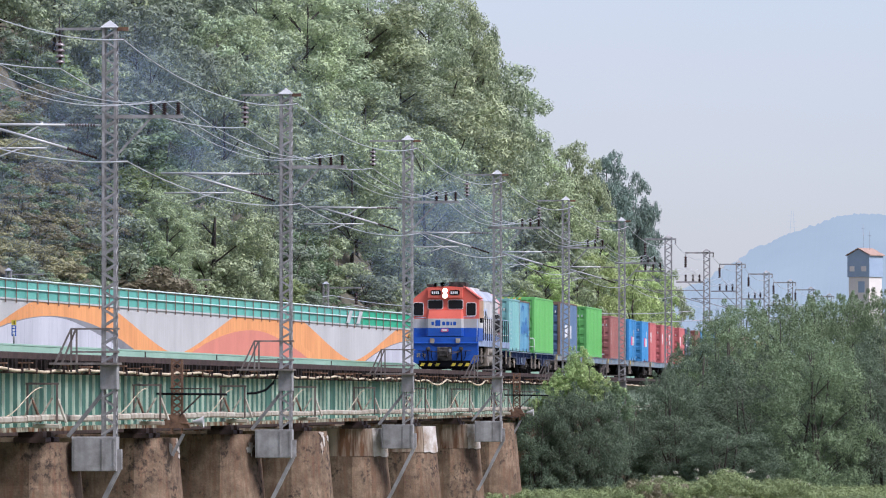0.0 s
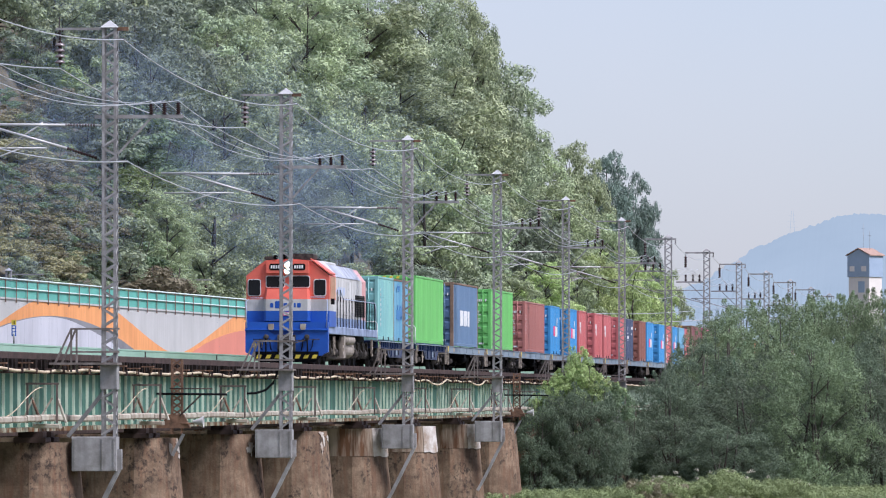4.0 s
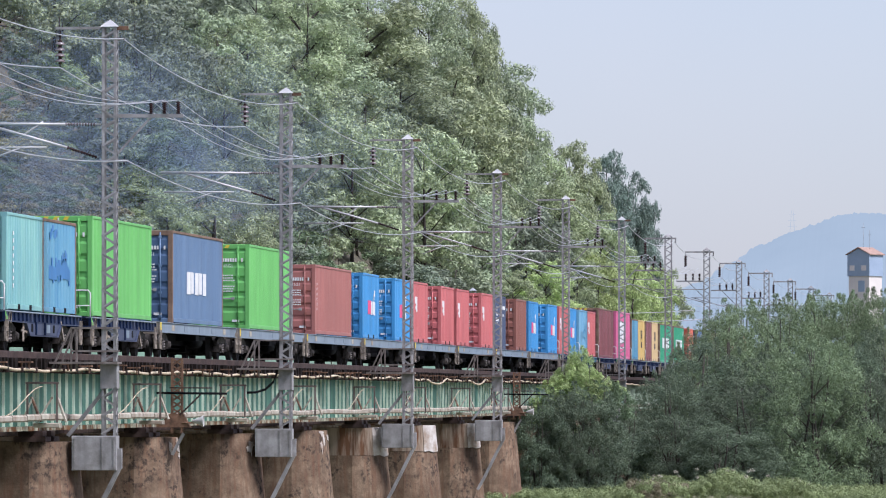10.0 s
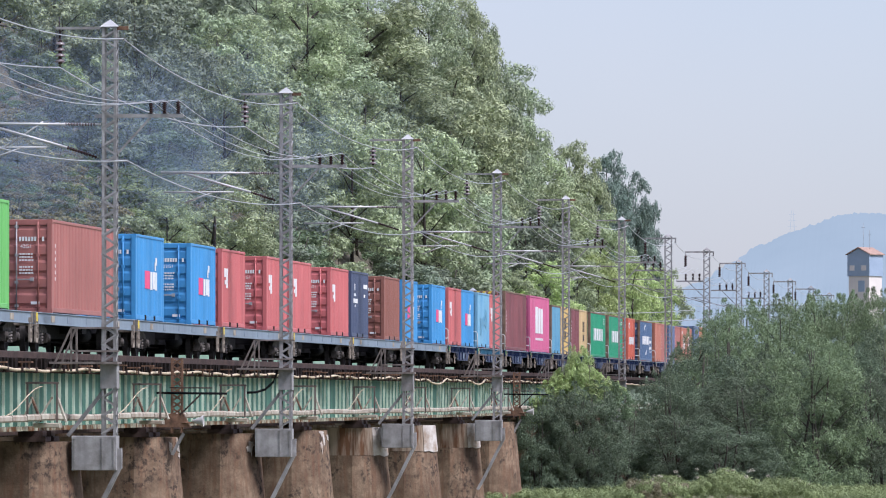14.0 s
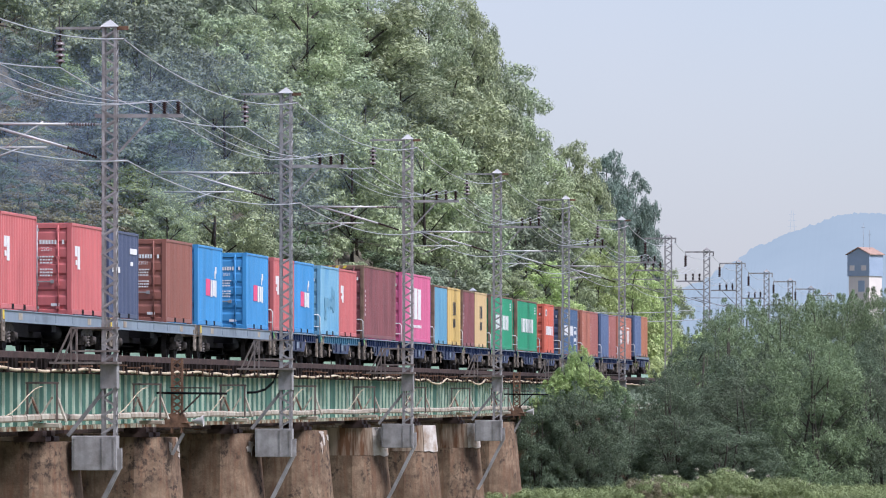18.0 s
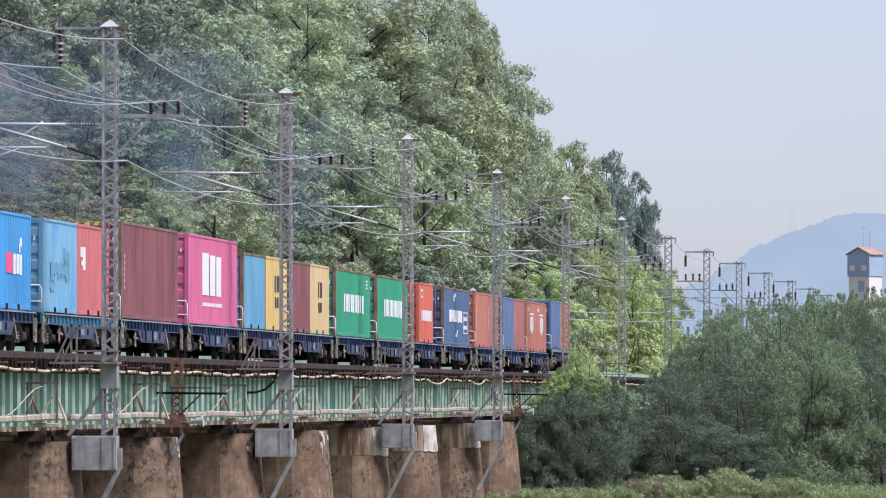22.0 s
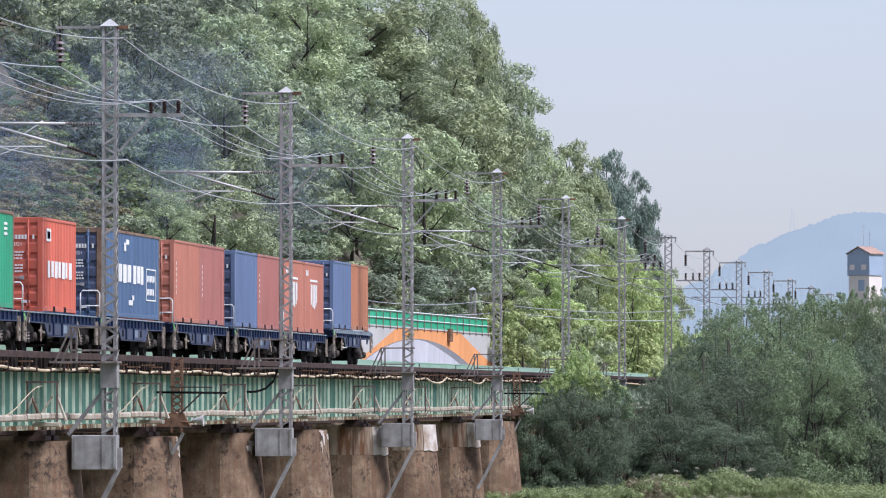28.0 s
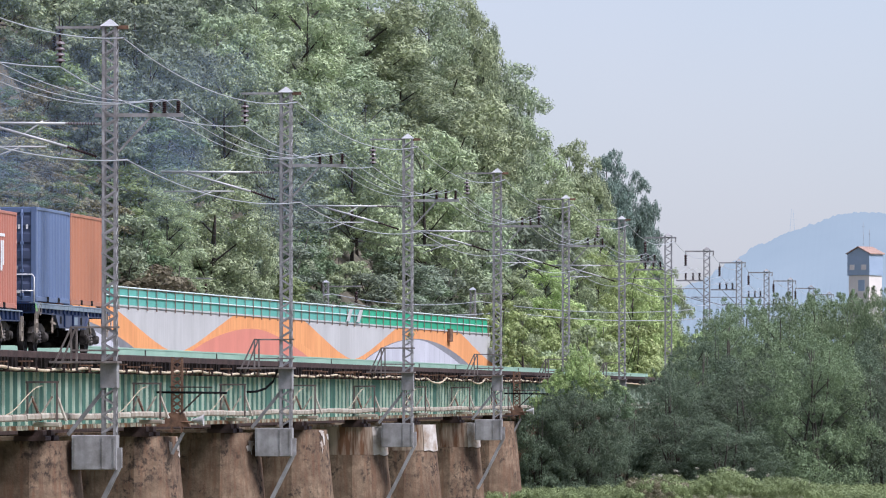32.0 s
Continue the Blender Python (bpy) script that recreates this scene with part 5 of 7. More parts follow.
def wagon_navy():
    w = thing("flat_wagon", None, None, label="navy blue skeletal container flat wagon with ribbed sills", category="wagon", group="navy wagons of the train")
    m = PAINT["wagon_navy"]
    h = 6.75
    for sx in (-1, 1):
        x = sx * 1.22
        xa, xb = sorted((x, x - sx * 0.02))
        ring = [(-h, 0.82), (-3.1, 0.80), (-2.5, 0.46), (2.5, 0.46), (3.1, 0.80), (h, 0.82), (h, 1.06), (-h, 1.06)]
        part("side_sill", Build().prism(ring, "x", xa, xb), m, w)
        xa, xb = sorted((x - sx * 0.10, x + sx * 0.06))
        part("top_flange", Build().box(xa, xb, -h, h, 1.06, 1.10, 0.008), PAINT["wagon_grey"], w, "pale grey top flange")
        q = Build()
        for a, b_ in (((-h, 0.82), (-3.1, 0.80)), ((-3.1, 0.80), (-2.5, 0.46)), ((-2.5, 0.46), (2.5, 0.46)), ((2.5, 0.46), (3.1, 0.80)), ((3.1, 0.80), (h, 0.82))):
            q.beam((x + sx * 0.02, a[0], a[1]), (x + sx * 0.02, b_[0], b_[1]), 0.08, 0.02)
        part("bottom_flange", q, PAINT["wagon_dusty"], w, "dusty lower flange")
        # short ribs along the upper band, a plain dusty plate with two tall ribs below the middle
        xa, xb = sorted((x, x + sx * 0.05))
        q = Build()
        for i in range(19):
            y = -6.3 + i * 0.7
            q.box(xa, xb, y - 0.035, y + 0.035, 0.84, 1.06, 0.008)
            if sx > 0:
                part("rib", q, m if i % 6 else PAINT["wagon_dusty"], w)
                q = Build()
        if sx < 0:
            part("far_ribs", q, PAINT["wagon_dusty"], w)
        xa, xb = sorted((x, x + sx * 0.012))
        part("belly_plate", Build().prism([(-2.95, 0.80), (-2.42, 0.49), (2.42, 0.49), (2.95, 0.80)], "x", xa, xb), PAINT["wagon_dusty"], w, "dust-greyed blue belly plate")
        xa, xb = sorted((x + sx * 0.012, x + sx * 0.06))
        for y in (-1.3, 0.25):
            part("tall_rib", Build().box(xa, xb, y - 0.06, y + 0.06, 0.49, 0.84, 0.01), m, w)
        xa, xb = sorted((x + sx * 0.012, x + sx * 0.018))
        for y in (-1.9, 1.9):
            # no opening: the hole's inner shade is a black oval on the belly plate
            part("lifting_hole", Build().prism(rounded(y - 0.16, y + 0.16, 0.56, 0.78, 0.07), "x", xa, xb), M_BLACK, w, "black oval plate for a hole's dark inside")
    part("deck_frame", Build().box(-1.2, 1.2, -h, -h + 0.3, 0.84, 1.06).box(-1.2, 1.2, h - 0.3, h, 0.84, 1.06).box(-0.25, 0.25, -h, h, 0.72, 1.0).box(-1.2, 1.2, -2.2, -1.9, 0.7, 1.05).box(-1.2, 1.2, 1.9, 2.2, 0.7, 1.05), M_BLACK, w)
    for y in (-h, h - 0.05):
        part("end_beam", Build().box(-1.28, 1.28, y, y + 0.05, 0.80, 1.10, 0.01), m, w)
    for y in (-6.1, -0.12, 0.12, 6.1):
        part("twist_lock", Build().box(1.02, 1.26, y - 0.07, y + 0.07, 1.08, 1.118, 0.01), M_BLACK, w)
    part("brake_gear", GEAR_ME, M_BLACK, w, "assumed black gear and tank filling the dark underside")
    part("brake_cylinder", Build().lathe([(0.0, -0.4), (0.16, -0.4), (0.18, -0.3), (0.18, 0.3), (0.16, 0.4), (0, 0.4)], (0.55, 0.3, 0.55), "y", 14), M_GREASE, w)
    o = part("coupler", COUPLER_ME, M_TANDIRT, w)
    o.location = (0, -h, 0)
    o = part("coupler", COUPLER_ME, M_TANDIRT, w)
    o.matrix_basis = pose(0, h, 0, rz=180)
    o = part("brake_hose", HOSE_ME, M_BLACK, w)
    o.location = (0, -h, 0)
    o = part("foot_step", STEP_ME, M_TANDIRT, w)
    o.location = (0, -h + 0.05, 0)
    o = part("foot_step", STEP_ME, M_TANDIRT, w)
    o.location = (0, h - 0.4, 0)
    o = part("hand_hoop", HOOP_ME, M_WHITE, w, "white tubular hand hoop")
    o.location = (1.24, -h + 0.1, 0)
    part("end_patch", Build().prism([(-h + 0.02, 0.86), (-h + 0.5, 0.86), (-h + 0.02, 1.08)], "x", 1.282, 1.29), PAINT["green"], w, "green painted corner patch")
    part("data_panel", Build().box(1.233, 1.24, 0.6, 1.2, 0.56, 0.78), PAINT["wagon_grey"], w)
    part("brake_lever", Build().beam((1.2, -3.2, 0.95), (1.24, -3.45, 0.3), 0.05, 0.09).beam((1.2, -3.5, 0.6), (1.24, -2.9, 0.55), 0.04, 0.06), M_TANDIRT, w, "pale brake lever")
    part("brake_lever", Build().beam((1.2, 3.3, 0.9), (1.24, 3.6, 0.35), 0.05, 0.08), M_TANDIRT, w, "pale brake lever")
    part("brake_wheel", Build().tube([(1.27, -h + 0.95 + 0.17 * math.cos(k * 0.7), 0.93 + 0.17 * math.sin(k * 0.7)) for k in range(10)], 0.016, 5), M_TANDIRT, w, "dusty hand-brake wheel")
    for y in (-4.75, 4.75):
        bogie(w, y)
    return w


def wagon_grey():
    w = thing("flat_wagon", None, None, label="light grey low container flat wagon with plain sills", category="wagon", group="grey wagons of the train")
    m = PAINT["wagon_grey"]
    h = 9.45
    for sx in (-1, 1):
        x = sx * 1.26
        xa, xb = sorted((x, x - sx * 0.03))
        part("side_sill", Build().box(xa, xb, -h, h, 0.80, 1.09, 0.01), m, w)
        xa, xb = sorted((x - sx * 0.12, x + sx * 0.03))
        part("top_flange", Build().box(xa, xb, -h, h, 1.085, 1.112, 0.006), m, w)
        part("bottom_flange", Build().box(xa, xb, -h, h, 0.785, 0.81, 0.006), m, w)
        for y in (-6.2, -3.3, 0, 3.3, 6.2):
            xa, xb = sorted((x, x + sx * 0.012))
            part("name_plate" if y else "sill_joint", Build().box(xa, xb, y - (0.3 if y else 0.06), y + (0.3 if y else 0.06), 0.86, 1.04), PAINT["wagon_grey"] if y == 0 else M_TRAY if abs(y) > 5 else m, w)
    part("centre_sill", Build().box(-0.3, 0.3, -h, h, 0.55, 1.0).box(-1.2, 1.2, -6.9, -6.1, 0.8, 1.0).box(-1.2, 1.2, 6.1, 6.9, 0.8, 1.0).box(-1.2, 1.2, -0.4, 0.4, 0.6, 1.0), M_BLACK, w)
    part("under_truss", Build().prism([(-5.4, 0.80), (-3.6, 0.45), (3.6, 0.45), (5.4, 0.80)], "x", -0.55, 0.55), M_BLACK, w)
    part("brake_gear", GEAR_ME, M_BLACK, w, "assumed black gear and tank filling the dark underside")
    part("air_tank", Build().lathe([(0, -0.7), (0.15, -0.68), (0.2, -0.6), (0.2, 0.6), (0.15, 0.68), (0, 0.7)], (0.85, 1.8, 0.58), "y", 14), M_BLACK, w)
    for y in (-h, h - 0.06):
        part("end_beam", Build().box(-1.3, 1.3, y, y + 0.06, 0.74, 1.12, 0.01), M_TANDIRT, w)
    for y in (-9.0, -3.1, 3.1, 9.0):
        part("twist_lock", Build().box(1.04, 1.27, y - 0.08, y + 0.08, 1.10, 1.119, 0.008), M_BLACK, w)
    o = part("coupler", COUPLER_ME, M_TANDIRT, w)
    o.location = (0, -h, 0)
    o = part("coupler", COUPLER_ME, M_TANDIRT, w)
    o.matrix_basis = pose(0, h, 0, rz=180)
    for y in (-h + 0.05, h - 0.4):
        o = part("foot_step", STEP_ME, M_TANDIRT, w)
        o.location = (0, y, 0)
    o = part("brake_hose", HOSE_ME, M_BLACK, w)
    o.location = (0, -h, 0)
    part("hand_brake_tag", Build().box(1.29, 1.31, -h + 0.05, -h + 0.3, 0.86, 1.1), M_HAZARD, w, "yellow end tag")
    for y in (-7.1, 7.1):
        bogie(w, y)
    return w


wn0, wg0 = wagon_navy(), wagon_grey()
NAVY_U = [85.05, 100.35, 271.5, 286.05, 300.95, 315.75, 329.75, 343.2, 357.75, 372.6, 386.65, 400.7, 416.2, 431.25, 445.15]
GREY_U = [117.2, 136.6, 156.1, 175.65, 195.6, 215.25, 234.75, 254.6]
for k, u in enumerate(NAVY_U):
    w = wn0 if k == 0 else copy_thing(wn0, pose(0, u, 0))
    w.matrix_basis = pose(0, u, 0)
    MOVERS.append((w, u))
# the last wagon: a higher deck on the same bogies, with a pale top band and a bare end
last = copy_thing(wn0, pose(0, 460.75, 0))
tagged(last, label="navy blue high-decked flat wagon with a bare tail end", category="wagon", group="navy wagons of the train")
for ob in last.children:
    if not ob.name.startswith("bogie"):
        ob.location.z += HIGHER
for y in (-4.75, 4.75):
    part("centre_plate", Build().box(-0.4, 0.4, y - 0.4, y + 0.4, 0.78, 0.99, 0.02), M_BLACK, last)
part("deck_band", Build().box(1.225, 1.27, -6.75, 6.75, 1.2, 1.31, 0.008), PAINT["wagon_grey"], last, "pale grey band under the deck")
part("tail_platform", Build().box(-1.25, 1.25, 6.75, 7.55, 1.14, 1.3, 0.015), PAINT["wagon_dusty"], last, "dusty blue bare end platform")
for x in (-1.1, 1.1):
    part("tail_bracket", Build().prism([(6.76, 0.86), (7.45, 1.14), (6.76, 1.14)], "x", x - 0.02, x + 0.02), PAINT["wagon_navy"], last)
part("uncoupling_lever", Build().tube([(1.22, 7.5, 1.12), (1.25, 7.62, 1.0), (1.25, 7.6, 0.72), (1.25, 7.52, 0.68)], 0.02, 6), M_LOCKROD, last, "thin bare steel lever")
MOVERS.append((last, 460.75))
for k, u in enumerate(GREY_U):
    w = wg0 if k == 0 else copy_thing(wg0, pose(0, u, 0))
    w.matrix_basis = pose(0, u, 0)
    MOVERS.append((w, u))
# the wagon behind the first run of grey ones is painted teal
for ob in scene.objects:
    if ob.parent and ob.parent.name.startswith("flat_wagon") and abs(ob.parent.location.y - 286.05) < 0.1 and ob.name.startswith(("side_sill", "rib", "end_beam")):
        ob.material_slots[0].link = "OBJECT"
        ob.material_slots[0].material = PAINT["wagon_teal"]

# ---------- locomotive ----------
LU = 58.15
M_LRED = mat("loco_red", (0.74, 0.165, 0.11), (0.62, 0.13, 0.09), 0.8, 0.35, 0, 0.02)
M_LWHITE = mat("loco_white", (0.64, 0.63, 0.61), (0.49, 0.475, 0.45), 0.7, 0.45, 0, 0.02, 30, (1, 1, 0.4), streak=0.18)
M_LBLUE = mat("loco_blue", (0.028, 0.11, 0.45), (0.022, 0.075, 0.33), 0.8, 0.4, 0, 0.02)
M_LDEEP = mat("loco_shade_blue", (0.012, 0.04, 0.20), (0.01, 0.03, 0.14), 0.8, 0.5)
M_LPALE = mat("loco_pale_blue", (0.48, 0.54, 0.68), (0.36, 0.42, 0.56), 0.7, 0.45, 0, 0.03)
M_GLASS = bpy.data.materials.new("dark_window_glass")
M_GLASS.use_nodes = True
gb = M_GLASS.node_tree.nodes["Principled BSDF"]
gb.inputs["Base Color"].default_value, gb.inputs["Roughness"].default_value, gb.inputs["Specular IOR Level"].default_value = (0.010, 0.011, 0.013, 1), 0.08, 0.18
M_LAMP = bpy.data.materials.new("headlight_glow")
M_LAMP.use_nodes = True
lb = M_LAMP.node_tree.nodes["Principled BSDF"]
lb.inputs["Emission Color"].default_value, lb.inputs["Emission Strength"].default_value = (1.0, 0.98, 0.66, 1), 60.0
M_CREAM = mat("cream_paint", (0.66, 0.52, 0.36), (0.52, 0.40, 0.27), 2, 0.6)
# glow of the halo round the headlights, put on a ring
M_HALO = bpy.data.materials.new("headlight_halo_glow")
M_HALO.use_nodes = True
hb = M_HALO.node_tree.nodes["Principled BSDF"]
hb.inputs["Emission Color"].default_value, hb.inputs["Emission Strength"].default_value = (1.0, 0.93, 0.45, 1), 0.9
M_LROOF = mat("loco_dusty_roof", (0.52, 0.55, 0.62), (0.34, 0.36, 0.42), 1.2, 0.6, 0, 0.03, streak=0.3)
M_LFADE = mat("loco_faded_red", (0.66, 0.36, 0.34), (0.56, 0.29, 0.27), 0.8, 0.5, 0, 0.02)
M_TANK = mat("tank_grey", (0.40, 0.36, 0.31), (0.20, 0.17, 0.14), 1.2, 0.7, 0, 0.05)
M_LSILL = mat("loco_sill_blue", (0.33, 0.40, 0.54), (0.15, 0.18, 0.25), 1.4, 0.6, 0, 0.03, spec=0.1)
M_LSKIRT = mat("loco_skirt_blue", (0.28, 0.37, 0.58), (0.15, 0.21, 0.36), 1.2, 0.5, 0, 0.03, streak=0.3)


def cut_z(ring, z0, z1):
    """The part of a convex (x, z) ring between two heights."""
    for zc, keep in ((z0, 1), (z1, -1)):
        out = []
        for (xa, za), (xb, zb) in zip(ring, ring[1:] + ring[:1]):
            ina, inb = (za - zc) * keep >= 0, (zb - zc) * keep >= 0
            if ina:
                out.append((xa, za))
            if ina != inb:
                t = (zc - za) / (zb - za)
                out.append((xa + (xb - xa) * t, zc))
        ring = out
    return ring


def locomotive():
    lo = thing("locomotive", None, None, label="red, white and blue diesel freight locomotive with lit headlight", category="locomotive")
    CAB = [(-1.56, 1.45), (1.56, 1.45), (1.56, 3.36), (0.86, 3.92), (0.3, 3.97), (-0.3, 3.97), (-0.86, 3.92), (-1.56, 3.36)]
    for nm, z0, z1, m, lab in (("cab_lower", 1.45, 2.04, M_LBLUE, "blue lower cab"), ("cab_band", 2.04, 2.47, M_LWHITE, "white cab band"), ("cab_upper", 2.47, 4.2, M_LRED, "red upper cab")):
        part(nm, Build().prism(cut_z(CAB, z0, z1), "y", 0.35, 2.6), m, lo, lab)
    # short nose
    for z0, z1, m, lab in ((1.66, 2.04, M_LBLUE, "blue nose base"), (2.04, 2.47, M_LWHITE, "white nose band"), (2.47, 2.86, M_LRED, "red nose top")):
        ring = [(-0.86, 0.45), (-0.86, 0.08), (-0.78, 0.0), (0.78, 0.0), (0.86, 0.08), (0.86, 0.45)]
        q = Build().prism(ring, "z", z0, z1)
        if z1 > 2.8:
            q = Build().add([(-0.86, 0.45, z0), (-0.86, 0.08, z0), (-0.78, 0, z0), (0.78, 0, z0), (0.86, 0.08, z0), (0.86, 0.45, z0),
                             (-0.8, 0.45, z1), (-0.8, 0.2, z1), (-0.74, 0.12, z1), (0.74, 0.12, z1), (0.8, 0.2, z1), (0.8, 0.45, z1)],
                            [(i, i + 1, 7 + i, 6 + i) for i in range(5)] + [(6, 7, 8, 9, 10, 11)])
        part("nose", q, m, lo, lab)
    # plain shapes of the company mark, badge, corner lamps
    mark = Build()
    for x0, x1 in ((-0.62, -0.5), (-0.44, -0.2), (-0.12, 0.02), (0.07, 0.22), (0.27, 0.34), (0.39, 0.53)):
        mark.prism(rounded(x0, x1, 2.16 if x0 != -0.44 else 2.13, 2.33 if x0 != -0.44 else 2.4, 0.03), "y", -0.006, 0.0)
    part("company_mark", mark, M_LBLUE, lo, "blue company mark in plain shapes")
    part("badge", Build().prism(rounded(-0.17, 0.17, 1.86, 2.0, 0.03), "y", -0.02, 0.0), PAINT["pink"], lo, "small pink badge")
    part("badge_bar", Build().box(-0.11, 0.11, -0.026, -0.02, 1.89, 1.97), M_WHITE, lo)
    for x in (-0.58, 0.62):
        part("step_lamp", Build().prism([(x - 0.1, 1.38), (x - 0.07, 1.33), (x + 0.07, 1.33), (x + 0.1, 1.38), (x + 0.1, 1.55), (x - 0.1, 1.55)], "y", -0.1, 0.0), M_TRAY, lo, "pale square lamp")
    # windows with pale frames
    for x0, x1, z0, z1 in ((-0.74, -0.07, 2.93, 3.33), (0.2, 0.87, 2.93, 3.33), (-1.42, -0.98, 2.62, 3.2), (1.06, 1.48, 2.62, 3.2)):
        x0, x1 = x0 - 0.06, x1 - 0.06
        f = part("window_frame", Build().prism(rounded(x0 - 0.03, x1 + 0.03, z0 - 0.03, z1 + 0.03, 0.09), "y", 0.325, 0.36), M_WHITE, lo, "white rounded window frame")
        part("window_pane", Build().prism(rounded(x0, x1, z0, z1, 0.07), "y", 0.312, 0.34), M_GLASS, f, "dark glass")
        part("wiper", Build().beam((lerp(x0, x1, 0.5), 0.3, z1 + 0.05), (lerp(x0, x1, 0.2), 0.3, lerp(z0, z1, 0.55)), 0.015), M_BLACK, f)
    # number boxes and headlight
    box_ring = [(-0.80, 3.45), (0.80, 3.45), (0.80, 3.9), (-0.80, 3.9)]
    nb = part("number_box", Build().prism(box_ring, "y", 0.2, 0.9), M_LRED, lo)
    for x0, x1 in ((-0.68, -0.2), (0.2, 0.68)):
        part("number_panel", Build().prism(rounded(x0, x1, 3.56, 3.80, 0.08), "y", 0.188, 0.21), M_BLACK, nb, "black number panel")
        d = Build()
        for i in range(4):
            a = lerp(x0 + 0.06, x1 - 0.06, i / 4)
            d.box(a, a + 0.06, 0.18, 0.187, 3.62, 3.74)
        part("number_bars", d, M_WHITE, nb)
    hl = part("headlight", Build().prism(rounded(-0.15, 0.15, 3.38, 3.92, 0.13, 6), "y", 0.13, 0.2), M_LRED, lo, "twin headlight housing")
    for z in (3.53, 3.77):
        part("headlight_lens", Build().lathe([(0.0, 0.095), (0.055, 0.10), (0.09, 0.112), (0.1, 0.14)], (0, 0, z), "y", 18), M_LAMP, hl, "lit headlight")
        # added glowing ring that paints the halo of each lens
        part("reflector", Build().lathe([(0.10, 0.118), (0.115, 0.112), (0.125, 0.125), (0.125, 0.14)], (0, 0, z), "y", 20), M_HALO, hl, "glowing ring for the headlight's halo")
    # roof gear
    part("horn", Build().lathe([(0.02, 0.7), (0.05, 0.6), (0.06, 0.35), (0.09, 0.25)], (-0.45, 0, 4.04), "y", 12).lathe([(0.02, 0.8), (0.06, 0.6), (0.07, 0.35), (0.11, 0.2)], (-0.12, 0, 4.07), "y", 12), M_BLACK, lo, "black roof horns")
    part("roof_unit", Build().box(0.15, 0.95, 0.5, 1.8, 3.96, 4.18, 0.05), M_GREASE, lo, "dark roof air unit")
    part("roof_rack", Build().box(-0.9, -0.55, 0.5, 1.4, 3.95, 4.08, 0.03), M_GREASE, lo)
    part("visor", Build().add([(0.86, 0.3, 3.96), (1.6, 0.3, 3.40), (1.6, 1.9, 3.40), (0.86, 1.9, 3.96), (0.86, 0.3, 4.0), (1.62, 0.3, 3.44), (1.62, 1.9, 3.44), (0.86, 1.9, 4.0)],
                              [(0, 1, 2, 3), (7, 6, 5, 4), (0, 4, 5, 1), (1, 5, 6, 2), (2, 6, 7, 3), (3, 7, 4, 0)]), M_LRED, lo, "red roof-edge visor")
    part("cab_side_window", Build().box(1.53, 1.56, 0.8, 1.9, 2.65, 3.3, 0.01), M_GLASS, lo)
    part("wind_deflector", Build().box(1.56, 1.76, 0.62, 0.68, 2.5, 3.3, 0.012), M_CREAM, lo, "cream wind deflector")
    part("cab_mirror", Build().box(1.6, 1.74, 0.5, 0.54, 2.28, 2.5, 0.01), M_BLACK, lo, "small black mirror")
    # blue front apron, plough and stripes
    part("front_apron", Build().prism([(-1.55, 0.5), (-1.3, 0.36), (1.3, 0.36), (1.55, 0.5), (1.55, 1.62), (-1.55, 1.62)], "y", -0.02, 0.35), M_LBLUE, lo, "deep blue front apron")
    part("lower_plough", Build().prism([(-1.3, 0.36), (-1.05, 0.12), (1.05, 0.12), (1.3, 0.36)], "y", 0.0, 0.3), M_BLACK, lo, "black lower plough plate")
    part("walk_edge", Build().box(-1.56, 1.56, -0.08, 0.34, 1.30, 1.36, 0.01), M_LBLUE, lo)
    part("plough", Build().prism([(-1.2, 0.22), (1.2, 0.22), (1.2, 0.52), (-1.2, 0.52)], "y", -0.08, -0.02), M_BLACK, lo, "black plough beam")
    for x in (-1.15, -0.8, -0.45, 0.3, 0.62, 0.94):
        part("plough_stripe", Build().add([(x, -0.084, 0.26), (x + 0.17, -0.084, 0.26), (x + 0.24, -0.084, 0.40), (x + 0.07, -0.084, 0.40)], [(0, 1, 2, 3)]), M_HAZARD, lo, "yellow warning stripe")
    # shade under the nose, painted as a dark blue plate on the apron
    part("beam_recess", Build().prism([(-0.72, 1.30), (0.76, 1.30), (0.5, 1.16), (-0.46, 1.16)], "y", -0.034, -0.02), M_LDEEP, lo, "dark blue plate for the shade under the nose")
    for x in (-1.5, 1.5):
        part("corner_steps", Build().box(min(x, x * 0.9), max(x, x * 0.9), 0.1, 0.2, 0.62, 0.66).box(min(x, x * 0.9), max(x, x * 0.9), 0.1, 0.2, 0.92, 0.96).box(x - 0.02, x + 0.02, 0.08, 0.22, 0.5, 1.3), M_BLACK, lo, "dark corner steps")
    for x in (-1.0, -0.62, 0.62, 1.0):
        part("air_hose", Build().tube([(x, -0.03, 0.98), (x, -0.12, 0.92), (x * 0.97, -0.15, 0.7), (x * 0.9, -0.12, 0.56)], 0.024, 6), M_BLACK, lo, "black rubber brake hose")
    part("uncoupling_bar", Build().tube([(-1.25, -0.08, 0.98), (-0.3, -0.14, 0.92), (0.3, -0.14, 0.92), (1.25, -0.08, 0.98)], 0.014, 5), M_GREASE, lo, "thin steel uncoupling bar")
    part("coupler_knuckle", Build().box(0.2, 0.32, -0.3, -0.16, 0.9, 1.06, 0.04), M_LOCKROD, lo, "bright worn coupler knuckle")
    o = part("coupler", COUPLER_ME, M_GREASE, lo)
    o.location = (0, 0.05, 0.0)
    part("draft_gear", Build().box(-0.34, 0.34, -0.1, 0.0, 0.5, 1.15, 0.03), M_GREASE, lo)
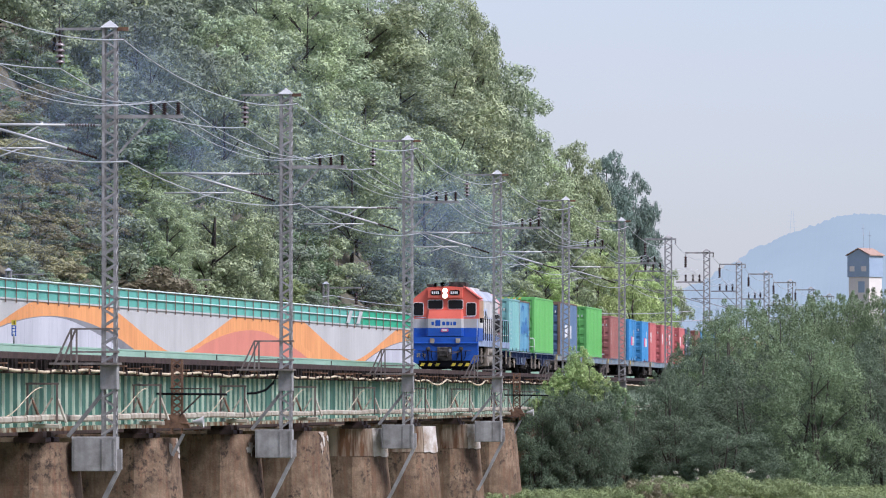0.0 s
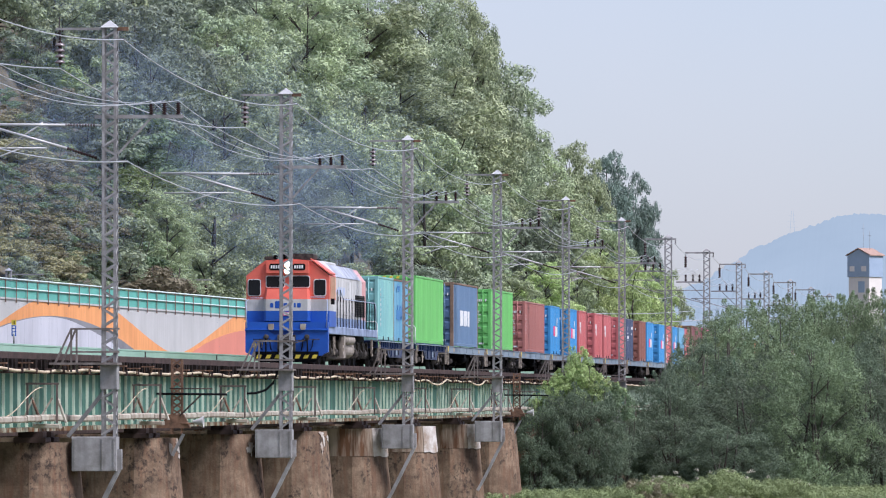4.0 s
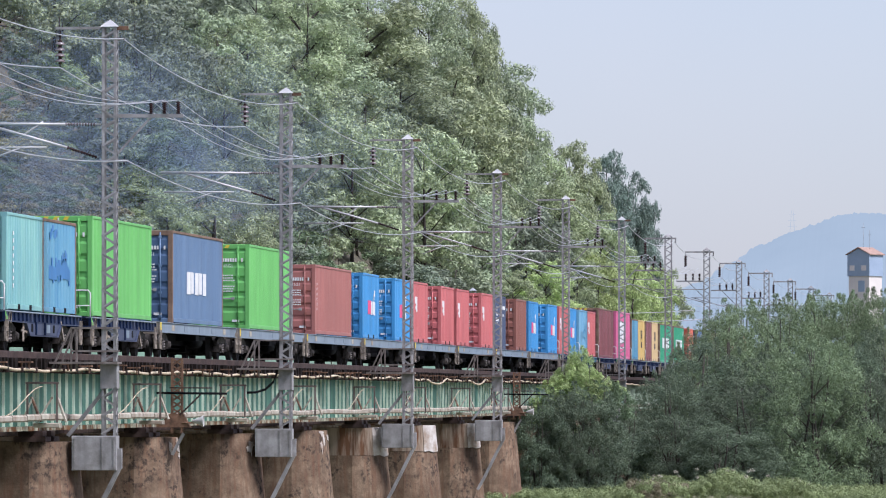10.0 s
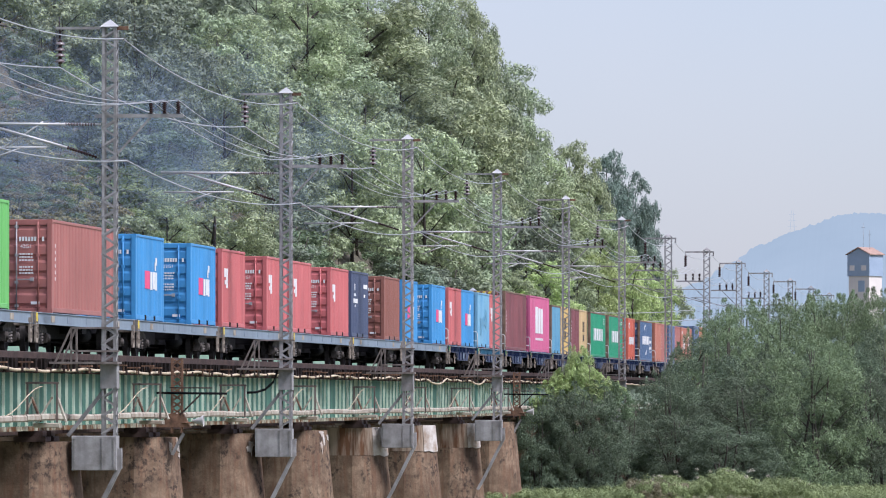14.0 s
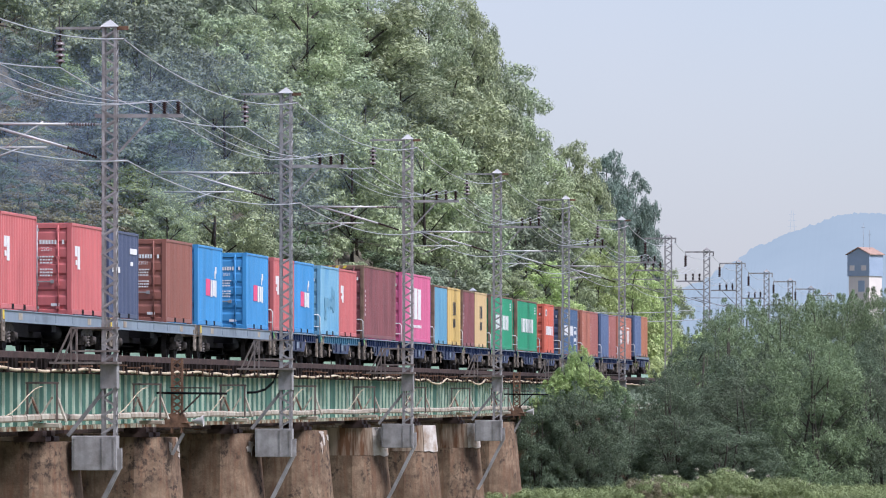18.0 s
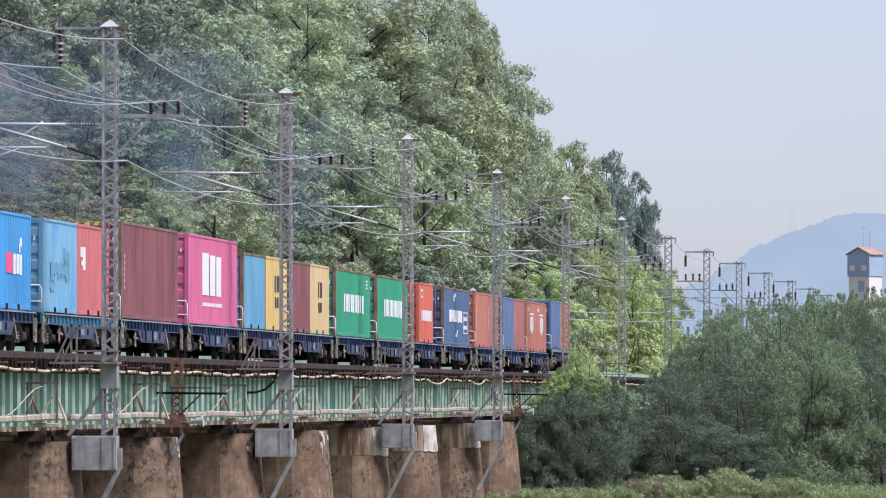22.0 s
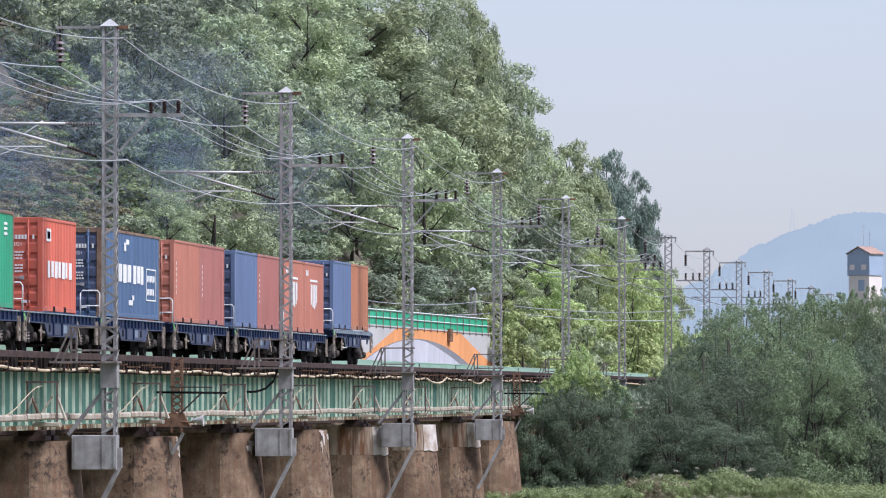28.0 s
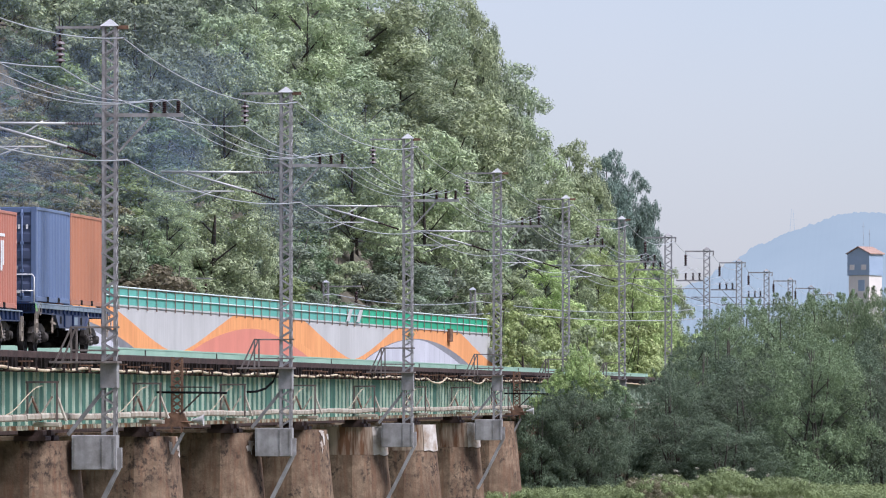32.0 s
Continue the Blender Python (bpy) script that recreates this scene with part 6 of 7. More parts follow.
    for x in (-0.78, 0.78):
        part("air_pipe", Build().tube([(x, -0.02, 1.1), (x, -0.12, 1.0), (x + 0.02, -0.16, 0.6), (x, -0.1, 0.4)], 0.03, 7), M_BLACK, lo)
        part("marker_lamp", Build().lathe([(0.0, -0.12), (0.07, -0.12), (0.1, -0.1), (0.1, -0.02)], (x * 0.98, 0, 1.06), "y", 14), M_GREASE, lo, "round marker lamp")
    for x, word in ((-1.31, "안"), (-1.06, "전")):
        cu = bpy.data.curves.new("apron_word", "FONT")
        cu.body, cu.size, cu.extrude = word, 0.2, 0.003
        cu.materials.append(M_HAZARD)
        o = new("apron_word", cu)
        o.parent = lo
        o.matrix_basis = pose(x, -0.025, 0.69, rx=90)
        o["label"] = "yellow painted safety word"
    for x in (-1.5, 1.5):
        part("corner_handrail", Build().tube([(x, -0.02, 1.4), (x * 1.02, -0.03, 2.4), (x * 0.98, 0.3, 2.46)], 0.02, 6), M_LPALE, lo)
    part("nose_handrail", Build().tube([(-1.4, 0.3, 2.52), (-0.9, 0.2, 2.52)], 0.015, 5).tube([(0.72, 0.1, 2.55), (1.4, 0.28, 2.55)], 0.015, 5), M_LPALE, lo)
    # long hood
    HOOD = [(-1.1, 1.5), (1.1, 1.5), (1.1, 3.4), (0.74, 3.86), (-0.74, 3.86), (-1.1, 3.4)]
    part("hood_skirt", Build().prism(cut_z(HOOD, 1.5, 1.86), "y", 2.6, 17.2), M_LSKIRT, lo, "streaked blue hood skirt")
    part("hood", Build().prism(cut_z(HOOD, 1.86, 3.9), "y", 2.6, 15.8), M_LWHITE, lo, "weathered white engine hood")
    part("hood_end", Build().prism(cut_z(HOOD, 1.86, 3.9), "y", 15.8, 17.2), M_LFADE, lo, "faded pink-red hood end")
    part("rear_cab_block", Build().prism([(-1.25, 1.5), (1.25, 1.5), (1.25, 3.5), (0.8, 3.98), (-0.8, 3.98), (-1.25, 3.5)], "y", 2.6, 5.2), M_LWHITE, lo)
    part("roof_stripe", Build().add([(0.75, 5.2, 3.87), (1.1, 5.2, 3.42), (1.1, 15.2, 3.42), (0.75, 15.2, 3.87)], [(0, 1, 2, 3)]).add([(0.755, 5.2, 3.9), (1.118, 5.2, 3.42), (1.118, 15.2, 3.42), (0.755, 15.2, 3.9)], [(3, 2, 1, 0)]), M_LROOF, lo, "whitish blue roof edge")
    part("roof_fan_deck", Build().box(-0.7, 0.7, 6.0, 10.2, 3.86, 4.02, 0.05), M_LWHITE, lo)
    part("exhaust_stack", Build().box(-0.3, 0.3, 7.4, 8.3, 4.0, 4.16, 0.04), M_BLACK, lo, "sooty exhaust stack")
    for y in (11.6, 13.2, 14.8):
        part("roof_fan", Build().lathe([(0.0, 4.0), (0.55, 4.0), (0.6, 3.96), (0.6, 3.84)], (0, y, 0), "z", 20), M_GREASE, lo, "round roof fan")
    part("radiator_grille", Build().box(1.1, 1.13, 13.3, 16.6, 1.98, 2.82), M_BLACK, lo, "black radiator grille")
    for i in range(9):
        part("grille_slat", Build().box(1.13, 1.145, 13.35, 16.55, 2.02 + i * 0.09, 2.05 + i * 0.09), M_GREASE, lo)
    for i in range(11):
        y = 5.6 + i * 0.92
        part("hood_door", Build().box(1.1, 1.112, y, y + 0.86, 2.0, 3.3, 0.006), M_LWHITE, lo)
        part("door_latch", Build().box(1.112, 1.13, y + 0.74, y + 0.79, 2.5, 2.66), M_GREASE, lo)
    part("hood_writing", Build().box(1.114, 1.118, 7.3, 7.8, 2.75, 3.05).box(1.114, 1.118, 8.1, 8.7, 2.75, 3.05).box(1.114, 1.118, 9.0, 9.6, 2.75, 3.05), M_LPALE, lo)
    # sill, walkway and handrails
    part("side_sill", Build().box(1.42, 1.52, 0.35, 17.6, 1.18, 1.48, 0.02), M_LSILL, lo, "grimy blue side sill")
    part("side_sill", Build().box(-1.52, -1.42, 0.35, 17.6, 1.18, 1.48, 0.02), M_LSILL, lo, "grimy blue side sill")
    part("walkway", Build().box(-1.45, 1.45, 0.35, 17.6, 1.40, 1.46), M_GREASE, lo)
    part("underframe", Build().box(-1.0, 1.0, 0.4, 17.5, 0.9, 1.4), M_BLACK, lo)
    for i in range(14):
        y = 3.6 + i * 1.03
        part("handrail_post", Build().tube([(1.49, y, 1.45), (1.49, y, 2.55 if i > 1 else 2.9)], 0.02, 6), M_BLACK, lo)
    part("handrail", Build().tube([(1.49, 2.7, 2.62), (1.49, 3.6, 2.9), (1.49, 4.63, 2.9), (1.49, 5.66, 2.55), (1.49, 17.0, 2.55), (1.49, 17.4, 2.4), (1.49, 17.5, 1.5)], 0.02, 6), M_LPALE, lo, "pale tube handrail")
    # tanks and steps
    part("fuel_tank", Build().prism([(1.36 * math.copysign(abs(math.cos(radians(k))) ** 0.45, math.cos(radians(k))), 0.66 + 0.42 * math.copysign(abs(math.sin(radians(k))) ** 0.8, math.sin(radians(k)))) for k in range(0, 360, 12)], "y", 7.6, 10.8), M_TANK, lo, "dusty grey fuel tank")
    part("air_reservoir", Build().lathe([(0, 7.0), (0.13, 7.02), (0.19, 7.1), (0.19, 10.0), (0.13, 10.08), (0, 10.1)], (1.3, 0, 1.02), "y", 16), M_TANK, lo, "grey cylindrical air reservoir")
    part("battery_box", Build().box(1.3, 1.5, 5.9, 6.4, 0.3, 1.15, 0.02), M_TANK, lo)
    for y in (2.5, 5.4, 15.8):
        o = part("foot_step", STEP_ME, M_TANDIRT, lo)
        o.matrix_basis = pose(0.2, y, 0.15)
    # bogies with three axles
    for y0 in (3.6, 13.9):
        g = part("bogie", Build().box(-0.9, 0.9, -1.9, 1.9, 0.62, 0.82, 0.04), M_GREASE, lo, "black three-axle bogie")
        g.location = (0, y0, 0)
        for sx in (-1, 1):
            ring = [(-2.3, 0.75), (-2.1, 0.95), (2.1, 0.95), (2.3, 0.75), (2.3, 0.6), (1.2, 0.5), (0.9, 0.68), (-0.9, 0.68), (-1.2, 0.5), (-2.3, 0.6)]
            q = part("side_frame", Build().prism(ring, "x", -0.07, 0.07), M_GREASE, g)
            q.location = (sx * 1.12, 0, 0)
            for y in (-1.7, 0, 1.7):
                a = part("axle_box", Build().box(-0.12, 0.14, -0.2, 0.2, 0.34, 0.68, 0.04).lathe([(0, 0.2), (0.1, 0.2), (0.14, 0.14)], (0, 0, 0.5), "x", 14), M_GREASE, g)
                a.location = (sx * 1.14, y, 0)
                if sx > 0:
                    a = part("damper", Build().beam((1.28, y + 0.55, 0.42), (1.28, y + 0.1, 0.95), 0.09), M_GREASE, g)
        for y in (-1.7, 0, 1.7):
            o = part("wheelset", LOCO_WHEEL, M_WHEEL, g, "steel driving wheelset")
            o.location = (0, y, 0.5)
    return lo


LOCO_WHEEL = wheelset_mesh(0.5)
loco = locomotive()
loco.matrix_basis = pose(0, LU, 0)
MOVERS.append((loco, LU))


# ---------- trees ----------
def leaf_cloud(seed, clumps, per, leaf, droop=0.0, flat=0.75, narrow=0.3, up=0.45, shell=0.25):
    """Many kite-shaped leaves in clumps: (centre, radius) pairs."""
    g = np.random.default_rng(seed)
    per = np.asarray(per)
    q = np.repeat(np.asarray(clumps, dtype=float), per, axis=0)
    n = len(q)
    d = g.normal(size=(n, 3))
    d /= np.linalg.norm(d, axis=1)[:, None]
    rad = q[:, 3] * g.uniform(shell, 1.0, n) ** 0.55
    p = q[:, :3] + d * rad[:, None] * np.array((1, 1, flat))
    if droop:
        p[:, 2] -= droop * g.random(n) * q[:, 3]
    nrm = d * 1.2 + g.normal(size=(n, 3)) * 0.28 + np.array((0, 0, up))
    nrm /= np.linalg.norm(nrm, axis=1)[:, None]
    a = np.cross(nrm, g.normal(size=(n, 3)))
    a /= np.linalg.norm(a, axis=1)[:, None] + 1e-6
    c = np.cross(nrm, a)
    s = leaf * g.uniform(0.6, 1.35, n)[:, None]
    V = np.stack([p - a * s * 0.4 - c * s * narrow, p - a * s * 0.4 + c * s * narrow, p + a * s * 0.75], axis=1).reshape(-1, 3)
    me = bpy.data.meshes.new("crown")
    me.vertices.add(len(V))
    me.vertices.foreach_set("co", V.astype(np.float32).ravel())
    me.loops.add(3 * n)
    me.loops.foreach_set("vertex_index", np.arange(3 * n, dtype=np.int32))
    me.polygons.add(n)
    me.polygons.foreach_set("loop_start", np.arange(0, 3 * n, 3, dtype=np.int32))
    me.polygons.foreach_set("loop_total", np.full(n, 3, dtype=np.int32))
    me.update()
    return me


def tree_kind(seed, height, radius, boughs, leaves, leaf, low=0.2, trunk_r=0.16, stems=1, bough=(0.30, 0.46), sprays=9, flat=0.75, droop=0.0, narrow=0.3, spike=0.0):
    """Meshes of one tree: a tapered trunk with limbs, and a crown of domed boughs, each made of leafy sprays on its upper side."""
    r = random.Random(seed)
    wood, clumps = Build(), []
    base = [(r.uniform(-0.25, 0.25) * (stems - 1), r.uniform(-0.25, 0.25) * (stems - 1)) for _ in range(stems)]
    for bx, by in base:
        k = 1.0 if stems == 1 else 2.2
        lx, ly = r.uniform(-0.4, 0.4) * k, r.uniform(-0.4, 0.4) * k
        wood.tube([(bx, by, -0.8), (bx + lx * 0.3, by + ly * 0.3, height * 0.3), (bx + lx, by + ly, height * 0.6), (bx + lx * 1.2, by + ly * 1.2, height * 0.86)],
                  [trunk_r, trunk_r * 0.8, trunk_r * 0.45, 0.02], 7)
    for i in range(boughs):
        t = (i + 0.5) / boughs
        a = i * 2.39996 + r.uniform(-0.5, 0.5)
        env = math.sqrt(max(0.0, 1 - (abs(t - 0.42) / (0.60 if t > 0.42 else 0.52)) ** 2.4))
        br = radius * r.uniform(*bough) * (0.55 + 0.45 * env)
        rr = max(0.0, radius * (0.25 + 0.75 * env) - br * 0.6) * r.uniform(0.6, 1.1)
        c = Vector((rr * math.cos(a), rr * math.sin(a), height * (low + (0.97 - low) * t) - br * 0.75 + r.uniform(-0.3, 0.3)))
        for j in range(sprays):
            h = 1 - 1.35 * (j + 0.5) / sprays
            b = j * 2.39996 + i
            w = math.sqrt(max(0.0, 1 - h * h))
            k = r.uniform(0.5, 0.8)
            clumps.append((c.x + br * k * w * math.cos(b), c.y + br * k * w * math.sin(b), c.z + br * k * h * flat, br * r.uniform(0.32, 0.52)))
        if spike:
            for j in range(2):
                b, k = r.uniform(0, 6.3), r.uniform(0.2, 0.8) * br
                for e in range(4):
                    clumps.append((c.x + k * math.cos(b), c.y + k * math.sin(b), c.z + br * flat + spike * (0.1 + 0.3 * e), 0.20 - 0.038 * e))
        if i % 2 == 0:
            z0 = max(height * low * 0.7, c.z - rr * 0.9)
            s = base[i % stems]
            wood.tube([(s[0], s[1], z0), (c.x * 0.55, c.y * 0.55, (z0 + c.z) / 2 + 0.15), (c.x, c.y, c.z)], [trunk_r * 0.4, trunk_r * 0.24, 0.015], 5, False)
    tot = sum(c[3] ** 2 for c in clumps)
    per = [max(12, int(leaves * c[3] ** 2 / tot)) for c in clumps]
    return wood.mesh("trunk", M_BARK), leaf_cloud(seed, clumps, per, leaf, droop, flat, narrow)


# kinds: meshes, height, crown radius
HILL_KINDS = [(tree_kind(s, h, rad, n, lv, 0.27, lo), h, rad) for s, h, rad, n, lv, lo in
              ((1, 11.0, 4.4, 20, 12000, 0.22), (2, 12.5, 4.8, 24, 14000, 0.2), (3, 9.5, 4.4, 18, 11000, 0.18), (4, 13.0, 4.2, 22, 12000, 0.25), (5, 8.0, 3.6, 14, 8000, 0.12))]
TALL_KINDS = [(tree_kind(s, h, rad, n, int(lv * 1.5), 0.205, lo, trunk_r=0.22), h, rad) for s, h, rad, n, lv, lo in
              ((41, 17.0, 4.2, 38, 21000, 0.12), (42, 19.0, 4.6, 44, 24000, 0.15), (43, 15.0, 4.4, 34, 20000, 0.1))]
WILLOW_KINDS = [(tree_kind(s, h, rad, n, lv, 0.16, lo, 0.10, 4, (0.24, 0.40), 10, 0.8, 0.5, 0.14, 0.2), h, rad) for s, h, rad, n, lv, lo in
                ((11, 9.5, 3.9, 46, 44000, 0.04), (12, 8.0, 3.6, 40, 38000, 0.03), (13, 11.0, 3.6, 46, 42000, 0.05))]
SLIM_KIND = (tree_kind(31, 10.5, 0.8, 7, 700, 0.15, 0.92, 0.016, 2, (0.25, 0.45), 4, 1.2, 0.0, 0.14, 0.25), 10.5, 0.8)
SAPLING_KIND = (tree_kind(32, 10.5, 1.3, 16, 5200, 0.17, 0.74, 0.03, 3, (0.28, 0.5), 8, 0.9, 0.1, 0.14, 0.25), 10.5, 1.3)
SHRUB_KINDS = [(tree_kind(s, h, rad, 13, 4200, 0.17, 0.05, 0.035, 3, (0.32, 0.5)), h, rad) for s, h, rad in ((21, 3.2, 1.9), (22, 4.6, 1.7))]


def plant(name, kind, x, y, z, high, wide, turn, leaf, label, category, group):
    """A tree or bush grown to that height, its crown so many times as wide as the kind's."""
    t = thing(name, pose(x, y, z, 0, 0, turn), label=label, category=category, group=group)
    t.scale = (wide, wide, high / kind[1])
    part("trunk", kind[0][0], M_BARK, t)
    part("crown", kind[0][1], leaf, t)
    return t


def column(x, y):
    return 784 + FOCAL * ((x - EYE[0]) / y + 0.0963)


rt = random.Random(77)
for j in range(44):
    for i in range(12):
        y = 396 + j * 7.4 + rt.uniform(-2.5, 2.5)
        e = 5.5 + i * 6.6 + rt.uniform(-2.2, 2.2) + (3 if j % 2 else 0)
        x = edge_x(y) - e
        z = ground_z(x, y)
        if z > 0.0595 * y + 1.5 or x < EYE[0] - 0.168 * y - 4:
            continue
        turn, size, pick, kind_no = rt.uniform(0, 360), rt.uniform(0.8, 1.15), rt.random(), rt.randrange(5)
        if (y < 452 and e < 24) or (y < 535 and e < 10.5):
            k = SHRUB_KINDS[i % 2]
            if column(x, y) < 195 and 398 < y < 440:
                size *= 0.4
            plant("slope_bush", k, x, y, z - 0.3, k[1] * size * 1.1, size * 1.7, turn, M_GREENWILLOW if pick < 0.5 else M_SHADELEAF,
                  "dull green bush on the rocky slope", "bush", "bushes on the slope")
            continue
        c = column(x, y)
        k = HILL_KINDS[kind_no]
        # sunlight and shade over the hill, painted by leaf tone for each picture column
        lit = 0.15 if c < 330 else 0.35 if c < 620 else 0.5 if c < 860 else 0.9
        lf = M_LEAF2 if pick < lit else M_SHADELEAF if pick > (0.4 if c < 330 else 0.82) else M_LEAF
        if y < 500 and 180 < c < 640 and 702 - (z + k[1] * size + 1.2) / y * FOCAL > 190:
            lf = M_SHADELEAF  # shade low on the slope, put into the leaf colour by picture place
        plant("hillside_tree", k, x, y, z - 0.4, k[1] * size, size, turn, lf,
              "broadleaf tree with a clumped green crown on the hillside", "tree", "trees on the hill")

# scrub that covers the bare rock low on the slope
for i in range(75):
    y = rt.uniform(392, 452)
    x = edge_x(y) - rt.uniform(4, 27)
    k, size = SHRUB_KINDS[i % 2], rt.uniform(0.8, 1.5)
    if column(x, y) < 195 and 398 < y < 440:
        size *= 0.4
    plant("slope_bush", k, x, y, ground_z(x, y) - 0.4, k[1] * size, size * 1.5, rt.uniform(0, 360), (M_GREENWILLOW, M_SHADELEAF, M_BANK, M_SHADELEAF, M_STRAW, M_GREENWILLOW)[i % 6],
          "dull green and brown scrub on the rocky slope", "bush", "bushes on the slope")


# a lighter patch of dry scrub on a ledge of the slope
for i in range(30):
    y = rt.uniform(418, 434)
    x = EYE[0] + y * ((rt.uniform(-10, 185) - 784) / FOCAL - 0.0963)
    k, size = SHRUB_KINDS[i % 2], rt.uniform(0.5, 0.8)
    plant("slope_bush", k, x, y, ground_z(x, y) - 0.2, k[1] * size, size * 1.7, rt.uniform(0, 360), (M_OLIVE, M_STRAW, M_OLIVE, M_BANK)[i % 4],
          "dry olive scrub on a rocky ledge", "bush", "bushes on the slope")


# low scrub over the bare rock below that ledge
rl = random.Random(91)
for i in range(22):
    y = rl.uniform(402, 421)
    x = EYE[0] + y * ((rl.uniform(-25, 110) - 784) / FOCAL - 0.0963)
    k, size = SHRUB_KINDS[i % 2], rl.uniform(0.45, 0.65)
    plant("slope_bush", k, x, y, ground_z(x, y) - 0.2, k[1] * size, size * 1.8, rl.uniform(0, 360), (M_OLIVE, M_GREENWILLOW, M_STRAW)[i % 3],
          "low dull scrub on the bare rocky slope", "bush", "bushes on the slope")


# single trees that stand out against the sky or before the slope
def by_sight(col, y, top):
    """Where a tree stands that is seen in that column, and how high it must reach."""
    x = EYE[0] + y * ((col - 784) / FOCAL - 0.0963)
    z = ground_z(x, y)
    return x, z, EYE[2] + (702 - top) / FOCAL * y - z


for col, y, top, k, leaf, half in ((415, 500, 28, 1, M_LEAF2, 66), (530, 525, -15, 0, M_LEAF2, 76), (545, 560, -60, 1, M_LEAF, 110), (635, 570, -50, 0, M_LEAF2, 105), (690, 578, -6, 2, M_LEAF, 62), (755, 588, -12, 1, M_LEAF, 74), (818, 594, -8, 1, M_LEAF2, 62), (848, 598, 22, 2, M_LEAF, 44),
                                   (845, 602, 62, 2, M_LEAF, 66), (880, 606, 120, 1, M_LEAF, 80), (800, 580, 120, 2, M_LEAF2, 100), (700, 572, 110, 1, M_LEAF, 100), (905, 610, 200, 2, M_LEAF, 52), (932, 612, 163, 0, M_LEAF, 22),
                                   (950, 620, 248, 2, M_LEAF2, 62), (1010, 630, 252, 0, M_LEAF2, 52), (1045, 632, 285, 2, M_LEAF2, 40), (985, 600, 330, 1, M_LEAF2, 70), (1060, 610, 380, 2, M_LEAF2, 55),
                                   (1092, 620, 440, 2, M_SUNLEAF, 60), (1180, 650, 480, 2, M_LEAF2, 40), (370, 434, 283, 2, M_LEAF2, 84), (1120, 600, 468, 2, M_SUNLEAF, 48), (1168, 615, 475, 2, M_SUNLEAF, 36), (1062, 590, 452, 2, M_SUNLEAF, 45), (965, 560, 465, 2, M_SUNLEAF, 50), (905, 548, 480, 2, M_LEAF2, 45), (1020, 575, 440, 2, M_LEAF2, 45), (292, 426, 335, 1, M_LEAF2, 48), (440, 438, 345, 0, M_LEAF2, 38)):
    x, z, want = by_sight(col, y, top)
    k = TALL_KINDS[k]
    plant("hillside_tree", k, x, y, z - 0.4, want * 1.07 + 0.4, half * 1.3 * y / FOCAL / k[2], rt.uniform(0, 360), leaf, "tall broadleaf tree standing out from the wooded slope", "tree", "trees on the hill")
for col, y, top, half in ((1078, 640, 266, 46), (1118, 644, 304, 38), (1146, 648, 348, 30)):
    x, z, want = by_sight(col, y, top)
    plant("hillside_tree", TALL_KINDS[0], x, y, z - 0.4, want * 1.06 + 0.4, half * 1.3 * y / FOCAL / TALL_KINDS[0][2], rt.uniform(0, 360), M_PINE, "tall dark blue-green tree at the end of the hill", "tree", "trees on the hill")

# bushes between track and slope; the sunlight on them is in the leaf colour
for i in range(72):
    y = rt.uniform(500, 640)
    x = rt.uniform(-14.5, -6.4)
    k = SHRUB_KINDS[i % 2] if x > -9 else HILL_KINDS[4]
    size = rt.uniform(0.8, 1.4) if x > -9 else rt.uniform(0.5, 1.05)
    plant("roadside_bush", k, x, y, ground_z(x, y) - 0.1, k[1] * size, size * (1.2 if x > -9 else 0.9), rt.uniform(0, 360), (M_SUNLEAF, M_SUNLEAF, M_LEAF2, M_SUNLEAF)[i % 4], "bright green bush beside the railway", "bush", "bushes beside the track")
for i in range(34):
    y = rt.uniform(385, 505)
    x = edge_x(y) - rt.uniform(6, 9)
    k, size = SHRUB_KINDS[i % 2], rt.uniform(0.8, 1.3)
    if column(x, y) < 195:
        size *= 0.45
    plant("roadside_bush", k, x, y, ground_z(x, y) - 0.2, k[1] * size, size * 1.2, rt.uniform(0, 360), (M_GREENWILLOW, M_LEAF, M_LEAF2)[i % 3], "dull green bush on the foot of the slope", "bush", "bushes on the slope")

# willows on the river flat before the bridge: column, distance, top, kind, half width
WILLOWS = ((955, 331, 705, 1, 55), (1035, 333, 675, 1, 75), (1000, 332, 685, 1, 60), (1105, 350, 720, 1, 60), (1185, 362, 640, 0, 75), (1245, 372, 590, 2, 85), (1330, 352, 650, 0, 110), (1440, 346, 580, 0, 105), (1545, 350, 640, 1, 100),
           (1285, 392, 535, 2, 80), (1370, 398, 520, 0, 95), (1450, 405, 515, 2, 90), (1530, 400, 510, 0, 95), (1562, 392, 502, 2, 60), (1508, 396, 512, 2, 50), (1580, 380, 560, 1, 95), (1235, 400, 572, 2, 55),
           (1320, 420, 520, 2, 80), (1410, 430, 512, 2, 80), (1490, 425, 505, 2, 80), (1490, 372, 600, 0, 90), (1375, 375, 610, 0, 95), (1160, 380, 715, 1, 45), (1090, 345, 765, 1, 80), (1000, 340, 740, 1, 75), (1210, 345, 720, 1, 85), (1290, 342, 745, 1, 90))
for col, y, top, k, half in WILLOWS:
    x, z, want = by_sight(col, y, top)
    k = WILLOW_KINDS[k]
    # rear willows take the sunlit tone, front ones the shaded: light in the colour
    plant("willow", k, x, y, z - 0.1, want + 0.1, half * y / FOCAL / k[2] * 1.15, rt.uniform(0, 360), M_LITWILLOW if y > 384 or col == 1440 else M_WILLOW, "dense grey-green willow on the river flat", "tree", "willows before the bridge")

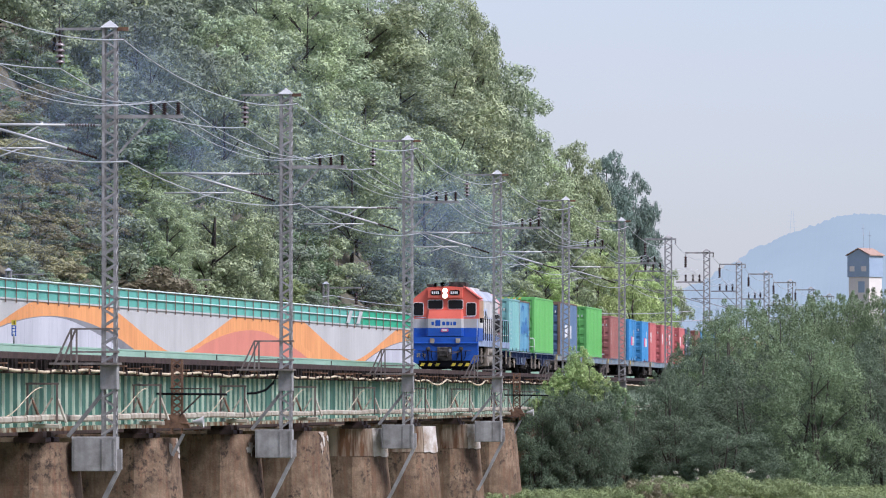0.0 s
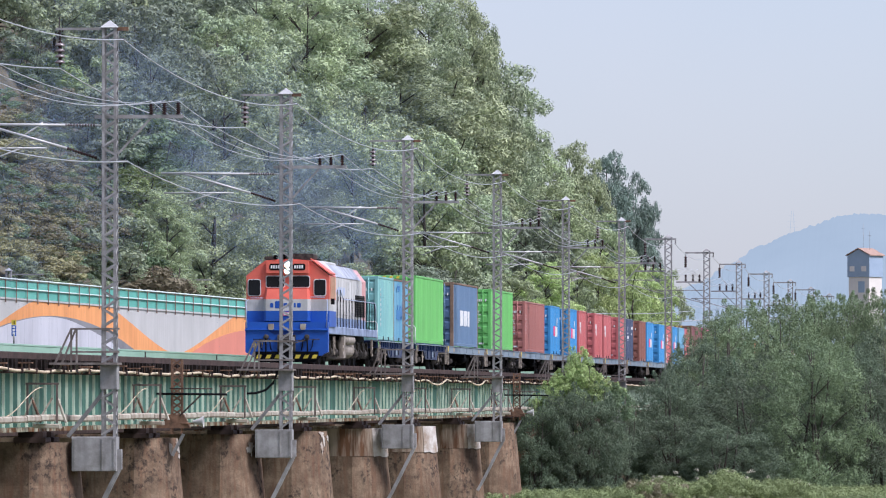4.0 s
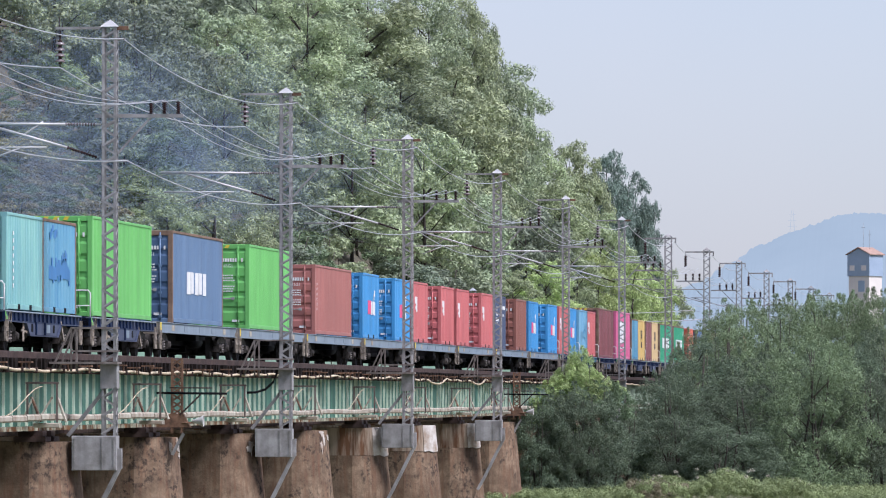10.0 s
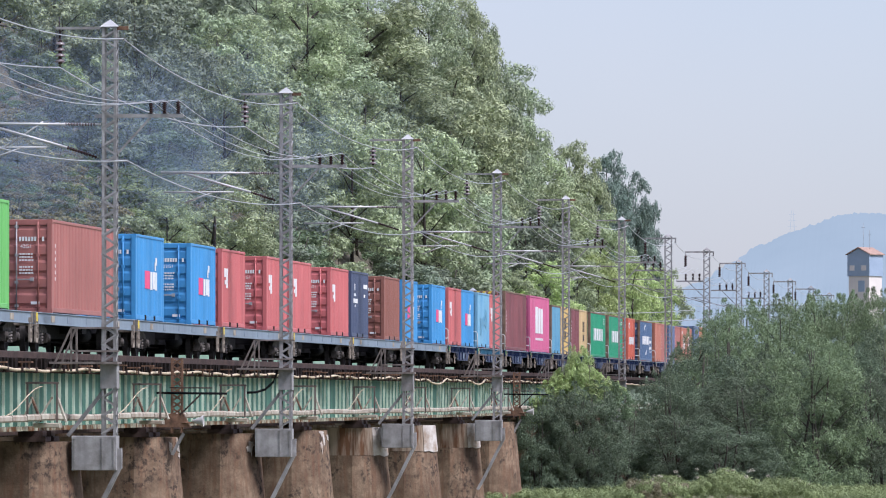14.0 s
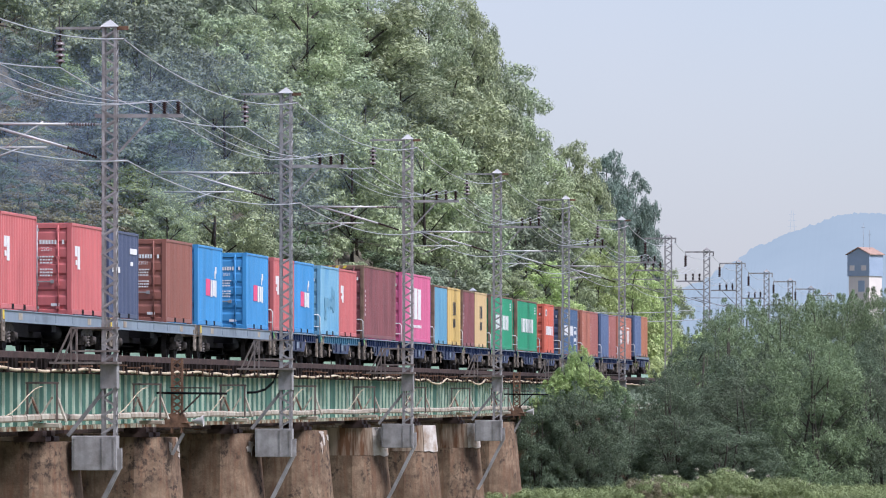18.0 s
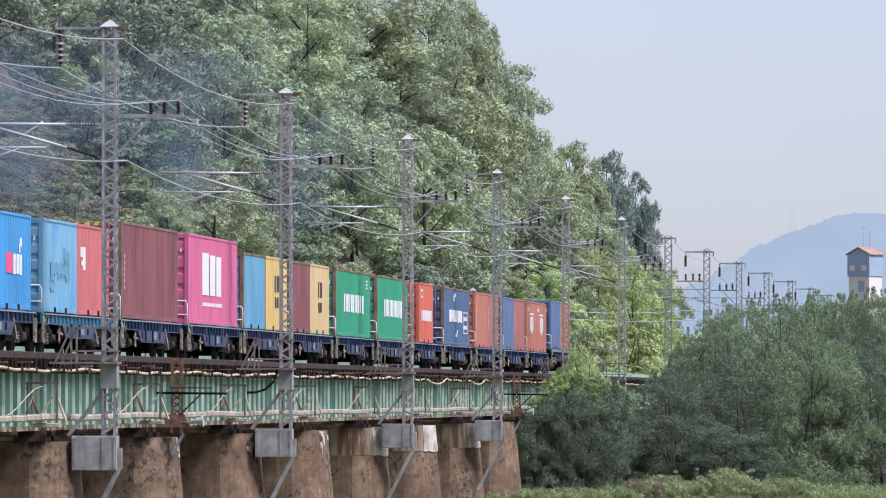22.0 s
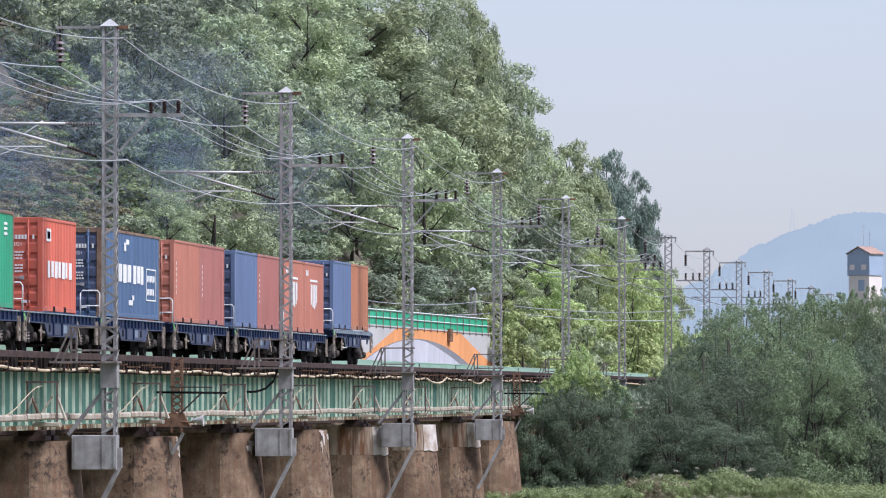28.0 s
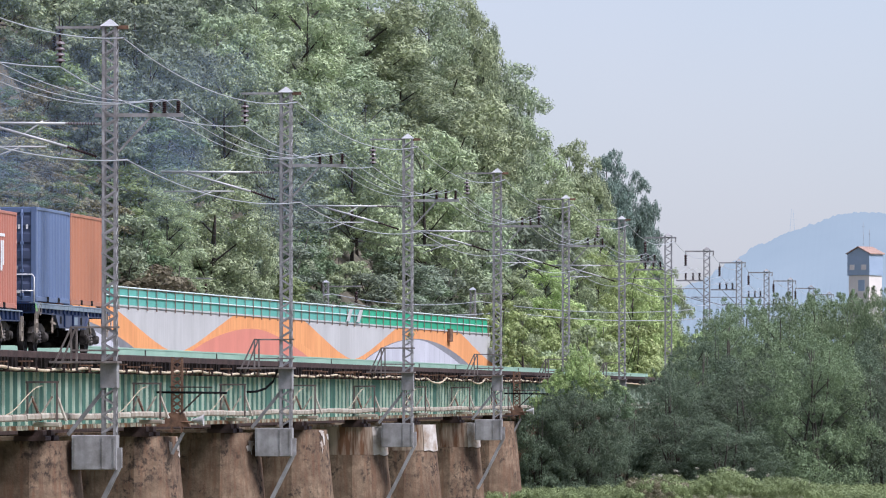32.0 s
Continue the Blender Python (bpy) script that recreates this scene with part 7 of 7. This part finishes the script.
# saplings before the bridge: bright crowns painting the sunlit top of the bush
for col, top, w in ((985, 662, 0.5), (1012, 655, 0.6), (1022, 632, 0.8), (1035, 648, 0.7), (1050, 652, 0.7), (1078, 668, 0.6), (1100, 676, 0.6), (1030, 752, 0.5)):
    x, z, want = by_sight(col, 336, top)
    plant("willow", SLIM_KIND, x, 336, z - 0.1, want, w, rt.uniform(0, 360), M_SUNLEAF, "slender sapling with bright yellow-green leaves", "tree", "willow shoots")

for col, top, w in ((978, 668, 0.8), (1000, 645, 0.7), (1024, 606, 0.6), (1044, 650, 0.8), (1072, 668, 0.9), (1098, 690, 0.7), (955, 700, 0.6)):
    x, z, want = by_sight(col, 335, top)
    plant("willow", SAPLING_KIND, x, 335, z - 0.1, want, w, rt.uniform(0, 360), M_SUNLEAF if col < 1060 else M_GREENWILLOW, "young tree with yellow-green leaves at its top", "tree", "willow shoots")

# weeds and long grass on the bank, past counting
g = np.random.default_rng(5)
tufts = []
for _ in range(1500):
    col, y = g.uniform(840, 1600), g.uniform(318, 352)
    x = EYE[0] + y * ((col - 784) / FOCAL - 0.0963)
    hump = smooth01(1.25 - abs(col - 1275) / 200) * 0.95 * (1 if y < 336 else 0.3) * (0.85 + 0.3 * math.sin(col * 0.05))
    tufts.append((x, y, ground_z(x, y) + g.uniform(0.1, 0.35) + hump * g.uniform(0.2, 1.0), g.uniform(0.2, 0.5)))
weeds = thing("bank_weeds", None, leaf_cloud(9, tufts, [90] * len(tufts), 0.2, narrow=0.11, up=0.1), label="rank light green weeds and grass on the river bank", category="grass", kind="stuff")
weeds.data.materials.append(M_BANK)
tufts = []
for _ in range(90):
    col, y = g.normal(1165, 22), g.uniform(318, 330)
    x = EYE[0] + y * ((col - 784) / FOCAL - 0.0963)
    tufts.append((x, y, ground_z(x, y) + g.uniform(0.3, 0.95), g.uniform(0.15, 0.35)))
straw = thing("dry_straw", None, leaf_cloud(19, tufts, [60] * len(tufts), 0.2, narrow=0.11, up=0.1), label="patch of dry brown straw among the bank weeds", category="grass", kind="stuff")
straw.data.materials.append(M_STRAW)
heads = []
for _ in range(30):
    col, y = g.uniform(1130, 1450), g.uniform(326, 338)
    x = EYE[0] + y * ((col - 784) / FOCAL - 0.0963)
    heads.append((x, y, ground_z(x, y) + 1.15 * smooth01(1.25 - abs(col - 1275) / 200) + g.uniform(0.0, 0.3), 0.12))
plumes = thing("grass_plumes", None, leaf_cloud(29, heads, [26] * len(heads), 0.07), label="pale seed heads above the bank weeds", category="grass", kind="stuff")
plumes.data.materials.append(M_PLUME)

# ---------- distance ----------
# the haze before the ridge is put into its colour, which glows by itself
M_FAR = bpy.data.materials.new("mountain_haze_blue")
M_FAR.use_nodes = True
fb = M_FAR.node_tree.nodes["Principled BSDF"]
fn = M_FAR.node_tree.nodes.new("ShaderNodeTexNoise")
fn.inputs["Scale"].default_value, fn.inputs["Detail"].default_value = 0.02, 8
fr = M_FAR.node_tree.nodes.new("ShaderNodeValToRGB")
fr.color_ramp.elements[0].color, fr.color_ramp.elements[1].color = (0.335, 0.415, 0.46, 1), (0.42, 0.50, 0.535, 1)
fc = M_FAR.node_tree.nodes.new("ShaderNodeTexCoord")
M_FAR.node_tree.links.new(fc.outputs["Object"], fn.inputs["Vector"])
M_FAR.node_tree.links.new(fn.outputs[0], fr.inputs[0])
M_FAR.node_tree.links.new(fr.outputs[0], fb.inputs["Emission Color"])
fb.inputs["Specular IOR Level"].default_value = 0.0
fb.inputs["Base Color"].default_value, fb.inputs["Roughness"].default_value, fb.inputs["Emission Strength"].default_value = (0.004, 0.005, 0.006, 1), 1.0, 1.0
RIDGE = ((900, 585), (1100, 545), (1180, 520), (1240, 500), (1300, 462), (1350, 434), (1400, 412), (1450, 396), (1490, 382), (1520, 377), (1568, 380), (1640, 398), (1800, 460), (2000, 560), (2300, 640))
b = Build()
cols = []
for i in range(641):
    c = 900 + i * 2.1875
    for (c0, r0), (c1, r1) in zip(RIDGE, RIDGE[1:]):
        if c0 <= c <= c1:
            rr_ = lerp(r0, r1, smooth01((c - c0) / (c1 - c0)) * 0.5 + 0.5 * (c - c0) / (c1 - c0))
    yd = 4500
    x = EYE[0] + yd * ((c - 784) / FOCAL - 0.0963)
    z = EYE[2] + (702 - rr_) / FOCAL * yd + 1.2 * noise.noise((x * 0.06, 0, 0)) + 1.6 * noise.noise((x * 0.3, 3, 0)) + 0.8 * noise.noise((x * 0.7, 5, 0))
    cols += [(x, 4250, -8), (x, 4400, z * 0.6), (x, yd, z), (x, 4620, z * 0.4), (x, 4700, -8)]
b.add(cols, [(5 * i + j, 5 * i + j + 1, 5 * i + j + 6, 5 * i + j + 5) for i in range(640) for j in range(4)], True)
thing("backdrop_mountain", None, b, M_FAR, label="distant wooded mountain ridge with pale blue haze painted in", category="mountain", kind="structure")
# the pylon glows in the same haze colour
pyl = thing("power_pylon", pose(EYE[0] + 4480 * ((1405 - 784) / FOCAL - 0.0963), 4480, 104), label="faint lattice power pylon on the distant ridge", category="pylon")
for sx in (-1, 1):
    for sy in (-1, 1):
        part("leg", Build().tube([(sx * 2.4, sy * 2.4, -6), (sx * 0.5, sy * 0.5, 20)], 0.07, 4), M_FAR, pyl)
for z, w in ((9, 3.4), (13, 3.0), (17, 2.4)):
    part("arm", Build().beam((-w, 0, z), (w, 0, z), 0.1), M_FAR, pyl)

# water tower house
# blue cladding, paled by the distance's haze mixed into its colour
M_TBLUE = mat("hazed_tower_blue", (0.33, 0.41, 0.51), (0.29, 0.365, 0.46), 0.5, 0.8)
M_TWHITE = mat("tower_white", (0.72, 0.67, 0.61), (0.64, 0.59, 0.54), 0.5, 0.8)
M_TROOF = mat("tower_roof", (0.40, 0.27, 0.21), (0.31, 0.21, 0.17), 1.0, 0.8)
tw = thing("tower_house", pose(0.2, 900, 0, rz=-30), label="tall cream house with blue top storey and orange roof", category="building")
part("lower_wall", Build().box(-1.62, 1.62, -1.62, 1.62, -7, 15.0), M_TWHITE, tw)
part("upper_wall", Build().prism([(-1.75, 15.0), (1.75, 15.0), (1.75, 17.9), (0, 18.75), (-1.75, 17.9)], "y", -1.75, 1.75), M_TBLUE, tw, "blue clad top storey")
for sx in (-1, 1):
    part("roof", Build().add([(0, -1.9, 18.93), (sx * 1.95, -1.9, 17.98), (sx * 1.95, 1.9, 17.98), (0, 1.9, 18.93), (0, -1.9, 18.8), (sx * 1.95, -1.9, 17.85), (sx * 1.95, 1.9, 17.85), (0, 1.9, 18.8)],
                             [(0, 1, 2, 3), (7, 6, 5, 4), (0, 4, 5, 1), (1, 5, 6, 2), (2, 6, 7, 3), (3, 7, 4, 0)]), M_TROOF, tw, "orange-brown roof slope")
for x in (-1.0, 0.85):
    part("window", Build().box(x - 0.38, x + 0.38, -1.79, -1.74, 15.75, 16.45), M_TWHITE, tw, "white shuttered window")
part("window", Build().box(-0.1, 0.9, -1.66, -1.6, 12.9, 14.4), M_TBLUE, tw, "grey-blue window")
for x, h in ((-0.3, 22.2), (0.7, 21.2)):
    part("antenna", Build().tube([(x, 0, 18.6), (x, 0, h)], 0.018, 5).beam((x - 0.25, 0, h - 0.6), (x + 0.25, 0, h - 0.6), 0.03), M_STEEL, tw)

# poles behind the painted wall, with their wires
POLES = [(-54.9, 520), (-41.6, 520), (-29.7, 520), (-18.1, 520)]
pts1, pts2 = [], []
for (x, y), top in zip(POLES, (8.8, 8.34, 7.7, 7.1)):
    y_wall = 105.2 / (0.1215 + (EYE[0] - x) / y) + 20  # just behind the wall
    s = y_wall / y
    pl = thing("line_pole", pose(EYE[0] + (x - EYE[0]) * s, y_wall, EYE[2] * (1 - s)), label="grey lattice line pole behind the painted wall", category="pole", group="poles behind the wall")
    pl.scale = (s, s, s)
    for sx in (-0.19, 0.19):
        part("leg", Build().box(sx - 0.05, sx + 0.05, -0.22, 0.22, 0.0, top), M_STEEL, pl)
    bb = Build()
    for i in range(10):
        bb.beam((-0.19, -0.23, top - 0.2 - i * 0.5), (0.19, -0.23, top - 0.7 - i * 0.5), 0.06, 0.02, (0, 1, 0)).beam((0.19, -0.23, top - 0.2 - i * 0.5), (-0.19, -0.23, top - 0.7 - i * 0.5), 0.06, 0.02, (0, 1, 0))
    part("lacing", bb, M_STEEL, pl)["kind"] = "stuff"
    part("cap", Build().add([(-0.28, -0.28, top), (0.28, -0.28, top), (0.28, 0.28, top), (-0.28, 0.28, top), (0, 0, top + 0.24)], [(0, 1, 4), (1, 2, 4), (2, 3, 4), (3, 0, 4), (3, 2, 1, 0)]), M_WIRE, pl)
    part("arm", Build().box(0.3, 2.8, -0.04, 0.04, top - 0.35, top - 0.25), M_STEEL, pl)
    part("insulator", insulator(Build(), (2.4, 0, top - 1.6), (2.4, 0, top - 0.7), 0.16, 4), M_INSUL, pl)
    for pts, dx, dz in ((pts1, 0.5, 0.9), (pts2, 2.4, 1.7)):
        pts.append((EYE[0] + (x + dx - EYE[0]) * s, y_wall, EYE[2] + (top - dz - EYE[2]) * s))
pts1.append((-2.0, 540, 5.8))
pts2.append((0.5, 540, 5.2))
for pts in (pts1, pts2):
    q = []
    for a, c in zip(pts, pts[1:]):
        for i in range(10):
            t = i / 10
            q.append((lerp(a[0], c[0], t), lerp(a[1], c[1], t), lerp(a[2], c[2], t) - 0.5 * 4 * t * (1 - t)))
    thing("line_wire", None, Build().tube(q + [pts[-1]], 0.03, 5), M_WIRE, label="bare pale wire strung behind the painted wall", category="wire", group="wires behind the wall")

# ---------- exhaust smoke: clouds of fine flecks, past counting ----------
M_SMOKE = mat("blue_grey_smoke", (0.215, 0.285, 0.375), (0.18, 0.24, 0.32), 1, 1.0)
M_SOOT = mat("fresh_dark_smoke", (0.10, 0.11, 0.115), (0.07, 0.08, 0.085), 1, 1.0)


def puff_mesh(seed, r, lumps, flecks, fleck):
    """A soft-edged cloud: flecks thin out from the middle of several lumps."""
    g = np.random.default_rng(seed)
    P = []
    for _ in range(lumps):
        c = g.normal(size=3) * np.array((0.5, 0.9, 0.42)) * r
        P.append(c + g.normal(size=(flecks // lumps, 3)) * r * g.uniform(0.22, 0.5))
    P = np.concatenate(P)
    n = len(P)
    d = g.normal(size=(n, 3))
    d /= np.linalg.norm(d, axis=1)[:, None]
    a = np.cross(d, g.normal(size=(n, 3)))
    a /= np.linalg.norm(a, axis=1)[:, None]
    c = np.cross(d, a)
    V = np.stack([P + a * fleck, P - a * fleck * 0.5 + c * fleck * 0.87, P - a * fleck * 0.5 - c * fleck * 0.87], axis=1).reshape(-1, 3)
    me = bpy.data.meshes.new("smoke")
    me.vertices.add(3 * n)
    me.vertices.foreach_set("co", V.astype(np.float32).ravel())
    me.loops.add(3 * n)
    me.loops.foreach_set("vertex_index", np.arange(3 * n, dtype=np.int32))
    me.polygons.add(n)
    me.polygons.foreach_set("loop_start", np.arange(0, 3 * n, 3, dtype=np.int32))
    me.polygons.foreach_set("loop_total", np.full(n, 3, dtype=np.int32))
    me.update()
    return me


PUFFS = []
for i in range(11):
    fresh = i < 3
    me = puff_mesh(i, 0.7 + 0.35 * i if fresh else 2.2 + 0.12 * i, 3 if fresh else 5, 6000 if fresh else 22000, 0.0125)
    me.materials.append(M_SOOT if fresh else M_SMOKE)
    pm = thing("smoke_puff", None, me, label="thin dark exhaust smoke above the locomotive" if fresh else "thin blue-grey smoke drifting before the hill", category="smoke", group="exhaust smoke", kind="stuff")
    PUFFS.append((pm, i, fresh))

# fleck clouds added for old smoke and the hill's haze, placed by picture position
LINGER = []
for i, (col, row_, r) in enumerate(((40, 110, 4.2), (120, 255, 4.2), (215, 165, 3.8), (330, 270, 3.4), (60, 380, 3.6), (430, 120, 4.6), (470, 310, 4.4), (610, 250, 4.4))):
    yd = 345 + 6 * i
    me = puff_mesh(40 + i, r, 6 if i < 5 else 9, 52000 if i < 5 else 40000, 0.0155 if i < 5 else 0.0135)
    me.materials.append(M_SMOKE)
    pm = thing("smoke_puff", None, me, label="thin blue-grey smoke and haze hanging before the hill", category="smoke", group="exhaust smoke", kind="stuff")
    LINGER.append((pm, EYE[0] + yd * ((col - 784) / FOCAL - 0.0963), yd, EYE[2] + (702 - row_) / FOCAL * yd))

# kilometre post before the wall
kp = thing("kilometre_post", pose(-4.1, 208.5, 0.53), label="yellow and blue kilometre post beside the track", category="sign post")
part("post", Build().tube([(0, 0, -0.02), (0, 0, 0.3)], 0.03, 6), M_STEEL, kp)
part("blue_board", Build().box(-0.075, 0.075, -0.01, 0.01, 0.22, 0.56), M_LBLUE, kp, "blue number board")
part("yellow_board", Build().box(-0.075, 0.075, -0.01, 0.01, 0.57, 0.73), M_HAZARD, kp, "yellow number board")
part("board_bars", Build().box(-0.04, 0.04, -0.014, -0.01, 0.27, 0.34).box(-0.04, 0.04, -0.014, -0.01, 0.37, 0.44).box(-0.04, 0.04, -0.014, -0.01, 0.47, 0.53), M_WHITE, kp)

four = bpy.data.curves.new("board_digit", "FONT")
four.body, four.size, four.align_x, four.extrude = "4", 0.17, "CENTER", 0.002
four.materials.append(M_BLACK)
o = new("board_digit", four)
o.parent = kp
o.matrix_basis = pose(0, -0.013, 0.59, rx=90)

# ---------- sleepers, nearest stretch one by one ----------
deck = thing("timber_deck", None, None, label="dark weathered timber sleepers across the open bridge deck", category="sleepers", kind="structure")
sl_me = Build().box(-1.55, 1.55, -0.11, 0.11, -0.435, -0.153, 0.015).mesh("sleeper", M_SLEEPER)
SL_Y0, SL_P = 158.0, 0.56
for i in range(300):
    o = part("sleeper", sl_me, M_SLEEPER, deck)
    o.matrix_basis = pose(rt.uniform(-0.03, 0.05), SL_Y0 + i * SL_P + rt.uniform(-0.03, 0.03), rt.uniform(-0.012, 0.0), rz=rt.uniform(-1, 1))
b = Build()
for i in range(-740, 0):
    b.box(-1.55, 1.55, SL_Y0 + i * SL_P - 0.11, SL_Y0 + i * SL_P + 0.11, -0.435, -0.153)
for i in range(300, 1550):
    b.box(-1.55, 1.55, SL_Y0 + i * SL_P - 0.11, SL_Y0 + i * SL_P + 0.11, -0.435, -0.153)
o = part("sleepers_beyond", b, M_SLEEPER, deck)
o["kind"] = "stuff"


def spin(ob, r, rest):
    """A wheelset's turning as the train rolls, in its bogie's space."""
    rows, t = [], 0.0
    while t < 32.0:
        rows.append((t, t))
        t += 1 / 30
    rows.append((32.0, 32.0))
    start = along(0)
    walk(ob, [(t, pose(*rest) @ Matrix.Rotation((start - along(t)) / r, 4, "X")) for t, _ in rows])


def motions():
    times = [i * 2.0 for i in range(17)]
    for ob, u in MOVERS:
        x, _, z = ob.location
        walk(ob, [(t, pose(x, u + along(t), z)) for t in times])
    # smoke: the fresh puffs ride over the stack, the older ones hang and drift towards the hill
    for ob, i, fresh in PUFFS:
        if fresh:
            walk(ob, [(t, pose(-0.4 - 0.5 * i, LU + 8.0 + i * 2.2 + along(t), 4.9 + i * 0.9, rz=20 * t)) for t in times])
        else:
            # rides in the plume until it is left behind, then hangs and drifts
            free = 0.8 + (i - 3) * 1.15
            rows = []
            for k in range(65):
                t = k * 0.5
                age = max(0.0, t - free)
                rows.append((t, pose(-1.0 - 0.45 * (i % 3) - 0.8 * age, LU + 9 + 1.2 * i + along(min(t, free)) - 1.5 * (1 - math.exp(-age)), 6.4 + 0.25 * (i % 4) + 0.22 * age, rz=3 * t)))
            walk(ob, rows)
    for i, (ob, x, y, z) in enumerate(LINGER):
        walk(ob, [(t, pose(x - 0.05 * (t - 16), y - 0.1 * (t - 16), z + 0.5 * math.sin(t * 0.12 + i), rz=t)) for t in times])
    # wheelsets that sit alike on their bogies turn alike
    done = {}
    for ob in list(scene.objects):
        if not ob.name.startswith("wheelset") or ob.parent is None:
            continue
        r = 0.5 if ob.location.z > 0.45 else 0.43
        key = (r, round(ob.location.y, 2))
        if key not in done:
            spin(ob, r, tuple(ob.location))
            done[key] = ob.animation_data
        else:
            ob.rotation_mode = "QUATERNION"
            keys = ob.animation_data_create()
            keys.action = done[key].action
            keys.action_slot = done[key].action_slot


motions()
